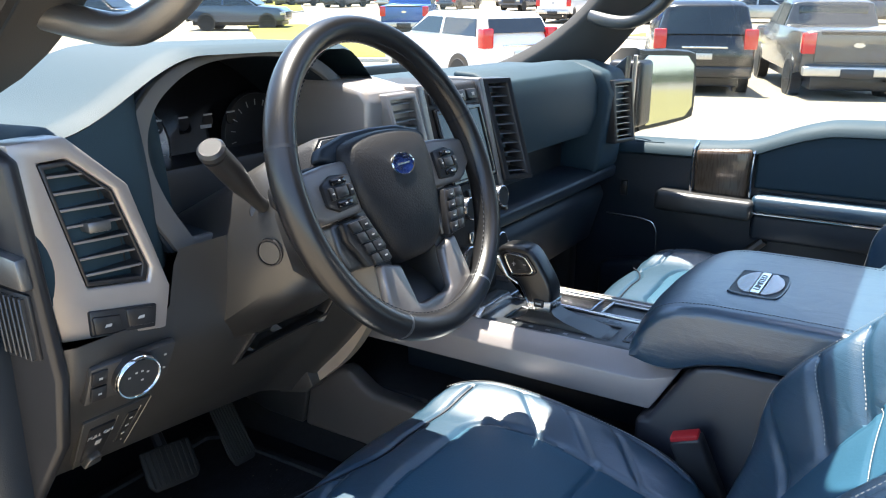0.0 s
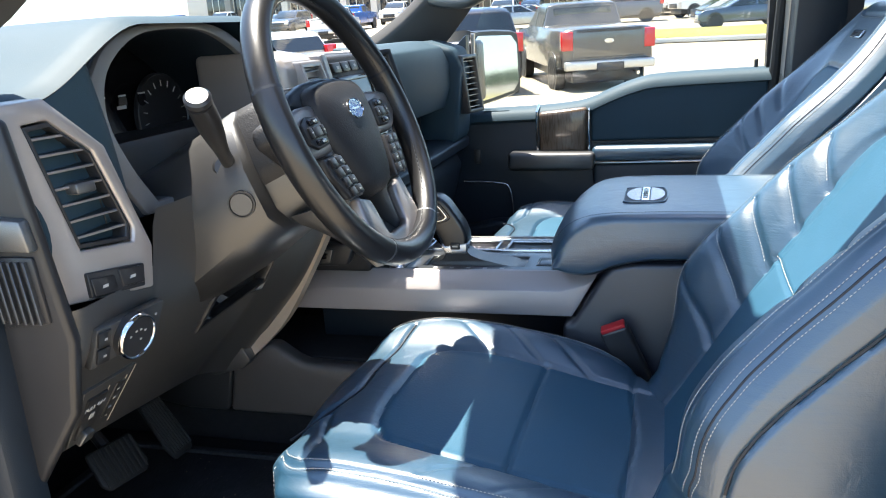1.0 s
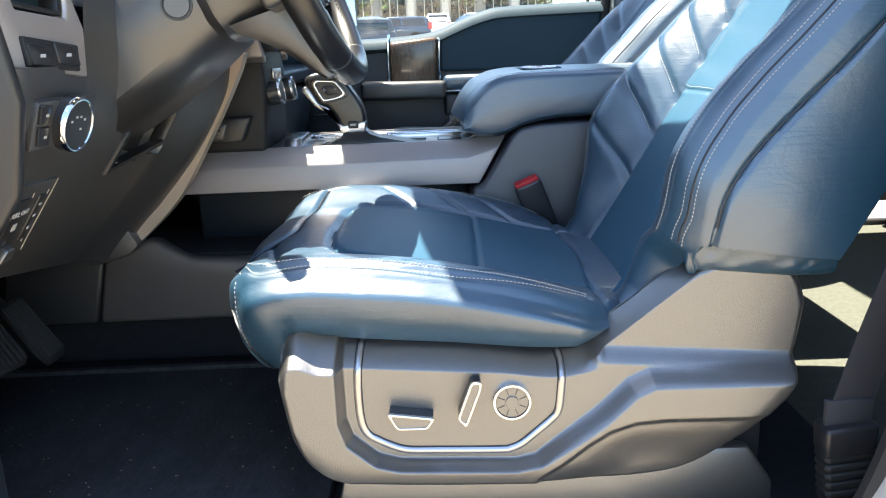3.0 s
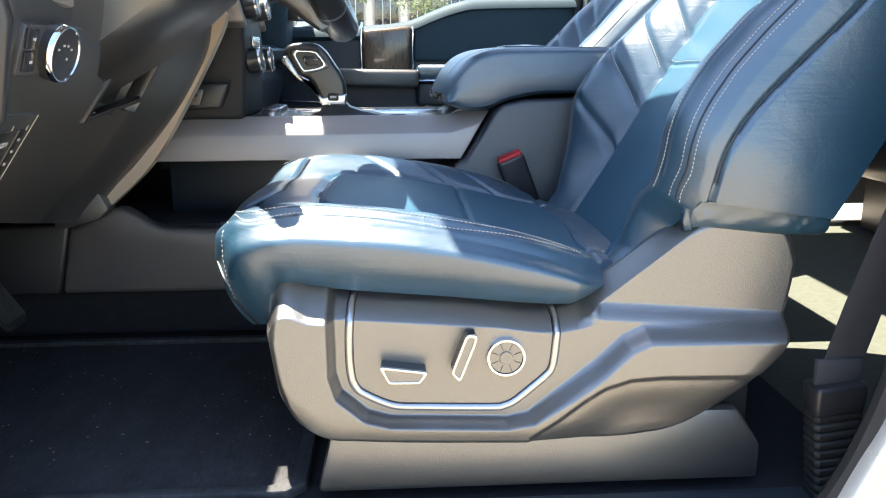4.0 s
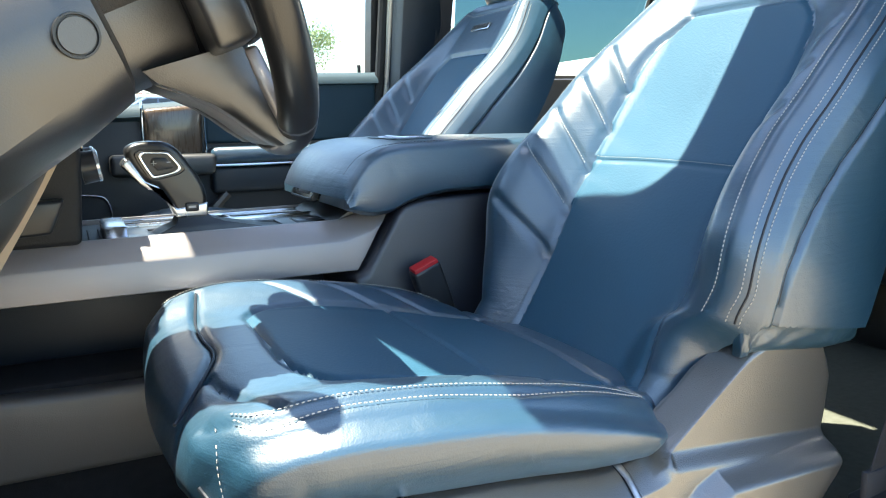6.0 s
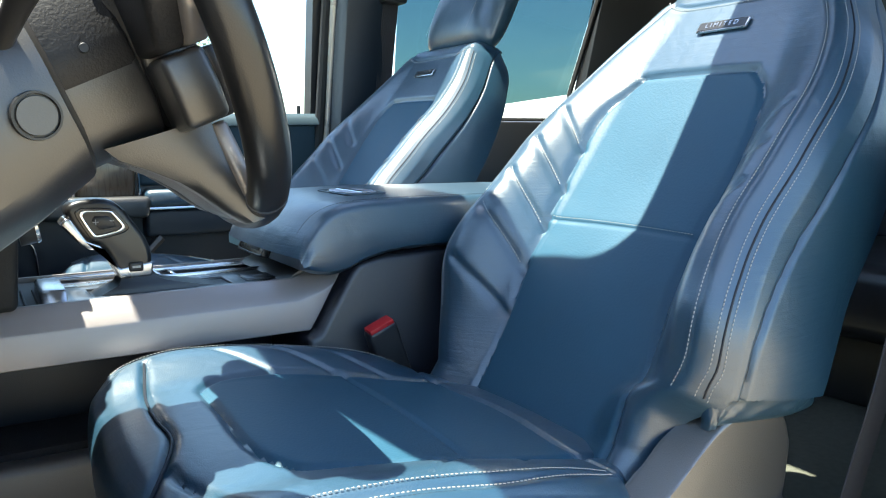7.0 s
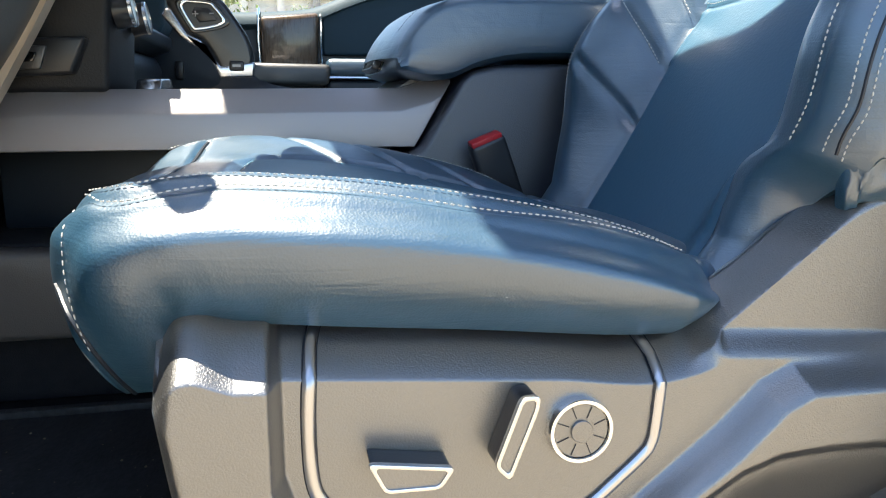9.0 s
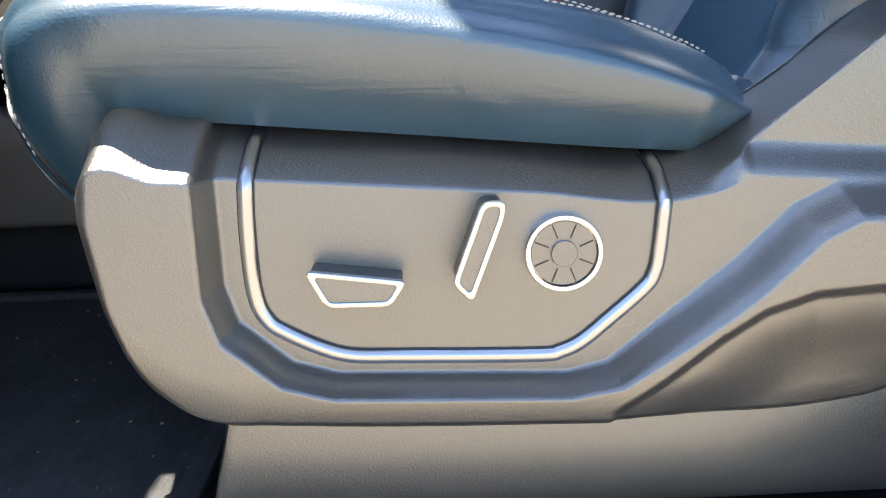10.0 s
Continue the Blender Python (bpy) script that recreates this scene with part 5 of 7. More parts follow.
part("mode_button", box(-0.508, -0.490, GY - 0.0250, GY - 0.018, 1.0985, 1.1110, 0.0025, 3), SMOOTH_BLACK, GL)
part("mark", box(-0.504, -0.494, GY - 0.0254, GY - 0.0248, 1.1035, 1.1065, 0.0, 1), MARK, GL, smooth=0)

# ---------------------------------------------------------------- dashboard
DASH = thing("dashboard", (-0.9, CC, 1.0), "dark dashboard with leather top, satin vent bezels and switches", "dashboard")


def face_warp(x, y, z):
    """The slanted plane of the vent bezel beside the door."""
    return (x - 0.726 - 0.12 * (z - 1.23) + 0.22 * (y - 0.42), y, z)


bez_o = [(0.408, 1.433), (0.462, 1.436), (0.516, 1.380), (0.541, 1.262), (0.528, 1.216), (0.420, 1.230)]
bez_i = [(0.432, 1.412), (0.460, 1.414), (0.500, 1.377), (0.523, 1.287), (0.518, 1.272), (0.455, 1.279)]
bz = part("vent_bezel", ring(bez_o, bez_i, "x", -0.035, 0.004, 0.003, face_warp), BEZEL, DASH, "satin silver vent bezel")
part("vent_rim", ring([(a + (0.477 - a) * 0.03, b + (1.345 - b) * 0.03) for a, b in bez_i], [(a + (0.477 - a) * 0.14, b + (1.345 - b) * 0.10) for a, b in bez_i], "x", -0.03, 0.002, 0.001, face_warp), SMOOTH_BLACK, bz)
part("vent_duct", prism([(a + (0.477 - a) * 0.05, b + (1.345 - b) * 0.05) for a, b in bez_i], "x", -0.09, -0.0245, 0.001, 1, face_warp), GLOSS_BLACK, bz)
for k in range(7):
    z = 1.292 + k * 0.0175
    yl = 0.455 - (z - 1.28) * 0.165
    yr = 0.520 - (z - 1.287) * 0.235 if z < 1.377 else 0.498 - (z - 1.377) * 1.05
    part("slat", prism([(-0.030, z + 0.006), (0.0, z + 0.0012), (0.0, z - 0.0012), (-0.030, z + 0.003)], "y", yl + 0.002, yr - 0.003, 0.0004, 1, face_warp), SMOOTH_BLACK, bz)
    part("slat_edge", prism([(-0.0005, z + 0.0016), (0.0015, z + 0.0012), (0.0015, z - 0.0012), (-0.0005, z - 0.0014)], "y", yl + 0.002, yr - 0.003, 0.0003, 1, face_warp), SILVER_TRIM, bz, "thin satin edge")
for k in range(5):
    y = 0.450 + k * 0.014
    part("vane", prism([(-0.026, 1.29), (-0.012, 1.29), (-0.012, 1.395), (-0.026, 1.395)], "y", y, y + 0.0015, 0.0, 1, face_warp), SMOOTH_BLACK, bz)
part("vent_tab", box(-0.012, 0.010, 0.464, 0.488, 1.336, 1.348, 0.003, 2), PLASTIC_GREY, bz).data.transform(Matrix(((1, 0.22, -0.12, -0.726 + 0.12 * 1.23 - 0.22 * 0.42), (0, 1, 0, 0), (0, 0, 1, 0), (0, 0, 0, 1))))
part("switch_plate", prism([(0.447, 1.229), (0.514, 1.222), (0.520, 1.247), (0.449, 1.256)], "x", 0.0, 0.008, 0.002, 2, face_warp), SMOOTH_BLACK, bz)
for y in (0.464, 0.499):
    part("switch", prism([(y - 0.014, 1.230), (y + 0.015, 1.227), (y + 0.015, 1.246), (y - 0.014, 1.250)], "x", 0.004, 0.010, 0.002, 2, face_warp), SMOOTH_BLACK, bz)
    part("mark", prism([(y - 0.004, 1.2365), (y + 0.003, 1.2365), (y + 0.004, 1.2395), (y - 0.002, 1.2395)], "x", 0.0096, 0.0104, 0.0, 1, face_warp), MARK, bz, smooth=0)

# knee panel under the column
KNEE_X = curve1([0.90, 0.93, 0.98, 1.04, 1.09, 1.14, 1.18, 1.22, 1.30], [-0.925, -0.910, -0.868, -0.810, -0.768, -0.735, -0.714, -0.705, -0.70])
ys = np.linspace(0.405, 0.935, 60)
tt = np.linspace(0, 1, 40)
lowz = 1.035 - 0.11 * (ys - 0.405) / 0.53
Zk = lowz[:, None] + ((1.228 + 0.072 * sstep(0.535, 0.555, ys))[:, None] - lowz[:, None]) * tt[None]
Yk = np.repeat(ys[:, None], 40, 1)
Xk = KNEE_X(Zk) - 0.014 * np.clip(1 - (Yk - 0.405) / 0.02, 0, 1) ** 2
Xk = Xk + 0.050 * sstep(0.85, 0.925, Yk)
recess = (np.abs(Yk - 0.77) < 0.085) & (np.abs(Zk - 1.135) < 0.028)
Xk = Xk - np.where(recess, 0.03, 0)
front = np.stack([Xk, Yk, Zk], -1)
kn = part("knee_panel", grid(front, True), KNEE, DASH, "charcoal knee panel", smooth=40)
part("knee_panel_edge", grid(np.stack([front[:, 0], front[:, 0] + np.array((-0.12, 0, 0.03))], 1), False), KNEE, kn)
part("pocket_frame", ring([(0.675, 1.095), (0.860, 1.110), (0.865, 1.175), (0.690, 1.160)], [(0.685, 1.103), (0.852, 1.117), (0.857, 1.167), (0.700, 1.153)], "x", -0.02, 0.004, 0.003, lambda x, y, z: (x + float(KNEE_X(np.array(z))) + 0.002, y, z)), SMOOTH_BLACK, kn, "open tray frame")
part("end_cap", prism([(-0.70, 1.20), (-0.716, 1.12), (-0.79, 1.02), (-0.83, 1.02), (-1.05, 1.10), (-1.05, 1.41), (-0.76, 1.43), (-0.735, 1.42)], "y", 0.396, 0.412, 0.006, 3), SMOOTH_BLACK, DASH, "black end cap of the dashboard")
part("end_grille_plate", prism([(-0.775, 1.215), (-0.718, 1.222), (-0.724, 1.290), (-0.78, 1.290)], "y", 0.392, 0.397, 0.002), SMOOTH_BLACK, DASH)
for k in range(6):
    part("grille_bar", prism([(-0.772 + 0.009 * k, 1.222), (-0.769 + 0.009 * k, 1.222), (-0.775 + 0.009 * k, 1.286), (-0.778 + 0.009 * k, 1.286)], "y", 0.387, 0.393, 0.0006, 1), PLASTIC, DASH)
part("hood_release", prism([(-0.78, 1.298), (-0.716, 1.296), (-0.722, 1.328), (-0.78, 1.332)], "y", 0.384, 0.398, 0.004), PLASTIC_GREY, DASH, "grey release lever")
seal = smoothpath([(-0.92, 0.36, 0.70), (-0.92, 0.355, 0.90), (-0.92, 0.35, 1.10), (-0.93, 0.35, 1.25), (-0.90, 0.35, 1.36), (-0.80, 0.355, 1.43), (-0.63, 0.385, 1.60), (-0.46, 0.43, 1.78), (-0.40, 0.455, 1.86)], 8)
tagged(part("door_seal", tube(seal, 0.012, 10), RUBBER), "black rubber seal round the door opening", "seal", kind="structure")

# headlamp switch, parking brake and dimmer switches
m_h = basis((-0.708, 0.481, 1.177), (0, 1, 0.0), (0.955, -0.10, -0.28))
hs = part("headlamp_plate", prism([(-0.052, -0.024), (0.048, -0.020), (0.056, 0.024), (-0.046, 0.022)], "z", -0.008, 0.004, 0.003, m=m_h), KNEE, DASH, "black headlamp switch plate")
part("knob", lathe([(0.0, 0.0268), (0.011, 0.0262), (0.0125, 0.0250), (0.0125, 0.0)], m_h @ Vector((0.004, 0, 0.002)), m_h.to_3x3() @ Vector((0, 0, 1)), 40), SMOOTH_BLACK, hs, "black light switch knob")
part("knob_ring", lathe([(0.0095, 0.0270), (0.0125, 0.0264), (0.0140, 0.0254), (0.0138, 0.0240), (0.0120, 0.0232)], m_h @ Vector((0.004, 0, 0.002)), m_h.to_3x3() @ Vector((0, 0, 1)), 40), CHROME, hs, "chrome ring of the light switch")
for mx_, my_ in ((-0.012, 0.004), (-0.004, 0.008), (0.003, 0.008), (0.010, 0.005), (0.004, -0.004)):
    part("mark", box(mx_ + 0.004 - 0.0014, mx_ + 0.004 + 0.0014, my_ - 0.0010, my_ + 0.0010, 0.0142, 0.0150, 0.0, 1, m_h), MARK, hs, smooth=0)
for my_ in (-0.010, 0.010):
    part("fog_switch", box(-0.046, -0.028, my_ - 0.009, my_ + 0.009, 0.003, 0.007, 0.0015, 2, m_h), SMOOTH_BLACK, hs)
    part("mark", box(-0.0385, -0.0345, my_ - 0.0012, my_ + 0.0012, 0.0068, 0.0074, 0.0, 1, m_h), MARK, hs, smooth=0)
for my_ in (-0.009, 0.009):
    part("mark", box(0.0405, 0.0435, my_ + 0.002 - 0.0012, my_ + 0.002 + 0.0012, 0.0035, 0.0046, 0.0, 1, m_h), MARK, hs, smooth=0)
m_p = basis((-0.7700, 0.486, 1.083), (0, 1, 0.0), (0.845, 0.0, -0.537))
pp = part("brake_plate", prism([(-0.036, -0.044), (0.033, -0.043), (0.047, 0.041), (-0.044, 0.046)], "z", -0.006, 0.003, 0.0015, m=m_p), KNEE, DASH, "switch plate with the parking brake")
for a, b in (((-0.036, -0.044), (-0.044, 0.046)), ((0.033, -0.043), (0.047, 0.041)), ((0.024, -0.030), (0.036, 0.030)), ((-0.002, -0.036), (0.004, 0.032))):
    part("plate_edge", tube([m_p @ Vector((*a, 0.003)), m_p @ Vector((*b, 0.003))], 0.0008, 6), PLASTIC_GREY, pp)
part("brake_lever", prism([(-0.031, -0.034), (-0.004, -0.033), (0.001, 0.028), (-0.033, 0.030)], "z", 0.002, 0.006, 0.0015, m=m_p), SMOOTH_BLACK, pp)
part("brake_tab", prism([(-0.030, -0.038), (-0.008, -0.036), (-0.010, -0.022), (-0.024, -0.022)], "z", 0.004, 0.014, 0.002, m=m_p), PLASTIC_GREY, pp)
part("lettering", lettering("PULL ON", 0.0082, m_p @ pose(-0.017, 0.014, 0.0064)), MARK, pp, smooth=0)
part("mark", box(-0.020, -0.013, -0.005, 0.003, 0.006, 0.0066, 0.0, 1, m_p), MARK, pp, smooth=0)
part("dimmer", prism([(0.012, -0.026), (0.024, -0.025), (0.033, 0.026), (0.018, 0.027)], "z", 0.002, 0.005, 0.0015, m=m_p), SMOOTH_BLACK, pp)
for a, b in ((0.024, 0.016), (0.022, 0.003), (0.020, -0.011)):
    part("mark", box(a - 0.0022, a + 0.0022, b - 0.0014, b + 0.0014, 0.005, 0.0056, 0.0, 1, m_p), MARK, pp, smooth=0)

# satin strip between knee panel and centre
stp = [(-0.64, 1.235), (-0.655, 1.20), (-0.70, 1.12), (-0.765, 1.02), (-0.845, 0.945)]
c_ = smoothpath(stp, 5)
part("edge_strip", loft([[(p[0] - 0.008, 0.922, p[1] + 0.007), (p[0] + 0.006, 0.920, p[1] - 0.004), (p[0] + 0.006, 0.946, p[1] - 0.004), (p[0] - 0.008, 0.948, p[1] + 0.007)] for p in c_]), mat("tan_satin_strip", (0.58, 0.47, 0.36), 0.4, metal=0.3, var=0.05), DASH, "pale satin edge strip")

part("strip_foot", prism([(-0.910, 0.950), (-0.836, 0.980), (-0.822, 0.952), (-0.838, 0.936), (-0.900, 0.920)], "y", 0.900, 0.940, 0.003, 2), KNEE, DASH, "charcoal end of the knee panel")
ot = part("outlet_plate", prism([(-0.745, 1.088), (-0.672, 1.092), (-0.655, 1.132), (-0.722, 1.130)], "y", 1.008, 1.036, 0.004, 3), SMOOTH_BLACK, DASH, "black plate with a charging socket")
part("socket", prism([(-0.730, 1.096), (-0.702, 1.097), (-0.694, 1.122), (-0.718, 1.122)], "y", 1.004, 1.010, 0.002), PLASTIC, ot)
part("socket_slot", prism([(-0.724, 1.104), (-0.708, 1.105), (-0.704, 1.115), (-0.716, 1.115)], "y", 1.002, 1.006, 0.001), GLOSS_BLACK, ot)

# cluster hood and instruments
hood_o = [(0.572, 1.285), (0.545, 1.345), (0.541, 1.418), (0.584, 1.466), (0.623, 1.490), (0.673, 1.506), (0.74, 1.512), (0.83, 1.512), (0.90, 1.495), (0.965, 1.445), (1.005, 1.385), (1.005, 1.32), (0.98, 1.28)]
hood_i = [(0.604, 1.298), (0.580, 1.350), (0.573, 1.402), (0.594, 1.445), (0.633, 1.474), (0.684, 1.494), (0.742, 1.500), (0.825, 1.498), (0.885, 1.478), (0.945, 1.432), (0.980, 1.378), (0.980, 1.325), (0.96, 1.295)]
hood_o, hood_i = [[tuple(p) for p in smoothpath(q_ + q_[:1], 4)][:-1] for q_ in (hood_o, hood_i)]


def hood_warp(x, y, z):
    return (x - 0.05 * (z - 1.3) / 0.2, y, z)


hd = part("cluster_hood", ring(hood_o, hood_i, "x", -0.93, -0.735, 0.004, hood_warp), DARK, DASH, "dark hood over the instruments")
part("hood_rim", ring([(a + (0.79 - a) * 0.02, b + (1.4 - b) * 0.02) for a, b in hood_o], hood_i, "x", -0.74, -0.728, 0.003, hood_warp), HOOD_GREY, hd, "grey satin rim of the hood")
part("cluster_face", prism(hood_i, "x", -0.93, -0.905, 0.0, 1, hood_warp), GLOSS_BLACK, DASH, "dark instrument panel")
for yc in (0.660, 0.890):
    rg = lathe([(0, 0.066), (0.006, 0.0655), (0.008, 0.0640), (0.006, 0.0625)], (-0.912, yc, 1.375), (1, 0, 0), 48)
    g = part("gauge_ring", rg, SATIN_CHROME if yc < 0.7 else SMOOTH_BLACK, DASH, "thin ring of a gauge")
    for k in range(13):
        an = radians(-30 + 20 * k)
        part("gauge_tick", tube([(-0.903, yc + 0.045 * math.cos(an), 1.375 + 0.045 * math.sin(an)), (-0.903, yc + 0.054 * math.cos(an), 1.375 + 0.054 * math.sin(an))], 0.0008, 4), MARK, g)
for k in range(4):
    part("small_gauge", lathe([(0, 0.010), (0.001, 0.0095), (0.001, 0.009)], (-0.9049, 0.705 + 0.045 * k, 1.405), (1, 0, 0), 24), GLOSS_BLACK, DASH)
    part("gauge_tick", box(-0.9045, -0.9035, 0.697 + 0.045 * k, 0.713 + 0.045 * k, 1.413, 1.4155, 0.0, 1), MARK, DASH, smooth=0)
for a, b, wd in ((0.745, 1.325, 0.03), (0.80, 1.315, 0.045), (0.78, 1.395, 0.02)):
    part("mark", box(-0.9045, -0.9035, a, a + wd, b, b + 0.005, 0.0, 1), MARK, DASH, smooth=0)

# upper pad of the dash
ys = np.linspace(0.40, 1.93, 90)
xs = np.linspace(-1.30, -0.70, 50)
YY, XX = np.meshgrid(ys, xs, indexing="ij")
XX = -1.30 + (XX + 1.30) * (0.60 - 0.055 * sstep(1.02, 0.98, YY)) / 0.60
ZZ = 1.440 + 0.078 * sstep(0.45, 0.665, YY) * sstep(1.06, 0.93, YY) * sstep(-1.28, -0.98, XX) - 0.10 * sstep(-0.80, -0.68, XX) ** 2 * sstep(0.95, 1.02, YY) - 0.012 * sstep(-0.79, -0.75, XX) ** 2 - 0.05 * sstep(-0.95, -1.25, XX)
ZZ = ZZ - 0.02 * sstep(0.46, 0.40, YY) * sstep(-1.3, -0.8, XX)
up = part("upper_pad", grid(np.stack([XX, YY, ZZ], -1), True), DASH_LEATHER, DASH, "blue-black leather-grained upper pad", smooth=50)
fy = np.linspace(0.40, 0.625, 24)
fz = np.linspace(0, 1, 14)
FY, FT = np.meshgrid(fy, fz, indexing="ij")
ftop = 1.440 + 0.078 * sstep(0.45, 0.665, FY) - 0.02 * sstep(0.46, 0.40, FY) - 0.012
FZ = ftop - (ftop - 1.27) * FT
FX = -0.7555 + 0.028 * np.sin(FT * math.pi / 2) - 0.06 * sstep(0.545, 0.62, FY)
part("fascia", grid(np.stack([FX, FY, FZ], -1), False), DASH_LEATHER, DASH, "blue-black leather-grained fascia", smooth=50)
part("defroster_slot", box(-1.12, -1.09, 0.62, 1.70, 1.425, 1.446, 0.003), SMOOTH_BLACK, DASH)
part("under_pad", box(-1.30, -0.84, 0.41, 1.92, 1.07, 1.36, 0.01), PLASTIC, DASH)

# centre stack
stack = [(-0.69, 1.445), (-0.645, 1.30), (-0.635, 1.25), (-0.632, 1.18), (-0.640, 1.072), (-0.85, 1.072), (-0.85, 1.445)]
st = part("centre_panel", prism(stack, "y", 1.035, 1.214, 0.008, 3), AIRBAG, DASH, "black centre stack")


def stack_x(z):
    return float(np.interp(z, [1.072, 1.18, 1.25, 1.30, 1.445], [-0.640, -0.632, -0.635, -0.645, -0.69]))


def on_stack(x, y, z):
    return (x + stack_x(z), y, z)


for y0, y1 in ((1.015, 1.036), (1.212, 1.227)):
    part("stack_rail", prism([(y0, 1.225), (y1, 1.215), (y1, 1.45), (y0, 1.45)], "x", -0.10, 0.008, 0.004, 3, on_stack), SILVER_TRIM, st, "satin side rail")
part("screen", prism([(1.060, 1.295), (1.190, 1.295), (1.190, 1.402), (1.060, 1.402)], "x", 0.0, 0.004, 0.001, 1, on_stack), SCREEN, st, "grey touch screen")
part("screen_frame", ring([(1.052, 1.287), (1.198, 1.287), (1.198, 1.410), (1.052, 1.410)], [(1.060, 1.295), (1.190, 1.295), (1.190, 1.402), (1.060, 1.402)], "x", -0.004, 0.007, 0.0015, on_stack), GLOSS_BLACK, st)
for k in range(4):
    y = 1.050 + 0.038 * k
    part("stack_button", prism([(y, 1.417), (y + 0.033, 1.417), (y + 0.033, 1.434), (y, 1.434)], "x", 0.0, 0.006, 0.002, 2, on_stack), SMOOTH_BLACK, st)
    part("mark", prism([(y + 0.014, 1.423), (y + 0.022, 1.423), (y + 0.022, 1.428), (y + 0.014, 1.428)], "x", 0.0055, 0.0066, 0.0, 1, on_stack), MARK, st, smooth=0)
for y, z, r in ((1.072, 1.250, 0.019), (1.182, 1.250, 0.019), (1.070, 1.165, 0.021), (1.180, 1.165, 0.021)):
    x = stack_x(z)
    k = part("dial", lathe([(0, r), (0.018, r * 0.95), (0.021, r * 0.88), (0.021, 0.0)], (x, y, z), (1, 0, 0.15), 32), SMOOTH_BLACK, st, "round dial")
    part("dial_ring", lathe([(0.018, r * 1.0), (0.0215, r * 0.98), (0.0225, r * 0.90), (0.020, r * 0.88)], (x, y, z), (1, 0, 0.15), 32), SATIN_CHROME, k, "chrome ring")
for r_ in range(2):
    for k in range(5):
        y, z = 1.096 + 0.0135 * k, 1.235 + 0.024 * r_
        part("stack_button", prism([(y, z), (y + 0.0115, z), (y + 0.0115, z + 0.017), (y, z + 0.017)], "x", 0.0, 0.005, 0.0015, 2, on_stack), PLASTIC, st)
for k in range(6):
    y = 1.092 + 0.0115 * k
    part("stack_button", prism([(y, 1.185), (y + 0.0095, 1.185), (y + 0.0095, 1.205), (y, 1.205)], "x", 0.0, 0.005, 0.0015, 2, on_stack), SATIN_CHROME, st)


def small_vent(y0, y1, z0, z1, fx, n, m_=None, name="centre_vent"):
    o = [(y0, z0), (y1, z0), (y1, z1), (y0, z1)]
    i = [(y0 + 0.010, z0 + 0.010), (y1 - 0.010, z0 + 0.010), (y1 - 0.010, z1 - 0.010), (y0 + 0.010, z1 - 0.010)]
    v = part(name, ring(o, i, "x", -0.03, 0.006, 0.003, fx), m_ or SILVER_TRIM, DASH, "bezel of an air vent")
    part("duct", prism(i, "x", -0.06, -0.035, 0.0, 1, fx), GLOSS_BLACK, v)
    for k in range(n):
        z = z0 + 0.016 + (z1 - z0 - 0.032) * k / (n - 1)
        part("slat", prism([(-0.026, z + 0.005), (0.0, z + 0.001), (0.0, z - 0.0012), (-0.026, z + 0.002)], "y", y0 + 0.010, y1 - 0.010, 0.0003, 1, fx), PLASTIC_GREY, v)
    return v


small_vent(0.935, 1.014, 1.360, 1.442, on_stack, 5)
small_vent(1.226, 1.280, 1.270, 1.448, lambda x, y, z: (x + stack_x(z) + 0.55 * (y - 1.226), y, z), 10, m_=SMOOTH_BLACK)
part("side_box", prism([(-0.76, 1.462), (-0.705, 1.452), (-0.690, 1.435), (-0.690, 1.36), (-0.72, 1.33), (-0.85, 1.33), (-0.85, 1.462)], "y", 0.905, 1.016, 0.012, 3), BEZEL, DASH, "pale satin pod beside the centre vent")

# passenger side of the dash
pp_ = [(-0.78, 1.455), (-0.735, 1.452), (-0.690, 1.435), (-0.672, 1.395), (-0.672, 1.335), (-0.690, 1.285), (-0.78, 1.265)]
part("passenger_pad", prism(pp_, "y", 1.282, 1.760, 0.006, 3), DASH_LEATHER, DASH, "navy leather passenger-side pad")
part("shelf_recess", box(-0.84, -0.76, 1.30, 1.90, 1.17, 1.30, 0.003), SMOOTH_BLACK, DASH, "dark open shelf")
part("shelf_lip", prism([(-0.80, 1.205), (-0.69, 1.200), (-0.665, 1.190), (-0.668, 1.165), (-0.71, 1.150), (-0.80, 1.150)], "y", 1.262, 1.90, 0.006, 3), DARK, DASH, "dark shelf lip")
part("glovebox", prism([(-0.70, 1.150), (-0.685, 1.12), (-0.72, 1.00), (-0.80, 0.95), (-0.86, 0.95), (-0.86, 1.15)], "y", 1.28, 1.88, 0.010, 3), DARK, DASH, "dark glovebox door")
part("side_pod", prism([(-0.74, 1.452), (-0.665, 1.43), (-0.645, 1.38), (-0.665, 1.20), (-0.70, 1.17), (-0.78, 1.17), (-0.80, 1.45)], "y", 1.760, 1.905, 0.012, 3), DASH_LEATHER, DASH)
small_vent(1.790, 1.872, 1.262, 1.410, lambda x, y, z: (x - 0.648 + 0.10 * (1.35 - z) + 0.25 * (y - 1.790), y, z), 9, SMOOTH_BLACK, "side_vent")

# ---------------------------------------------------------------- steering column and wheel
WC, WT = Vector((-0.526, 0.742, 1.371)), radians(22.5)
W_N = Vector((math.cos(WT), 0, math.sin(WT)))
W_M = basis(WC, (0, 1, 0), W_N)     # x across to the far side, y up the wheel, z to the driver

COL = thing("steering_column", WC - W_N * 0.2, "charcoal steering column shroud with a long stalk", "steering column")


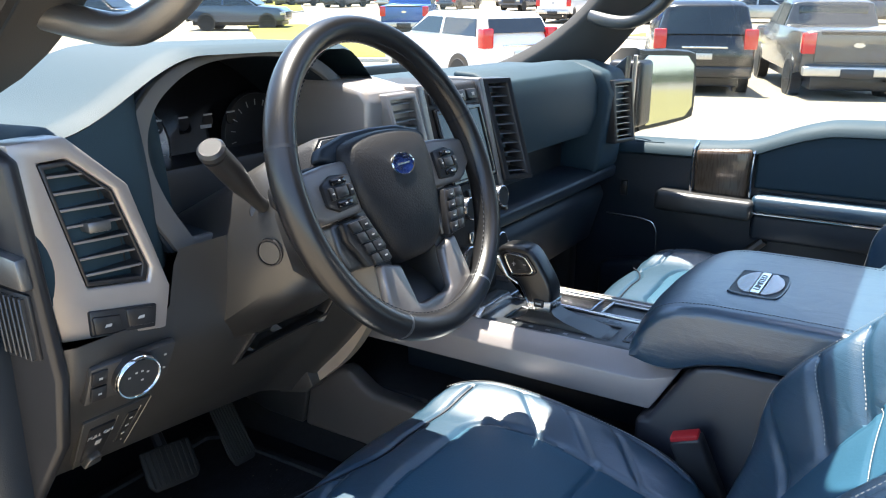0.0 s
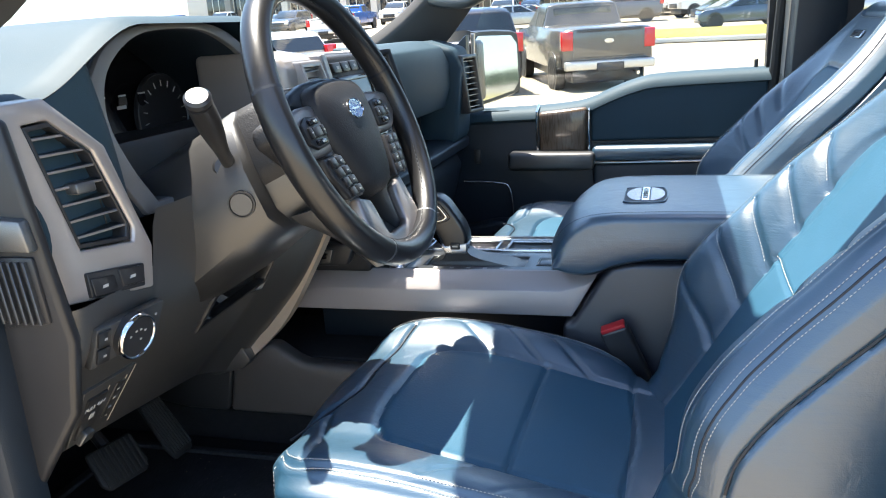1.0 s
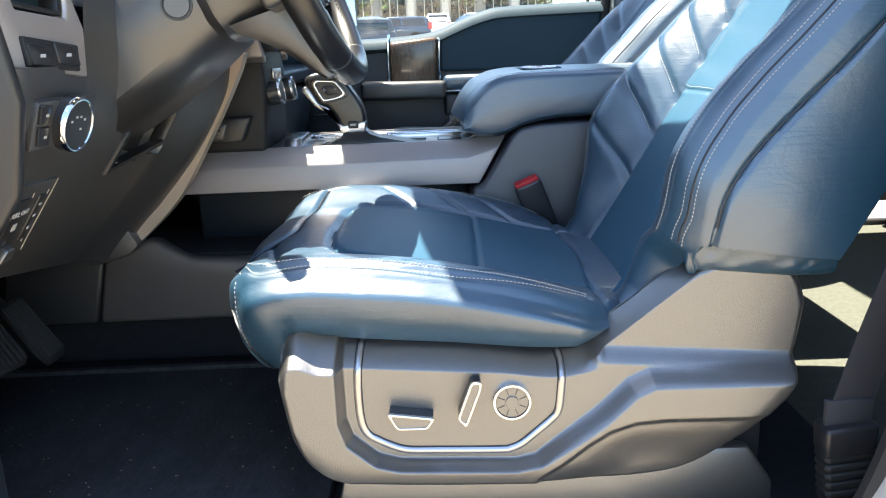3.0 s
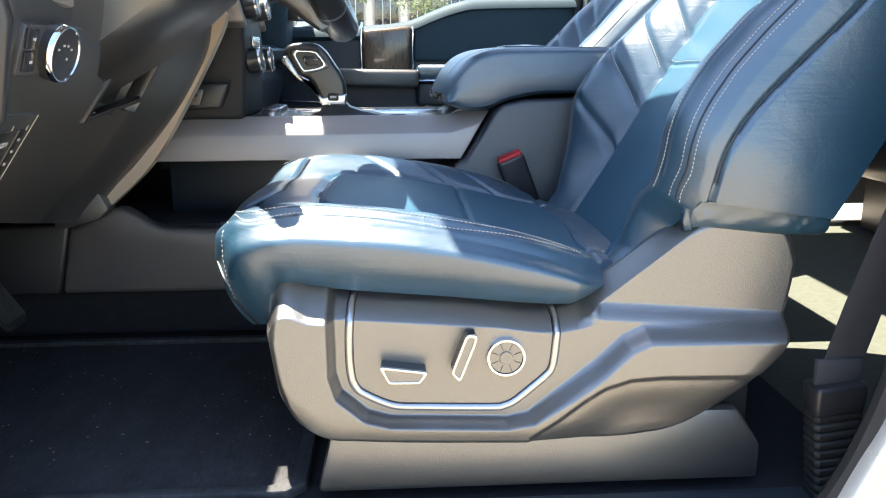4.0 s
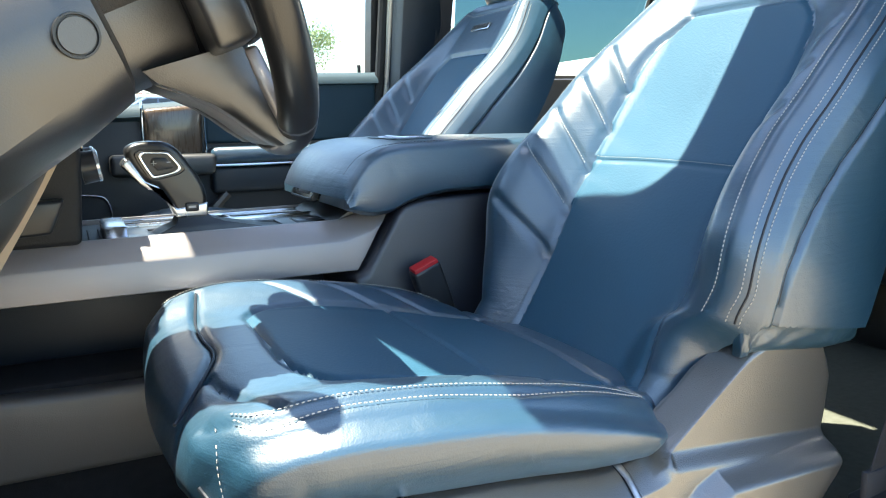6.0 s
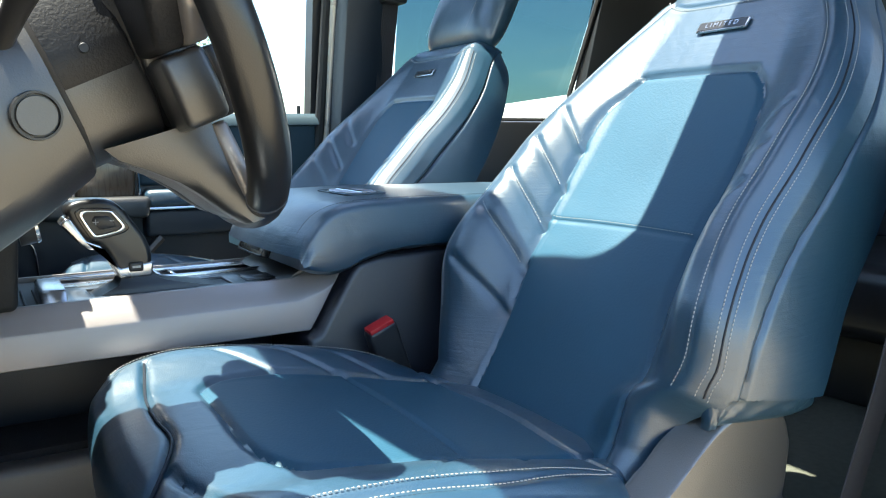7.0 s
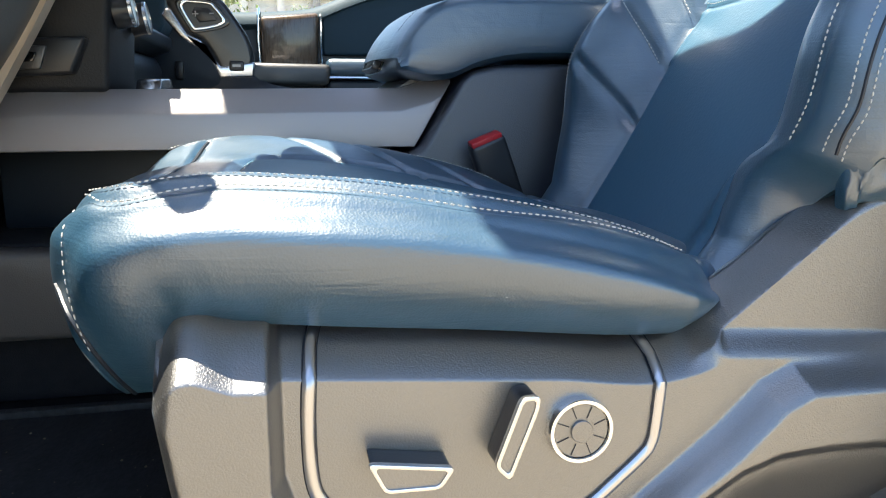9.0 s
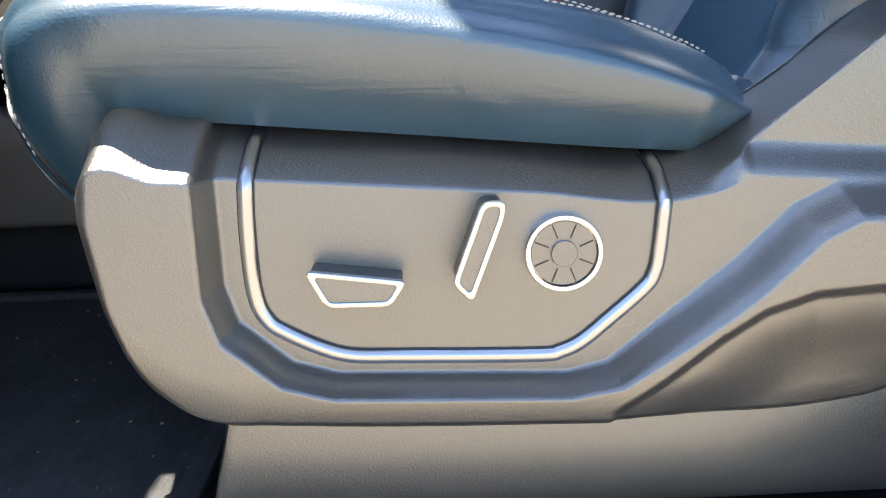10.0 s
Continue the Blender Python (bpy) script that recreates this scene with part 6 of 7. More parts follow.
def col_ring(s, wl, wt, top, bot, r=0.03):
    c = []
    for px, py in ((-wl, bot + r), (-wl * 0.99, 0), (-wt, top - 0.012), (-wt * 0.8, top), (wt * 0.8, top), (wt, top - 0.012), (wl * 0.99, 0), (wl, bot + r), (wl * 0.75, bot + 0.006), (wl * 0.4, bot), (-wl * 0.4, bot), (-wl * 0.75, bot + 0.006)):
        c.append(W_M @ Vector((px, py, -s)))
    return c


part("collar", loft([col_ring(0.047, 0.079, 0.068, 0.066, -0.085), col_ring(0.052, 0.083, 0.070, 0.068, -0.088), col_ring(0.116, 0.084, 0.07, 0.068, -0.090)]), COLUMN, COL, "charcoal collar behind the wheel", smooth=50)
part("upper_collar", loft([col_ring(0.0485, 0.082, 0.071, 0.069, -0.050), col_ring(0.053, 0.0855, 0.073, 0.071, -0.052), col_ring(0.115, 0.0865, 0.073, 0.071, -0.054)]), AIRBAG, COL, "black grained upper half of the collar", smooth=50)
part("shroud", loft([col_ring(0.106, 0.094, 0.077, 0.068, -0.086), col_ring(0.111, 0.104, 0.082, 0.071, -0.095), col_ring(0.16, 0.112, 0.085, 0.066, -0.110), col_ring(0.24, 0.118, 0.088, 0.058, -0.128), col_ring(0.34, 0.120, 0.09, 0.05, -0.140)]), COLUMN, COL, "charcoal column shroud", smooth=50)
cb = W_M @ Vector((-0.108, -0.036, -0.132))
part("tilt_button_ring", lathe([(0, 0.0172), (0.0035, 0.0168), (0.0035, 0.0152), (0.001, 0.0148)], cb, (0.25, -1, 0.0), 32), SMOOTH_BLACK, COL)
part("tilt_button", disc(cb, (0.25, -1, 0.0), 0.0138, 0.0032, 32), COLUMN, COL)
part("screw_hole", disc(W_M @ Vector((-0.0848, -0.004, -0.080)), (0.0, -1, 0.0), 0.0036, 0.003, 16), PIPING, COL)
stalk = smoothpath([(-0.655, 0.655, 1.332), (-0.6455, 0.628, 1.3495), (-0.635, 0.600, 1.3715), (-0.6240, 0.571, 1.3955), (-0.613, 0.542, 1.418)], 6)
sk = part("stalk", tube(stalk, [0.0085 + 0.006 * sstep(0.25, 0.75, i / (len(stalk) - 1)) for i in range(len(stalk))], 16), SMOOTH_BLACK, COL, "black multifunction stalk", smooth=50)
part("stalk_tip", disc((-0.6128, 0.5415, 1.4185), (0.03, -0.06, 0.075), 0.0148, 0.010, 24, 0.3), SMOOTH_BLACK, sk, "worn end cap")
part("stalk_boot", disc((-0.66, 0.655, 1.328), (0.01, -0.025, 0.008), 0.017, 0.012, 20, 0.3), SMOOTH_BLACK, sk)

SW = thing("steering_wheel", WC, "black leather steering wheel with satin spokes and a blue oval badge", "steering wheel")


def rim_arc(a0, a1, n, r=0.016):
    rings = []
    for i in range(n + 1):
        a = radians(a0 + (a1 - a0) * i / n)
        d = Vector((math.cos(a), math.sin(a), 0))
        ringp = []
        for k in range(16):
            b = 2 * math.pi * k / 16
            ringp.append(W_M @ (d * (0.1805 + r * 0.95 * math.cos(b)) + Vector((0, 0, r * 1.15 * math.sin(b)))))
        rings.append(ringp)
    return loft(rings)


joints = [-62, -118, 162, 18]
part("rim", rim_arc(18.6, 161.4, 60), LEATHER_DARK, SW, "smooth black leather rim", smooth=60)
part("rim", rim_arc(162.6, 241.4, 36), LEATHER_DARK, SW, "smooth black leather rim", smooth=60)
part("rim", rim_arc(242.6, 297.4, 26, 0.0165), LEATHER_DARK, SW, "smooth black leather rim", smooth=60)
part("rim", rim_arc(298.6, 377.4, 36), LEATHER_DARK, SW, "smooth black leather rim", smooth=60)
for a in joints:
    part("rim_joint", rim_arc(a - 0.6, a + 0.6, 2, 0.0161), PLASTIC_GREY if a < 0 else PIPING, SW)
part("stitching", stitches([W_M @ Vector((0.1648 * math.cos(radians(a)), 0.1648 * math.sin(radians(a)), 0.006)) for a in range(0, 361, 3)], 0.004, 0.003, 0.0008), PIPING, SW, smooth=0)
# airbag cover: a shield, domed
shield = [(-0.084, 0.036), (-0.074, 0.050), (-0.04, 0.057), (0.0, 0.059), (0.04, 0.057), (0.074, 0.050), (0.084, 0.036), (0.083, 0.006), (0.074, -0.030), (0.057, -0.068), (0.046, -0.085), (0.028, -0.095), (0.0, -0.097), (-0.028, -0.095), (-0.046, -0.085), (-0.057, -0.068), (-0.074, -0.030), (-0.083, 0.006)]
sh = [tuple(p) for p in smoothpath(shield + shield[:1], 3)][:-1]
rings = []
for f, h in ((1.0, -0.045), (1.02, -0.012), (1.0, 0.004), (0.95, 0.012), (0.85, 0.017), (0.6, 0.022), (0.3, 0.0245), (0.02, 0.025)):
    rings.append([W_M @ Vector((x * f * 0.95, y * f + 0.006 * (1 - f) * 0, h - 0.012)) for x, y in sh])
ab = part("airbag_cover", loft(rings), AIRBAG, SW, "grained black airbag cover", smooth=50)
m_o = W_M @ pose(0, 0.012, 0.0125)
bo = lathe([(-0.002, 0.0225), (0.001, 0.0225), (0.0022, 0.0212), (0.0012, 0.0198)], (0, 0, 0), (0, 0, 1), 40)
bo.transform(m_o @ Matrix.Diagonal((1.0, 0.62, 1, 1)))
badge = part("oval_badge_rim", bo, CHROME, ab, "chrome oval rim")
bo = disc((0, 0, -0.001), (0, 0, 1), 0.0205, 0.0022, 40)
bo.transform(m_o @ Matrix.Diagonal((1.0, 0.62, 1, 1)))
part("oval_badge", bo, BADGE_BLUE, ab, "blue oval badge")
part("badge_bar", box(-0.012, 0.012, -0.0012, 0.0012, 0.0010, 0.0016, 0.0002, 1, m_o), SATIN_CHROME, ab)
part("airbag_mark", box(-0.008, 0.008, -0.0018, 0.0018, -0.0002, 0.0004, 0.0, 1, W_M @ pose(0.0, -0.044, 0.0085)), PLASTIC_GREY, ab, smooth=0)
# spokes: a satin bracket holds the upper switches, a dark pad hangs below it
for sd in (-1, 1):
    pl = [(sd * 0.076, 0.034), (sd * 0.110, 0.034), (sd * 0.150, 0.030), (sd * 0.172, 0.026), (sd * 0.174, -0.004), (sd * 0.150, -0.022), (sd * 0.136, -0.028), (sd * 0.074, -0.027)]
    sp = part("spoke", prism(pl, "z", -0.024, -0.004, 0.006, 3, m=W_M), SILVER_TRIM, SW, "satin grey spoke")
    pad = [(sd * 0.084, 0.018), (sd * 0.114, 0.021), (sd * 0.133, 0.012), (sd * 0.133, -0.012), (sd * 0.116, -0.020), (sd * 0.084, -0.018)]
    up_ = part("button_pad", prism(pad, "z", -0.006, 0.001, 0.003, 2, m=W_M), SMOOTH_BLACK, sp)
    for bx, by, bw, bh in ((0.108, 0.000, 0.010, 0.0065), (0.108, 0.0125, 0.012, 0.0035), (0.108, -0.0125, 0.012, 0.0035), (0.0925, 0.0, 0.0035, 0.007), (0.1235, 0.0, 0.0035, 0.007)):
        part("rocker", box(sd * bx - bw, sd * bx + bw, by - bh, by + bh, 0.0, 0.0045, 0.0018, 2, W_M), GLOSS_BLACK if bw > 0.0095 and abs(by) > 0.001 else SMOOTH_BLACK, up_)
    for bx, by in ((0.108, 0.0125), (0.108, -0.0125), (0.0925, 0.0), (0.1235, 0.0)):
        part("mark", box(sd * bx - 0.0018, sd * bx + 0.0018, by - 0.0008, by + 0.0008, 0.0044, 0.0050, 0.0, 1, W_M), MARK, up_, smooth=0)
    lower = [(sd * 0.080, -0.031), (sd * 0.122, -0.032), (sd * 0.121, -0.052), (sd * 0.101, -0.086), (sd * 0.062, -0.089)]
    lo_ = part("button_pad", prism(lower, "z", -0.010, 0.001, 0.003, 2, m=W_M), SMOOTH_BLACK, sp)
    part("pad_back", prism([(sd * 0.064, -0.029), (sd * 0.128, -0.029), (sd * 0.130, -0.060), (sd * 0.124, -0.084), (sd * 0.064, -0.088)], "z", -0.044, -0.009, 0.006, 3, m=W_M), COLUMN, sp, "charcoal back of the switch pad")
    for k in range(4):
        yk, xk = -0.0345 - 0.0132 * k, 0.0945 - 0.0048 * k
        part("button", prism([(sd * (xk - 0.0115), yk), (sd * (xk + 0.004), yk), (sd * (xk + 0.0005), yk - 0.0118), (sd * (xk - 0.0150), yk - 0.0118)], "z", 0.0, 0.0045, 0.0012, 2, m=W_M), SMOOTH_BLACK, lo_)
        part("button", prism([(sd * (xk + 0.006), yk), (sd * (xk + 0.0215 - 0.001 * k), yk), (sd * (xk + 0.0180 - 0.001 * k), yk - 0.0118), (sd * (xk + 0.0025), yk - 0.0118)], "z", 0.0, 0.0045, 0.0012, 2, m=W_M), SMOOTH_BLACK, lo_)
        part("mark", box(sd * (xk - 0.0055) - 0.0022, sd * (xk - 0.0055) + 0.0022, yk - 0.0068, yk - 0.0052, 0.0043, 0.0049, 0.0, 1, W_M), MARK, lo_, smooth=0)
fork = [(-0.078, -0.088), (-0.044, -0.098), (-0.036, -0.146), (-0.026, -0.150), (0.026, -0.150), (0.036, -0.146), (0.044, -0.098), (0.078, -0.088), (0.086, -0.140), (0.084, -0.156), (0.050, -0.174), (0.0, -0.180), (-0.050, -0.174), (-0.084, -0.156), (-0.086, -0.140)]
part("lower_spoke", prism(fork, "z", -0.018, -0.003, 0.005, 3, m=W_M), SILVER_TRIM, SW, "satin lower spoke with an open middle")
part("hub_back", loft([col_ring(0.0445, 0.077, 0.066, 0.058, -0.082), col_ring(0.041, 0.080, 0.068, 0.060, -0.085), col_ring(0.014, 0.078, 0.068, 0.056, -0.082), col_ring(0.008, 0.072, 0.060, 0.050, -0.076)]), COLUMN, SW, "charcoal hub behind the cover", smooth=50)
part("hub_crown", prism([(-0.106, 0.040), (-0.094, 0.054), (-0.05, 0.064), (0.0, 0.066), (0.05, 0.064), (0.094, 0.054), (0.106, 0.040), (0.080, 0.030), (-0.080, 0.030)], "z", -0.034, -0.014, 0.006, 3, m=W_M), DARK, SW, "dark crown above the cover")
for sd in (-1, 1):
    part("spoke_back", prism([(sd * 0.05, 0.038), (sd * 0.135, 0.036), (sd * 0.168, 0.028), (sd * 0.172, 0.008), (sd * 0.140, -0.022), (sd * 0.128, -0.027), (sd * 0.05, -0.027)], "z", -0.045, -0.020, 0.007, 3, m=W_M), AIRBAG, SW)
# the back of the lower spoke, a horn that reaches towards the column
HORN = ((-0.080, -0.098, -0.016), (-0.092, -0.092, -0.015), (-0.106, -0.076, -0.013), (-0.124, -0.058, -0.012), (-0.142, -0.045, -0.010), (-0.160, -0.035, -0.008), (-0.176, -0.024, -0.006))


def horn(x0, x1, lift):
    rings = []
    for y, zb_, zt_ in HORN:
        zt_ = zt_ if lift is None else zb_ + lift
        h_ = (zt_ - zb_) / 2
        rings.append([W_M @ Vector((x0 + (x1 - x0) * c, y - 0.10 * h_ * d, zb_ + h_ + h_ * d)) for c, d in ((0, 0.6), (0.12, 1), (0.88, 1), (1, 0.6), (1, -0.5), (0.84, -1), (0.16, -1), (0, -0.5))])
    return loft(rings)


for sd in (-1, 1):
    part("spoke_back", horn(sd * 0.042, sd * 0.082, None), COLUMN, SW, "moulded back of the lower spoke", smooth=50)
part("spoke_web", horn(-0.043, 0.043, 0.012), COLUMN, SW, "moulded web between the lower arms", smooth=50)

# pedals


def pedal(name, c, ex, ez, hw, hh, taper, label):
    T = thing(name, c, label, "pedal")
    m = basis(c, ex, ez)
    pl = [(-hw * taper, hh), (hw * taper, hh), (hw, -hh * 0.6), (hw * 0.8, -hh), (-hw * 0.8, -hh), (-hw, -hh * 0.6)]
    part("pad", prism(pl, "z", -0.010, 0.0, 0.005, 2, m=m), RUBBER, T)
    n = 9
    for k in range(n):
        x = -hw * 0.8 + 1.6 * hw * k / (n - 1)
        part("rib", box(x - 0.0018, x + 0.0018, -hh * 0.82, hh * 0.88, -0.001, 0.003, 0.001, 1, m), RUBBER, T)
    part("arm", tube([m @ Vector((0, hh * 0.6, -0.012)), m @ Vector((0, hh + 0.08, -0.03)), m @ Vector((0, hh + 0.22, -0.02))], 0.010, 8), SMOOTH_BLACK, T)


pedal("brake_pedal", (-0.955, 0.705, 0.862), (0.25, 1, 0.0), (0.80, -0.15, 0.58), 0.045, 0.034, 0.95, "ribbed black rubber brake pedal")
pedal("accelerator_pedal", (-0.985, 0.862, 0.835), (0.2, 1, 0.1), (0.80, -0.2, 0.56), 0.026, 0.058, 0.8, "tall ribbed black accelerator pedal")

# ---------------------------------------------------------------- passenger door and far side
PD = thing("passenger_door", (-0.3, 1.98, 0.72), "closed passenger door with leather panel, wood inlay and armrest", "door")
DY = 1.955
BELT = [(-0.80, 1.235), (-0.67, 1.243), (-0.50, 1.246), (-0.40, 1.252), (-0.345, 1.262), (-0.28, 1.288), (-0.22, 1.308), (-0.15, 1.318), (0.105, 1.322)]
part("door_panel", prism([(-0.85, 0.74), (-0.85, 1.235)] + BELT + [(0.105, 0.74)], "y", DY, DY + 0.07, 0.010, 3), DARK, PD, "dark door panel")
bl = [tuple(p) for p in smoothpath([(-0.34, 1.250), (-0.28, 1.278), (-0.22, 1.298), (-0.15, 1.308), (0.10, 1.312)], 4)]
part("leather_panel", prism([(-0.34, 1.160)] + bl + [(0.10, 1.160)], "y", DY - 0.016, DY + 0.004, 0.008, 3), DASH_LEATHER, PD, "dark leather upper panel")
bt = [tuple(p) for p in smoothpath(BELT, 4)]
part("belt_pad", loft([[(x, DY - 0.026, z - 0.020), (x, DY - 0.022, z - 0.004), (x, DY - 0.004, z + 0.008), (x, DY + 0.055, z + 0.010), (x, DY + 0.055, z - 0.03), (x, DY, z - 0.03)] for x, z in bt]), DASH_LEATHER, PD, "padded navy top of the door", smooth=60)
inl = part("wood_inlay", prism([(-0.478, 1.130), (-0.352, 1.130), (-0.345, 1.255), (-0.40, 1.250), (-0.480, 1.244)], "y", DY - 0.032, DY + 0.01, 0.012, 3), WOOD, PD, "glossy dark wood inlay")
for x in (-0.482, -0.343):
    part("inlay_strip", tube([(x, DY - 0.030, 1.130), (x - 0.002, DY - 0.034, 1.19), (x, DY - 0.030, 1.245), (x + 0.002, DY, 1.262)], 0.0035, 8), CHROME, inl, "chrome edge strip")
part("pull_handle", prism([(-0.560, 1.092), (-0.330, 1.090), (-0.325, 1.138), (-0.560, 1.142)], "y", DY - 0.075, DY - 0.010, 0.012, 3), PLASTIC, PD, "dark grey pull handle")
part("armrest", prism([(-0.335, 1.112), (0.10, 1.112), (0.10, 1.150), (-0.335, 1.152)], "y", DY - 0.060, DY + 0.01, 0.014, 3), LEATHER, PD, "padded navy armrest")
part("armrest_strip", tube([(-0.33, DY - 0.050, 1.109), (0.10, DY - 0.050, 1.107)], 0.0035, 8), CHROME, PD, "chrome strip under the armrest")
part("armrest_base", prism([(-0.335, 1.040), (0.10, 1.040), (0.10, 1.106), (-0.335, 1.106)], "y", DY - 0.040, DY + 0.01, 0.012, 3), DARK, PD)
part("lock_plate", box(-0.635, -0.560, DY - 0.010, DY + 0.02, 1.238, 1.252, 0.003), DASH_LEATHER, PD)
part("lock_switch", box(-0.612, -0.588, DY - 0.016, DY + 0.004, 1.232, 1.246, 0.003), SMOOTH_BLACK, PD, "small lock switch")
part("lock_knob", disc((0.074, 1.99, 1.33), (0, 0, 1), 0.005, 0.022, 12, 0.3), SMOOTH_BLACK, PD, "black lock pin")
part("map_pocket", prism([(-0.70, 0.78), (0.05, 0.78), (0.05, 0.93), (-0.60, 0.95), (-0.70, 0.93)], "y", DY - 0.06, DY, 0.015, 3), DARK, PD)
part("pocket_strip", tube(smoothpath([(-0.70, DY - 0.012, 1.055), (-0.60, DY - 0.014, 1.050), (-0.57, DY - 0.014, 1.035), (-0.562, DY - 0.014, 0.98), (-0.56, DY - 0.014, 0.86)], 5), 0.003, 8), SATIN_CHROME, PD, "thin bright line")
part("strap_brace", tube([(-0.30, DY - 0.03, 1.04), (-0.37, DY - 0.03, 0.97), (-0.42, DY - 0.03, 0.88)], 0.012, 8), PLASTIC, PD)
part("tweeter", box(-0.668, -0.650, DY - 0.012, DY, 1.105, 1.145, 0.003), SMOOTH_BLACK, PD)
wn_ = part("window", prism([(-0.66, 1.25), (0.10, 1.33), (0.13, 1.84), (-0.38, 1.84), (-0.60, 1.60), (-0.66, 1.45)], "y", 2.008, 2.012, 0.0, 1, lambda x, y, z: (x, y - 0.14 * max(0, z - 1.33), z)), GLASS, PD, "clear side window", smooth=0)
wn_.visible_shadow = False
part("window_post", tube([(-0.67, 1.985, 1.245), (-0.665, 1.985, 1.36), (-0.66, 1.975, 1.46)], 0.006, 8), PALE, PD, "bright window post")
part("quarter_cover", prism([(-0.92, 1.24), (-0.675, 1.245), (-0.668, 1.46)], "y", 1.93, 1.97, 0.004), SMOOTH_BLACK, PD, "black triangular corner cover")
part("rear_post", loft([[(0.095, 1.965 - q, z), (0.135, 1.965 - q, z), (0.135, 2.01 - q, z), (0.095, 2.01 - q, z)] for z, q in ((1.30, 0.0), (1.6, 0.04), (1.85, 0.085))]), SMOOTH_BLACK, PD, "black window post")
part("post_liner", loft([[(0.138, 1.955 - q, z), (0.150, 1.955 - q, z), (0.150, 2.0 - q, z), (0.138, 2.0 - q, z)] for z, q in ((0.75, 0.0), (1.30, 0.0), (1.6, 0.04), (1.85, 0.085))]), PALE, PD, "pale door edge")

RD = thing("rear_door", (0.8, 1.98, 0.72), "closed rear door with tinted privacy glass", "door")
part("door_panel", box(0.36, 1.30, DY, DY + 0.06, 0.74, 1.315, 0.01), PLASTIC, RD)
rg_ = part("window", prism([(0.36, 1.315), (0.985, 1.40), (1.07, 1.74), (1.06, 1.84), (0.36, 1.84)], "y", 2.008, 2.012, 0.0, 1, lambda x, y, z: (x, y - 0.14 * max(0, z - 1.33), z)), GLASS_TINT, RD, "tinted privacy glass", smooth=0)
rg_.visible_shadow = False
part("quarter_panel", prism([(0.97, 1.30), (1.48, 1.30), (1.48, 1.86), (1.075, 1.86), (1.075, 1.73)], "y", 1.93, 1.98, 0.006), PLASTIC, RD)
part("window_trim", tube([(0.36, 1.985, 1.318), (0.97, 1.985, 1.318), (0.985, 1.985, 1.40), (1.07, 1.935, 1.74)], 0.008, 8), RUBBER, RD)
PB = thing("passenger_seat_belt", (0.2, 1.88, 0.75), "dark belt webbing hanging from the far pillar", "seat belt")
strip = []
for p in smoothpath([(0.22, 1.86, 0.80), (0.24, 1.865, 1.1), (0.26, 1.86, 1.40), (0.27, 1.83, 1.62)], 5):
    strip.append([(p[0] - 0.023, p[1], p[2]), (p[0] + 0.023, p[1] + 0.006, p[2]), (p[0] + 0.023, p[1] + 0.0075, p[2]), (p[0] - 0.023, p[1] + 0.0015, p[2])])
part("webbing", loft(strip), WEBBING, PB)
part("guide", box(0.235, 0.30, 1.80, 1.85, 1.60, 1.66, 0.008), SMOOTH_BLACK, PB)

# driver's door, swung wide open
DD = thing("driver_door", (-0.95, 0.33, 0.60), "driver's door standing wide open, dark trimmed inside", "door")
m_d = Matrix.Translation((-0.95, 0.33, 0.0)) @ pose(0, 0, 0, 0, 0, 252)      # x along the door, y to its trimmed side
part("shell", prism([(0.02, 0.60), (0.02, 1.30), (1.12, 1.34), (1.12, 0.66), (1.02, 0.58)], "y", -0.09, -0.02, 0.02, 3, m=m_d), BODY_PAINT, DD, "warm silver painted shell")
part("trim_panel", prism([(0.05, 0.64), (0.05, 1.27), (0.60, 1.28), (0.80, 1.33), (1.08, 1.335), (1.08, 0.68), (1.0, 0.62)], "y", -0.022, 0.025, 0.012, 3, m=m_d), DARK, DD, "dark trim panel")
part("armrest", prism([(0.40, 1.06), (1.04, 1.06), (1.04, 1.12), (0.40, 1.13)], "y", 0.02, 0.085, 0.014, 3, m=m_d), LEATHER, DD, "padded navy armrest")
part("map_pocket", prism([(0.15, 0.70), (0.95, 0.70), (0.95, 0.86), (0.20, 0.88)], "y", 0.02, 0.07, 0.014, 3, m=m_d), DARK, DD)
part("pull_handle", prism([(0.22, 1.08), (0.42, 1.08), (0.42, 1.125), (0.22, 1.13)], "y", 0.022, 0.075, 0.012, 3, m=m_d), SILVER_TRIM, DD, "satin pull handle")
part("window_frame", tube([m_d @ Vector(p) for p in ((0.10, -0.055, 1.30), (0.30, -0.06, 1.48), (0.58, -0.09, 1.84), (0.75, -0.095, 1.87), (1.08, -0.095, 1.87), (1.11, -0.06, 1.34))], 0.022, 10), SMOOTH_BLACK, DD, "black window frame")
gd_ = part("window", prism([(0.14, 1.29), (0.32, 1.48), (0.59, 1.83), (1.08, 1.86), (1.10, 1.33)], "y", -0.072, -0.067, 0.0, 1, m=m_d), GLASS, DD, "clear side window", smooth=0)
gd_.visible_shadow = False

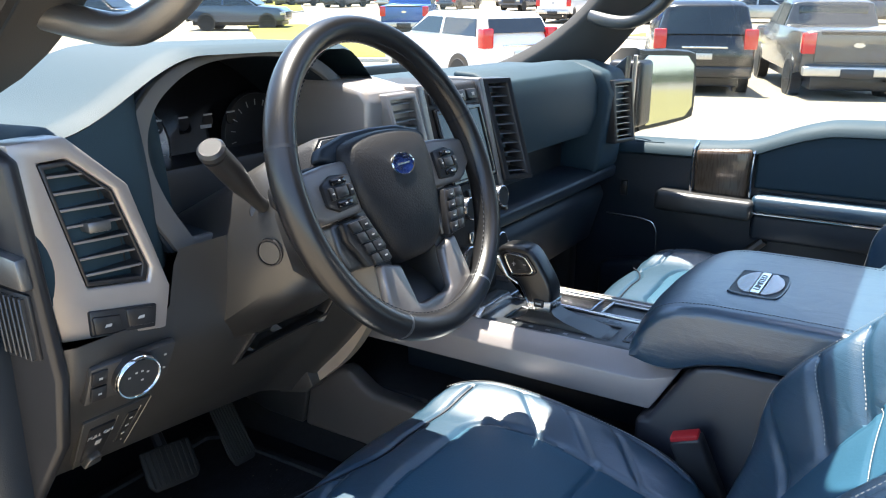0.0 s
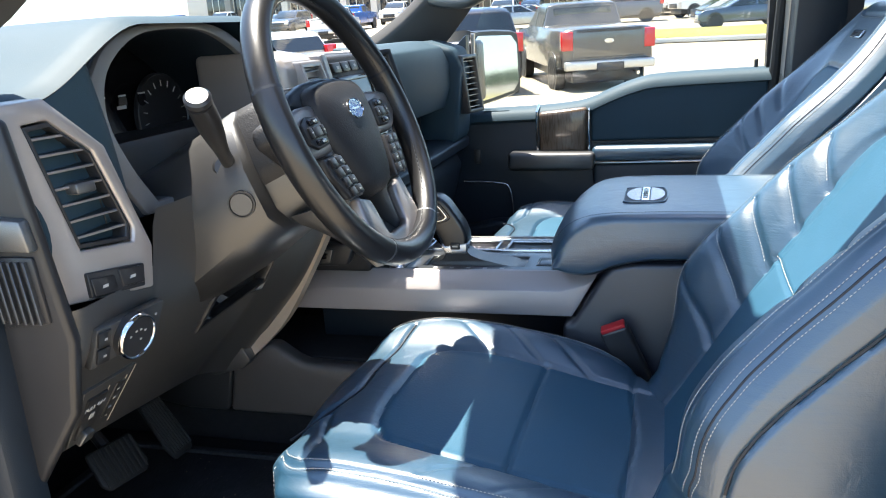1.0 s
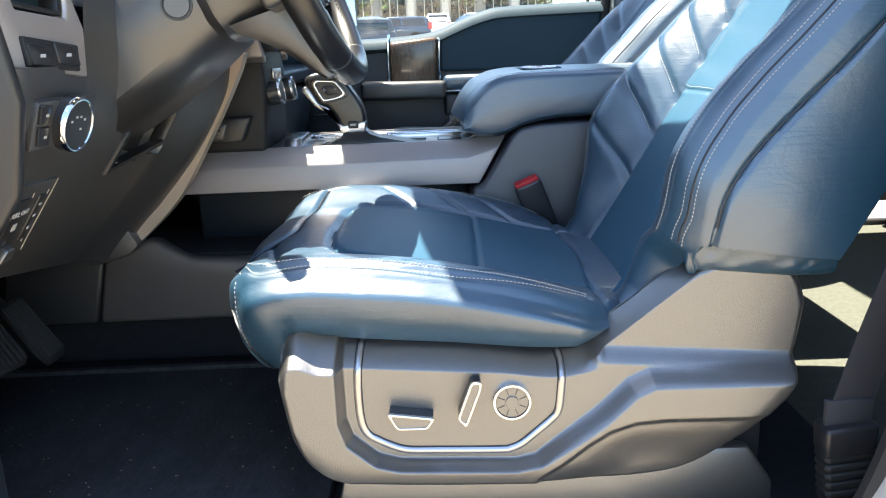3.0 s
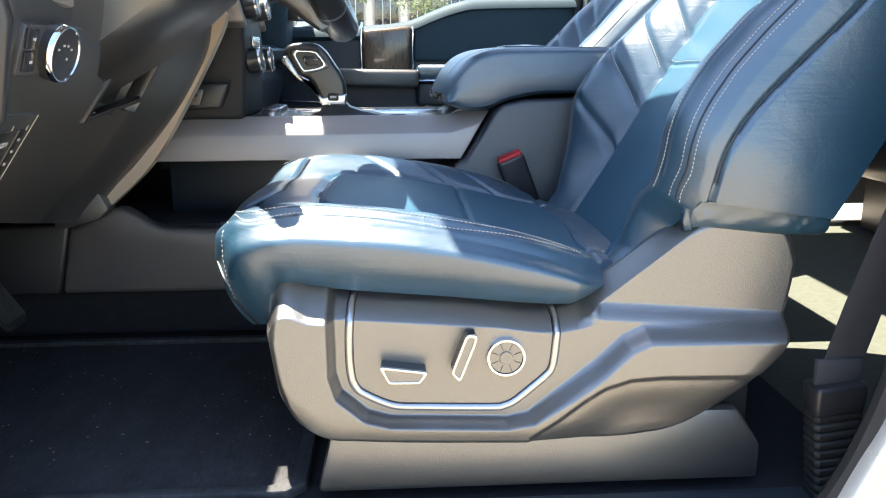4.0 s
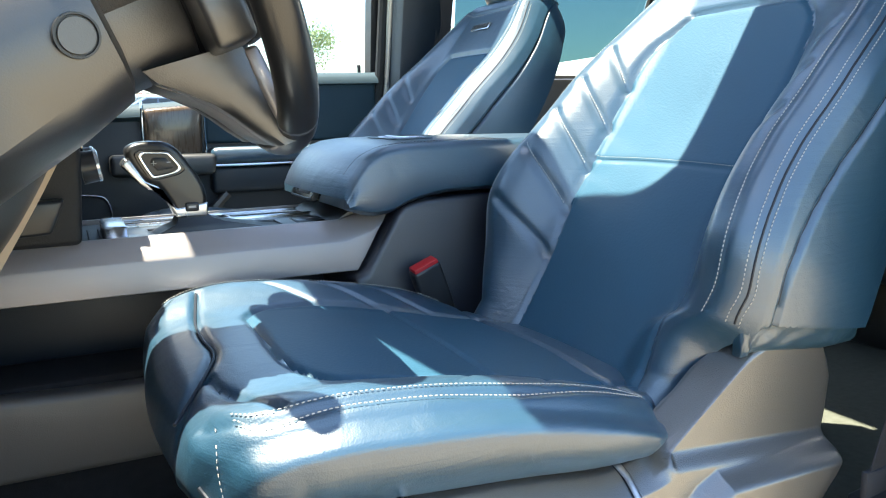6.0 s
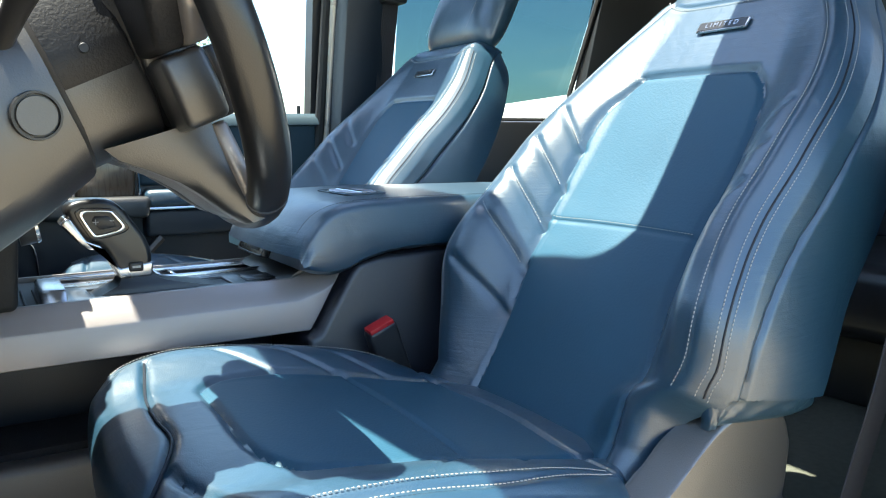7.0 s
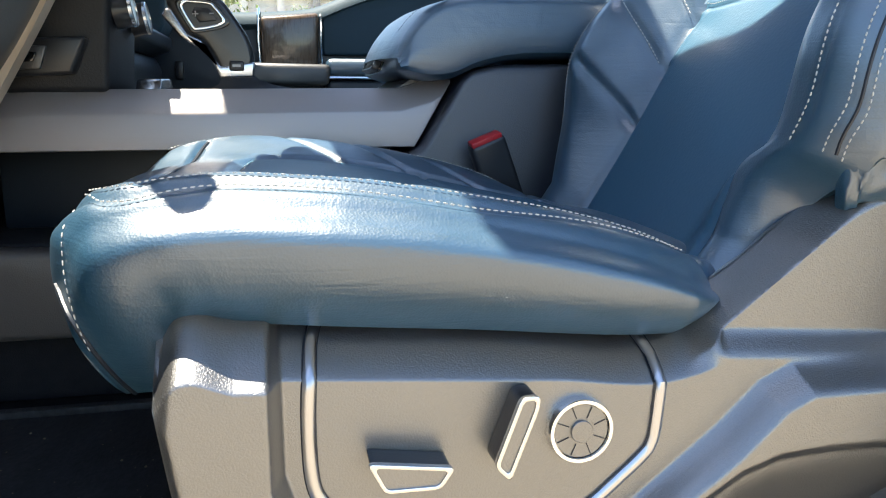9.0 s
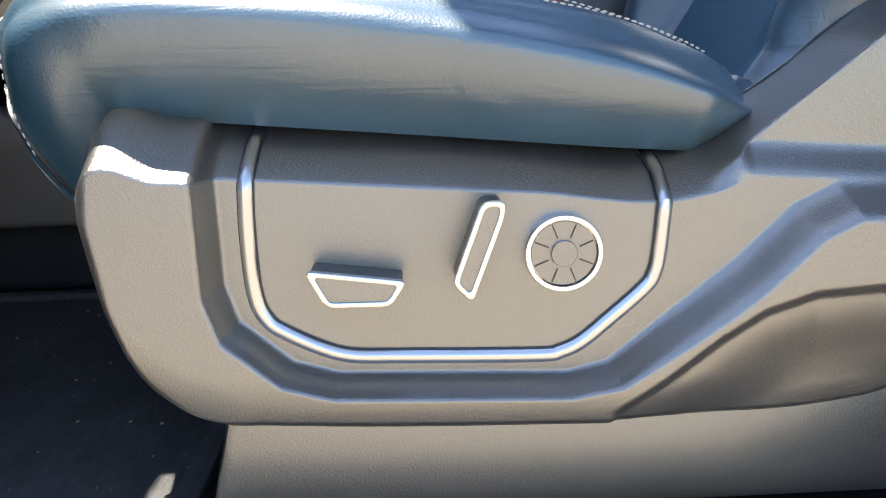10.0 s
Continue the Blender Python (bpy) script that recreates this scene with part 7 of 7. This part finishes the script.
# rear bench and the near rear quarter, which close the cab
RB = thing("rear_bench", (1.0, CC, 0.70), "black leather rear bench in the shade", "seat")
part("seat", box(0.80, 1.30, 0.46, 1.86, 0.86, 1.02, 0.04, 4), SMOOTH_BLACK, RB)
part("backrest", box(1.28, 1.44, 0.46, 1.86, 0.98, 1.55, 0.05, 4), SMOOTH_BLACK, RB)
part("base", box(0.90, 1.40, 0.50, 1.80, 0.70, 0.87, 0.01), PLASTIC, RB)
tagged(part("quarter_near", prism([(0.36, 0.70), (1.48, 0.70), (1.48, 1.86), (1.05, 1.86), (0.97, 1.33), (0.36, 1.31)], "y", 0.34, 0.40, 0.006), PLASTIC), "dark closed rear door on the near side", "wall", kind="structure")

# windscreen
ws = part("windscreen", prism([(-1.28, 1.38), (-1.275, 1.38), (HEAD_X - 0.02, ROOF_Z), (HEAD_X - 0.025, ROOF_Z)], "y", 0.45, 1.86, 0.0), GLASS, None, smooth=0)
ws.visible_shadow = False
tagged(ws, "clear laminated windscreen", "windscreen", kind="structure")
WPR = thing("wiper", (-1.30, 1.2, 1.38), "black wiper arm at the foot of the windscreen", "wiper")
part("arm", tube([(-1.32, 1.60, 1.385), (-1.29, 1.20, 1.405), (-1.27, 0.75, 1.41)], 0.008, 8), SMOOTH_BLACK, WPR)
part("blade", box(-1.275, -1.262, 0.55, 1.15, 1.405, 1.425, 0.002), RUBBER, WPR)
tagged(part("bonnet", prism([(-1.30, 1.36), (-1.6, 1.33), (-2.3, 1.25), (-2.45, 1.15), (-2.45, 0.6), (-1.40, 0.6)], "y", 0.36, 1.95, 0.05, 3), BODY_PAINT), "warm silver painted bonnet of the truck", "bonnet", kind="structure")

# passenger door mirror
DM = thing("door_mirror", (-0.72, 2.05, 1.25), "black door mirror reflecting sky and lot", "mirror")
m_m = basis((-0.665, 2.255, 1.352), (0.50, 0.84, 0.0), (0.86, -0.50, 0.05))
mo = [(-0.085, -0.105), (0.075, -0.085), (0.105, -0.055), (0.108, 0.075), (0.080, 0.105), (-0.085, 0.110), (-0.105, 0.095), (-0.105, -0.09)]
mi = [(a * 0.90, b * 0.90) for a, b in mo]
part("housing", loft([[m_m @ Vector((a * f, b * f, h)) for a, b in [tuple(p) for p in smoothpath(mo + mo[:1], 2)][:-1]] for f, h in ((1.0, 0.012), (1.05, 0.0), (1.05, -0.06), (0.85, -0.13), (0.5, -0.16))]), SMOOTH_BLACK, DM, "black mirror housing")
bm = prism(mi, "z", 0.0135, 0.016, 0.0005, 1)
bm.transform(m_m)
part("mirror_glass", bm, MIRROR, DM, "mirror glass")
part("mirror_side", prism([(-0.80, 1.26), (-0.68, 1.26), (-0.68, 1.44), (-0.78, 1.44)], "y", 2.10, 2.20, 0.015, 3), SMOOTH_BLACK, DM, "black mirror shell")
part("arm", tube([(-0.74, 2.00, 1.27), (-0.73, 2.12, 1.27)], 0.03, 12), SMOOTH_BLACK, DM)

# ---------------------------------------------------------------- outside: parked vehicles, islands, trees, building


def wheel(T, x, y, r=0.38, w=0.26, side=1):
    c = (x, y, r)
    t = part("wheel", lathe([(-w / 2, r * 0.62), (-w / 2, r * 0.92), (-w / 2 + 0.03, r), (w / 2 - 0.03, r), (w / 2, r * 0.92), (w / 2, r * 0.62)], c, (0, side, 0), 32), TYRE, T, "black tyre")
    part("rim", lathe([(w / 2 - 0.05, r * 0.63), (w / 2 - 0.005, r * 0.62), (w / 2 - 0.03, r * 0.55), (w / 2 - 0.08, r * 0.52)], c, (0, side, 0), 32), RIM, t, "alloy rim")
    for k in range(6):
        a = 2 * math.pi * k / 6
        o = Vector((math.cos(a), 0, math.sin(a)))
        p = Vector(c) + Vector((0, side * (w / 2 - 0.035), 0))
        part("rim_spoke", tube([p + o * 0.04, p + o * r * 0.58], 0.030, 6), RIM, t)
    part("hub", disc(Vector(c) + Vector((0, side * (w / 2 - 0.06), 0)), (0, side, 0), 0.06, 0.03, 16), RIM, t)


def body_loft(profile, half, tumble, z_belt):
    """A car body: side profile (x, z) run across, narrowing above the belt and rounded at the ends."""
    rings = []
    for s in np.linspace(-1, 1, 15):
        ringp = []
        for x, z in profile:
            hw = half - tumble * max(0, z - z_belt)
            e = abs(s) ** 6
            ringp.append((x * (1 - 0.03 * e), s * hw, z - 0.03 * e * (z > z_belt)))
        rings.append(ringp)
    bm = loft(rings)
    bev(bm, 0.03, 2, 35)
    return bm


def vehicle(kind, paint, label, length, half, height):
    """Built along x with its nose to +x, rear axle near the origin's rear."""
    T = thing({"pickup": "pickup_truck", "suv": "suv", "sedan": "sedan"}[kind], (0, 0, 0), label, "car", "parked vehicles")
    L = length
    if kind == "pickup":
        belt, r = 1.25, 0.40
        prof = [(-L / 2, 0.62), (-L / 2, 1.36), (-L / 2 + 0.05, 1.42), (-L * 0.12, 1.42), (-L * 0.105, 1.90), (-L * 0.05, height), (L * 0.10, height), (L * 0.235, 1.38), (L * 0.46, 1.25), (L / 2, 1.05), (L / 2, 0.60), (L * 0.4, 0.52), (-L * 0.4, 0.52)]
        ax = (-L / 2 + 1.15, L / 2 - 0.95)
        win = [(-L * 0.10, 1.40), (-L * 0.095, 1.84), (-L * 0.045, height - 0.09), (L * 0.095, height - 0.09), (L * 0.205, 1.42)]
    elif kind == "suv":
        belt, r = 1.15, 0.39
        prof = [(-L / 2, 0.55), (-L / 2, 1.10), (-L / 2 + 0.10, 1.30), (-L / 2 + 0.30, height - 0.08), (-L / 2 + 0.5, height), (L * 0.05, height), (L * 0.22, 1.22), (L * 0.45, 1.10), (L / 2, 0.90), (L / 2, 0.50), (L * 0.4, 0.42), (-L * 0.4, 0.42)]
        ax = (-L / 2 + 1.0, L / 2 - 0.9)
        win = [(-L / 2 + 0.35, 1.25), (-L / 2 + 0.48, height - 0.12), (L * 0.04, height - 0.12), (L * 0.185, 1.25)]
    else:
        belt, r = 0.95, 0.34
        prof = [(-L / 2, 0.45), (-L / 2, 0.95), (-L / 2 + 0.5, 1.05), (-L * 0.18, height), (L * 0.04, height), (L * 0.22, 1.0), (L * 0.45, 0.85), (L / 2, 0.65), (L / 2, 0.40), (L * 0.4, 0.32), (-L * 0.4, 0.32)]
        ax = (-L / 2 + 0.95, L / 2 - 0.85)
        win = [(-L * 0.32, 1.03), (-L * 0.17, height - 0.08), (L * 0.035, height - 0.08), (L * 0.185, 1.0)]
    tumble = 0.28
    part("body", body_loft(prof, half, tumble, belt), paint, T, smooth=40)
    for sd in (-1, 1):
        part("side_window", loft([[(x, sd * (half - tumble * max(0, z - belt) - 0.035 + o), z) for x, z in win] for o in (0.0, 0.05)]), CAR_GLASS, T, "dark side windows")
        xm = (win[0][0] + win[-1][0]) / 2
        part("window_pillar", loft([[(xm - 0.05, sd * (half - tumble * max(0, z - belt) + 0.02), z), (xm + 0.05, sd * (half - tumble * max(0, z - belt) + 0.02), z), (xm + 0.05, sd * (half - tumble * max(0, z - belt) - 0.02), z), (xm - 0.05, sd * (half - tumble * max(0, z - belt) - 0.02), z)] for z in (win[0][1], win[1][1])]), paint, T)
        for x in ax:
            wheel(T, x, sd * (half - 0.11), r, 0.26, sd)
            part("wheel_arch", lathe([(0, r * 1.18), (0.02, r * 1.18), (0.02, r * 0.9)], (x, sd * (half - 0.015), r + 0.02), (0, sd, 0), 28), SMOOTH_BLACK, T, "dark wheel arch")
        zt = 1.16 if kind == "pickup" else (1.22 if kind == "suv" else 0.80)
        part("tail_lamp", box(-L / 2 - 0.02, -L / 2 + 0.22, sd * half - 0.02 - 0.11 * (1 + sd), sd * half + 0.02 + 0.11 * (1 - sd), zt - 0.20, zt + 0.20 if kind != "sedan" else zt + 0.05, 0.03, 2), TAIL_RED, T, "red tail lamp")
        part("head_lamp", box(L / 2 - 0.25, L / 2 + 0.01, sd * half - 0.02 - 0.16 * (1 + sd), sd * half - 0.02 + 0.16 * (1 - sd), prof[-4][1] - 0.14, prof[-4][1] + 0.02, 0.03, 2), PALE, T, "clear head lamp")
    part("windscreen", loft([[(prof[6][0] + 0.10 if kind == "pickup" else prof[5][0] + 0.08, y * (half - 0.22), height - 0.07), ((prof[7] if kind == "pickup" else prof[6])[0] - 0.02, y * (half - 0.10), (prof[7] if kind == "pickup" else prof[6])[1] + 0.06), ((prof[7] if kind == "pickup" else prof[6])[0] + 0.01, y * (half - 0.10), (prof[7] if kind == "pickup" else prof[6])[1] + 0.06), (prof[6][0] + 0.13 if kind == "pickup" else prof[5][0] + 0.12, y * (half - 0.22), height - 0.07)] for y in (-1, 1)]), CAR_GLASS, T, "windscreen")
    part("grille", box(L / 2 - 0.02, L / 2 + 0.02, -half * 0.55, half * 0.55, 0.62, 0.92, 0.02), SMOOTH_BLACK, T, "black grille")
    if kind == "pickup":
        tg = part("tailgate", box(-L / 2 - 0.03, -L / 2 + 0.02, -half * 0.78, half * 0.78, 0.80, 1.40, 0.025, 3), paint, T, "tailgate")
        part("tailgate_step", box(-L / 2 - 0.045, -L / 2 - 0.01, -half * 0.70, half * 0.70, 1.33, 1.40, 0.015, 2), SMOOTH_BLACK, tg)
        ov = lathe([(0, 0.11), (0.012, 0.105), (0.012, 0.0)], (0, 0, 0), (-1, 0, 0), 28)
        ov.transform(Matrix.Translation((-L / 2 - 0.03, 0, 1.14)) @ Matrix.Diagonal((1, 1, 0.45, 1)))
        part("oval_badge", ov, SATIN_CHROME, tg, "oval badge")
        part("bumper", box(-L / 2 - 0.16, -L / 2 + 0.02, -half * 0.98, half * 0.98, 0.55, 0.74, 0.04, 3), PALE, T, "pale rear bumper")
        part("hitch", box(-L / 2 - 0.18, -L / 2, -0.30, 0.30, 0.52, 0.70, 0.02), SMOOTH_BLACK, T)
        part("rear_window", box(-L * 0.112, -L * 0.100, -half * 0.70, half * 0.70, 1.46, 1.82, 0.02), CAR_GLASS, T, "rear window")
        part("exhaust", tube([(-L / 2 + 0.3, -0.55, 0.45), (-L / 2 - 0.12, -0.62, 0.44)], 0.04, 12), CHROME, T)
        part("rear_axle", tube([(ax[0], -half + 0.2, 0.42), (ax[0], half - 0.2, 0.42)], 0.10, 12), SMOOTH_BLACK, T)
    else:
        lo_, hi_ = ((-L / 2 + 0.09, 1.32), (-L / 2 + 0.27, height - 0.12)) if kind == "suv" else ((-L / 2 + 0.52, 1.06), (-L * 0.20, height - 0.05))
        part("rear_window", loft([[(lo_[0] - 0.03, y * half * 0.80, lo_[1]), (hi_[0] - 0.03, y * half * 0.72, hi_[1]), (hi_[0], y * half * 0.72, hi_[1]), (lo_[0], y * half * 0.80, lo_[1])] for y in (-1, 1)]), CAR_GLASS, T, "rear window")
        part("bumper", box(-L / 2 - 0.06, -L / 2 + 0.05, -half * 0.96, half * 0.96, 0.45, 0.68, 0.04, 3), SMOOTH_BLACK if kind == "suv" else paint, T, "rear bumper")
        part("plate", box(-L / 2 - 0.03, -L / 2, -0.16, 0.16, 0.82, 0.94, 0.004), PALE, T, "pale number plate")
        part("name_bar", box(-L / 2 - 0.02, -L / 2 + 0.06, -0.45, 0.45, 1.04, 1.08, 0.005), SATIN_CHROME, T, "bright bar of lettering")
    part("under_body", box(-L / 2 + 0.2, L / 2 - 0.2, -half * 0.75, half * 0.75, 0.25, 0.55, 0.03), SMOOTH_BLACK, T)
    return T


def paint(name, c, metal=0.3):
    return mat(name, c, 0.25, metal=metal, coat=0.8, var=0.05)


P_GREY, P_BLACK, P_WHITE, P_BLUE, P_SILVER, P_RED, P_NAVY = (paint("grey_paint", (0.085, 0.085, 0.085)), paint("black_paint", (0.018, 0.018, 0.02)), paint("white_paint", (0.75, 0.75, 0.74), 0.0), paint("blue_paint", (0.03, 0.11, 0.35)),
                                                              paint("silver_paint", (0.42, 0.43, 0.44), 0.6), paint("red_paint", (0.35, 0.02, 0.02)), paint("navy_paint", (0.05, 0.075, 0.12)))


def stand(x, y, heading):
    """A pose on the rising ground."""
    e, h = 0.5, radians(heading)
    sx, sy = (rise(x + e, y) - rise(x - e, y)), (rise(x, y + e) - rise(x, y - e))
    up, across = sx * math.cos(h) + sy * math.sin(h), -sx * math.sin(h) + sy * math.cos(h)
    return pose(x, y, float(rise(x, y)), math.degrees(math.atan(across)), -math.degrees(math.atan(up)), heading)


def park(ob, x, y, heading):
    ob.matrix_basis = stand(x, y, heading)
    return ob


HEAD = math.degrees(math.atan2(0.94, -0.34))
park(vehicle("pickup", P_GREY, "dark grey crew cab pickup with its tailgate towards the lane", 5.9, 1.0, 1.95), -2.45, 20.2, HEAD)
black_suv = park(vehicle("suv", P_BLACK, "black full-size SUV parked beside the grey pickup", 5.3, 1.0, 1.95), -5.1, 19.3, HEAD)
white_suv = park(vehicle("suv", P_WHITE, "white SUV across the lot", 4.7, 0.93, 1.72), -9.7, 16.4, 152)
blue_truck = park(vehicle("pickup", P_BLUE, "blue pickup across the lot", 5.9, 1.0, 1.95), -20.8, 30.6, 118)
sedan_a = park(vehicle("sedan", P_NAVY, "dark blue-grey sedan on the far side of the grass", 4.8, 0.92, 1.45), 3.2, 41.5, 190)
dark_suv = park(vehicle("suv", P_NAVY, "dark SUV in the row behind", 5.0, 0.97, 1.8), -3.2, 52.0, 185)
white_truck = park(vehicle("pickup", P_WHITE, "white pickup in the row behind", 5.9, 1.0, 1.95), 2.6, 55.0, 205)
silver_sedan = park(vehicle("sedan", P_SILVER, "silver sedan in the row behind", 4.8, 0.92, 1.45), -9.5, 50.0, 20)
rnd = random.Random(4)
kinds = [black_suv, white_suv, sedan_a, white_truck, silver_sedan, blue_truck, dark_suv]
for i in range(34):
    src = kinds[rnd.randrange(len(kinds))]
    row = i % 2
    x = -62 + (i // 2) * 6.2 + rnd.uniform(-0.4, 0.4)
    y = 62 + 11 * row + rnd.uniform(-0.3, 0.3)
    copy_thing(src, stand(x, y, 90 + rnd.choice((0, 180)) + rnd.uniform(-4, 4)))
for x, y, hd, src in ((8.5, 41.8, 192, silver_sedan), (14.0, 42.5, 10, sedan_a), (-31.0, 30.0, 30, dark_suv), (-34.0, 24.0, 25, black_suv), (-20.0, 46.0, 100, white_truck), (-14.0, 47.0, 95, sedan_a), (20.0, 43.5, 14, white_suv), (26.0, 55, 80, dark_suv), (32.0, 55, 80, silver_sedan)):
    copy_thing(src, stand(x, y, hd))


def island(name, poly):
    g = thing(name, (poly[0][0], poly[0][1], 0), "dry yellow-green grass island with a pale kerb", "grass island", kind="structure")
    cx, cy = sum(p[0] for p in poly) / len(poly), sum(p[1] for p in poly) / len(poly)
    part("kerb", prism(poly, "z", -0.05, 0.12, 0.03, 2, warp=lambda x, y, z: (x, y, z + float(rise(x, y)))), FACADE, g, "pale concrete kerb")
    part("grass", prism([(cx + (x - cx) * 0.98, cy + (y - cy) * 0.96) for x, y in poly], "z", 0.0, 0.15, 0.03, 2, warp=lambda x, y, z: (x, y, z + float(rise(x, y)))), GRASS, g, "dry yellow-green grass")
    return g


island("grass_island", [(-12, 33.0), (30, 30.0), (30, 39.5), (-6, 39.8), (-12, 37)])
island("grass_island", [(-33.0, 32.4), (-30.0, 34.0), (-20.1, 26.0), (-16.7, 23.5), (-14.5, 20.0), (-17.5, 18.2), (-22, 22)])
island("grass_island", [(-66, 62.0), (-48.0, 46.0), (-43.3, 44.8), (-44.5, 50.0), (-68, 76)])


tagged(part("dry_field", prism([(16, -140), (360, -160), (360, 30), (22, 30), (16, 8)], "z", 0.0, 0.12, 0.0), mat("dry_field_grass", (0.34, 0.27, 0.09), 0.9, grain=0.4, bump=0.5, bscale=8, var=0.3, vscale=0.2)), "wide dry yellow field behind the truck", "field", kind="structure")


def tree(x, y, h, seed, label):
    rn = random.Random(seed)
    T = thing("tree", (x, y, 0), label, "tree", "trees of the lot")
    trunk = smoothpath([(x, y, 0), (x + 0.05, y, h * 0.25), (x - 0.05, y + 0.05, h * 0.5), (x, y, h * 0.8)], 5)
    bms = [tube(trunk, [0.16 * h / 6 * (1 - 0.75 * i / len(trunk)) for i in range(len(trunk))], 8)]
    tips = []
    for k in range(11):
        a, z0 = rn.uniform(0, 6.28), h * rn.uniform(0.3, 0.7)
        ln = h * rn.uniform(0.2, 0.36)
        e = (x + ln * math.cos(a), y + ln * math.sin(a), z0 + ln * rn.uniform(0.5, 1.0))
        bms.append(tube([(x, y, z0), ((x + e[0]) / 2, (y + e[1]) / 2, (z0 + e[2]) / 2 + 0.1), e], [0.06, 0.04, 0.015], 6))
        tips.append(e)
    part("trunk", join(*bms), BARK, T, "grey-brown trunk and limbs")
    verts, faces = [], []
    for e in tips + [(x, y, h * 0.85), (x + 0.3, y, h * 0.75)]:
        for _ in range(150):
            d = Vector((rn.gauss(0, 1), rn.gauss(0, 1), rn.gauss(0, 0.8))) * h * 0.085
            c = Vector(e) + d
            u = Vector((rn.uniform(-1, 1), rn.uniform(-1, 1), rn.uniform(-1, 1))).normalized()
            w = u.orthogonal().normalized()
            s = rn.uniform(0.08, 0.17) * h / 6
            i = len(verts)
            verts += [c - u * s, c + w * s * 0.5, c + u * s, c - w * s * 0.5]
            faces.append((i, i + 1, i + 2, i + 3))
    part("crown", (verts, faces), LEAF, T, "loose green crown", smooth=0)
    T.location.z += float(rise(x, y))


tree(1.8, 66.0, 6.5, 1, "young green tree behind the parked rows")
tree(9.0, 69.0, 7.5, 2, "green tree behind the parked rows")
tree(-4.2, 33.5, 6.5, 3, "slim tree on the grass island")
tree(-14.5, 70, 7.0, 5, "green tree beside the building")
tree(20.0, 72, 8.0, 6, "green tree behind the parked rows")
tree(35.0, 75, 9.0, 7, "green tree behind the parked rows")
for k in range(5):
    tree(70 + 9 * (k % 3), -25 - 12 * k, 8.0, 20 + k, "green tree at the edge of the lot behind the truck")

BZ = float(rise(-24, 92))
BLD = thing("dealer_building", (-10, 92, 0), "pale two-storey dealer building with tall glazed bays", "building")
part("wall", box(-60, 12, 92, 110, 0, 9.0, 0.05), FACADE, BLD, "pale rendered wall")
part("roof", box(-60.5, 12.5, 91.5, 110.5, 9.0, 9.7, 0.05), FACADE_GREY, BLD, "grey parapet roof")
for k in range(18):
    x = -57 + 3.9 * k
    wd = part("window", box(x, x + 2.6, 91.85, 92.02, 0.6, 6.8, 0.02), CAR_GLASS, BLD, "tall dark window")
    for q in (1, 2):
        part("frame", box(x + 2.6 * q / 3 - 0.04, x + 2.6 * q / 3 + 0.04, 91.78, 91.86, 0.6, 6.8, 0.01), PALE, wd)
    part("pillar", box(x + 2.85, x + 3.65, 91.3, 92.0, 0, 9.0, 0.03), FACADE if k % 3 else FACADE_GREY, BLD)
BLD.location.z += BZ - 0.6
FAR = part("backdrop", loft([[(400 * math.cos(a), 400 * math.sin(a), 0), (400 * math.cos(a), 400 * math.sin(a), 5 + 2 * math.sin(7 * a) + 1.5 * math.sin(17 * a + 1))] for a in np.linspace(0, 2 * math.pi, 120)], cap=False, closed=False), mat("far_woods", (0.06, 0.085, 0.045), 0.9, var=0.4, vscale=0.08), None)
tagged(FAR, "distant belt of woods round the lot", "backdrop", kind="structure")
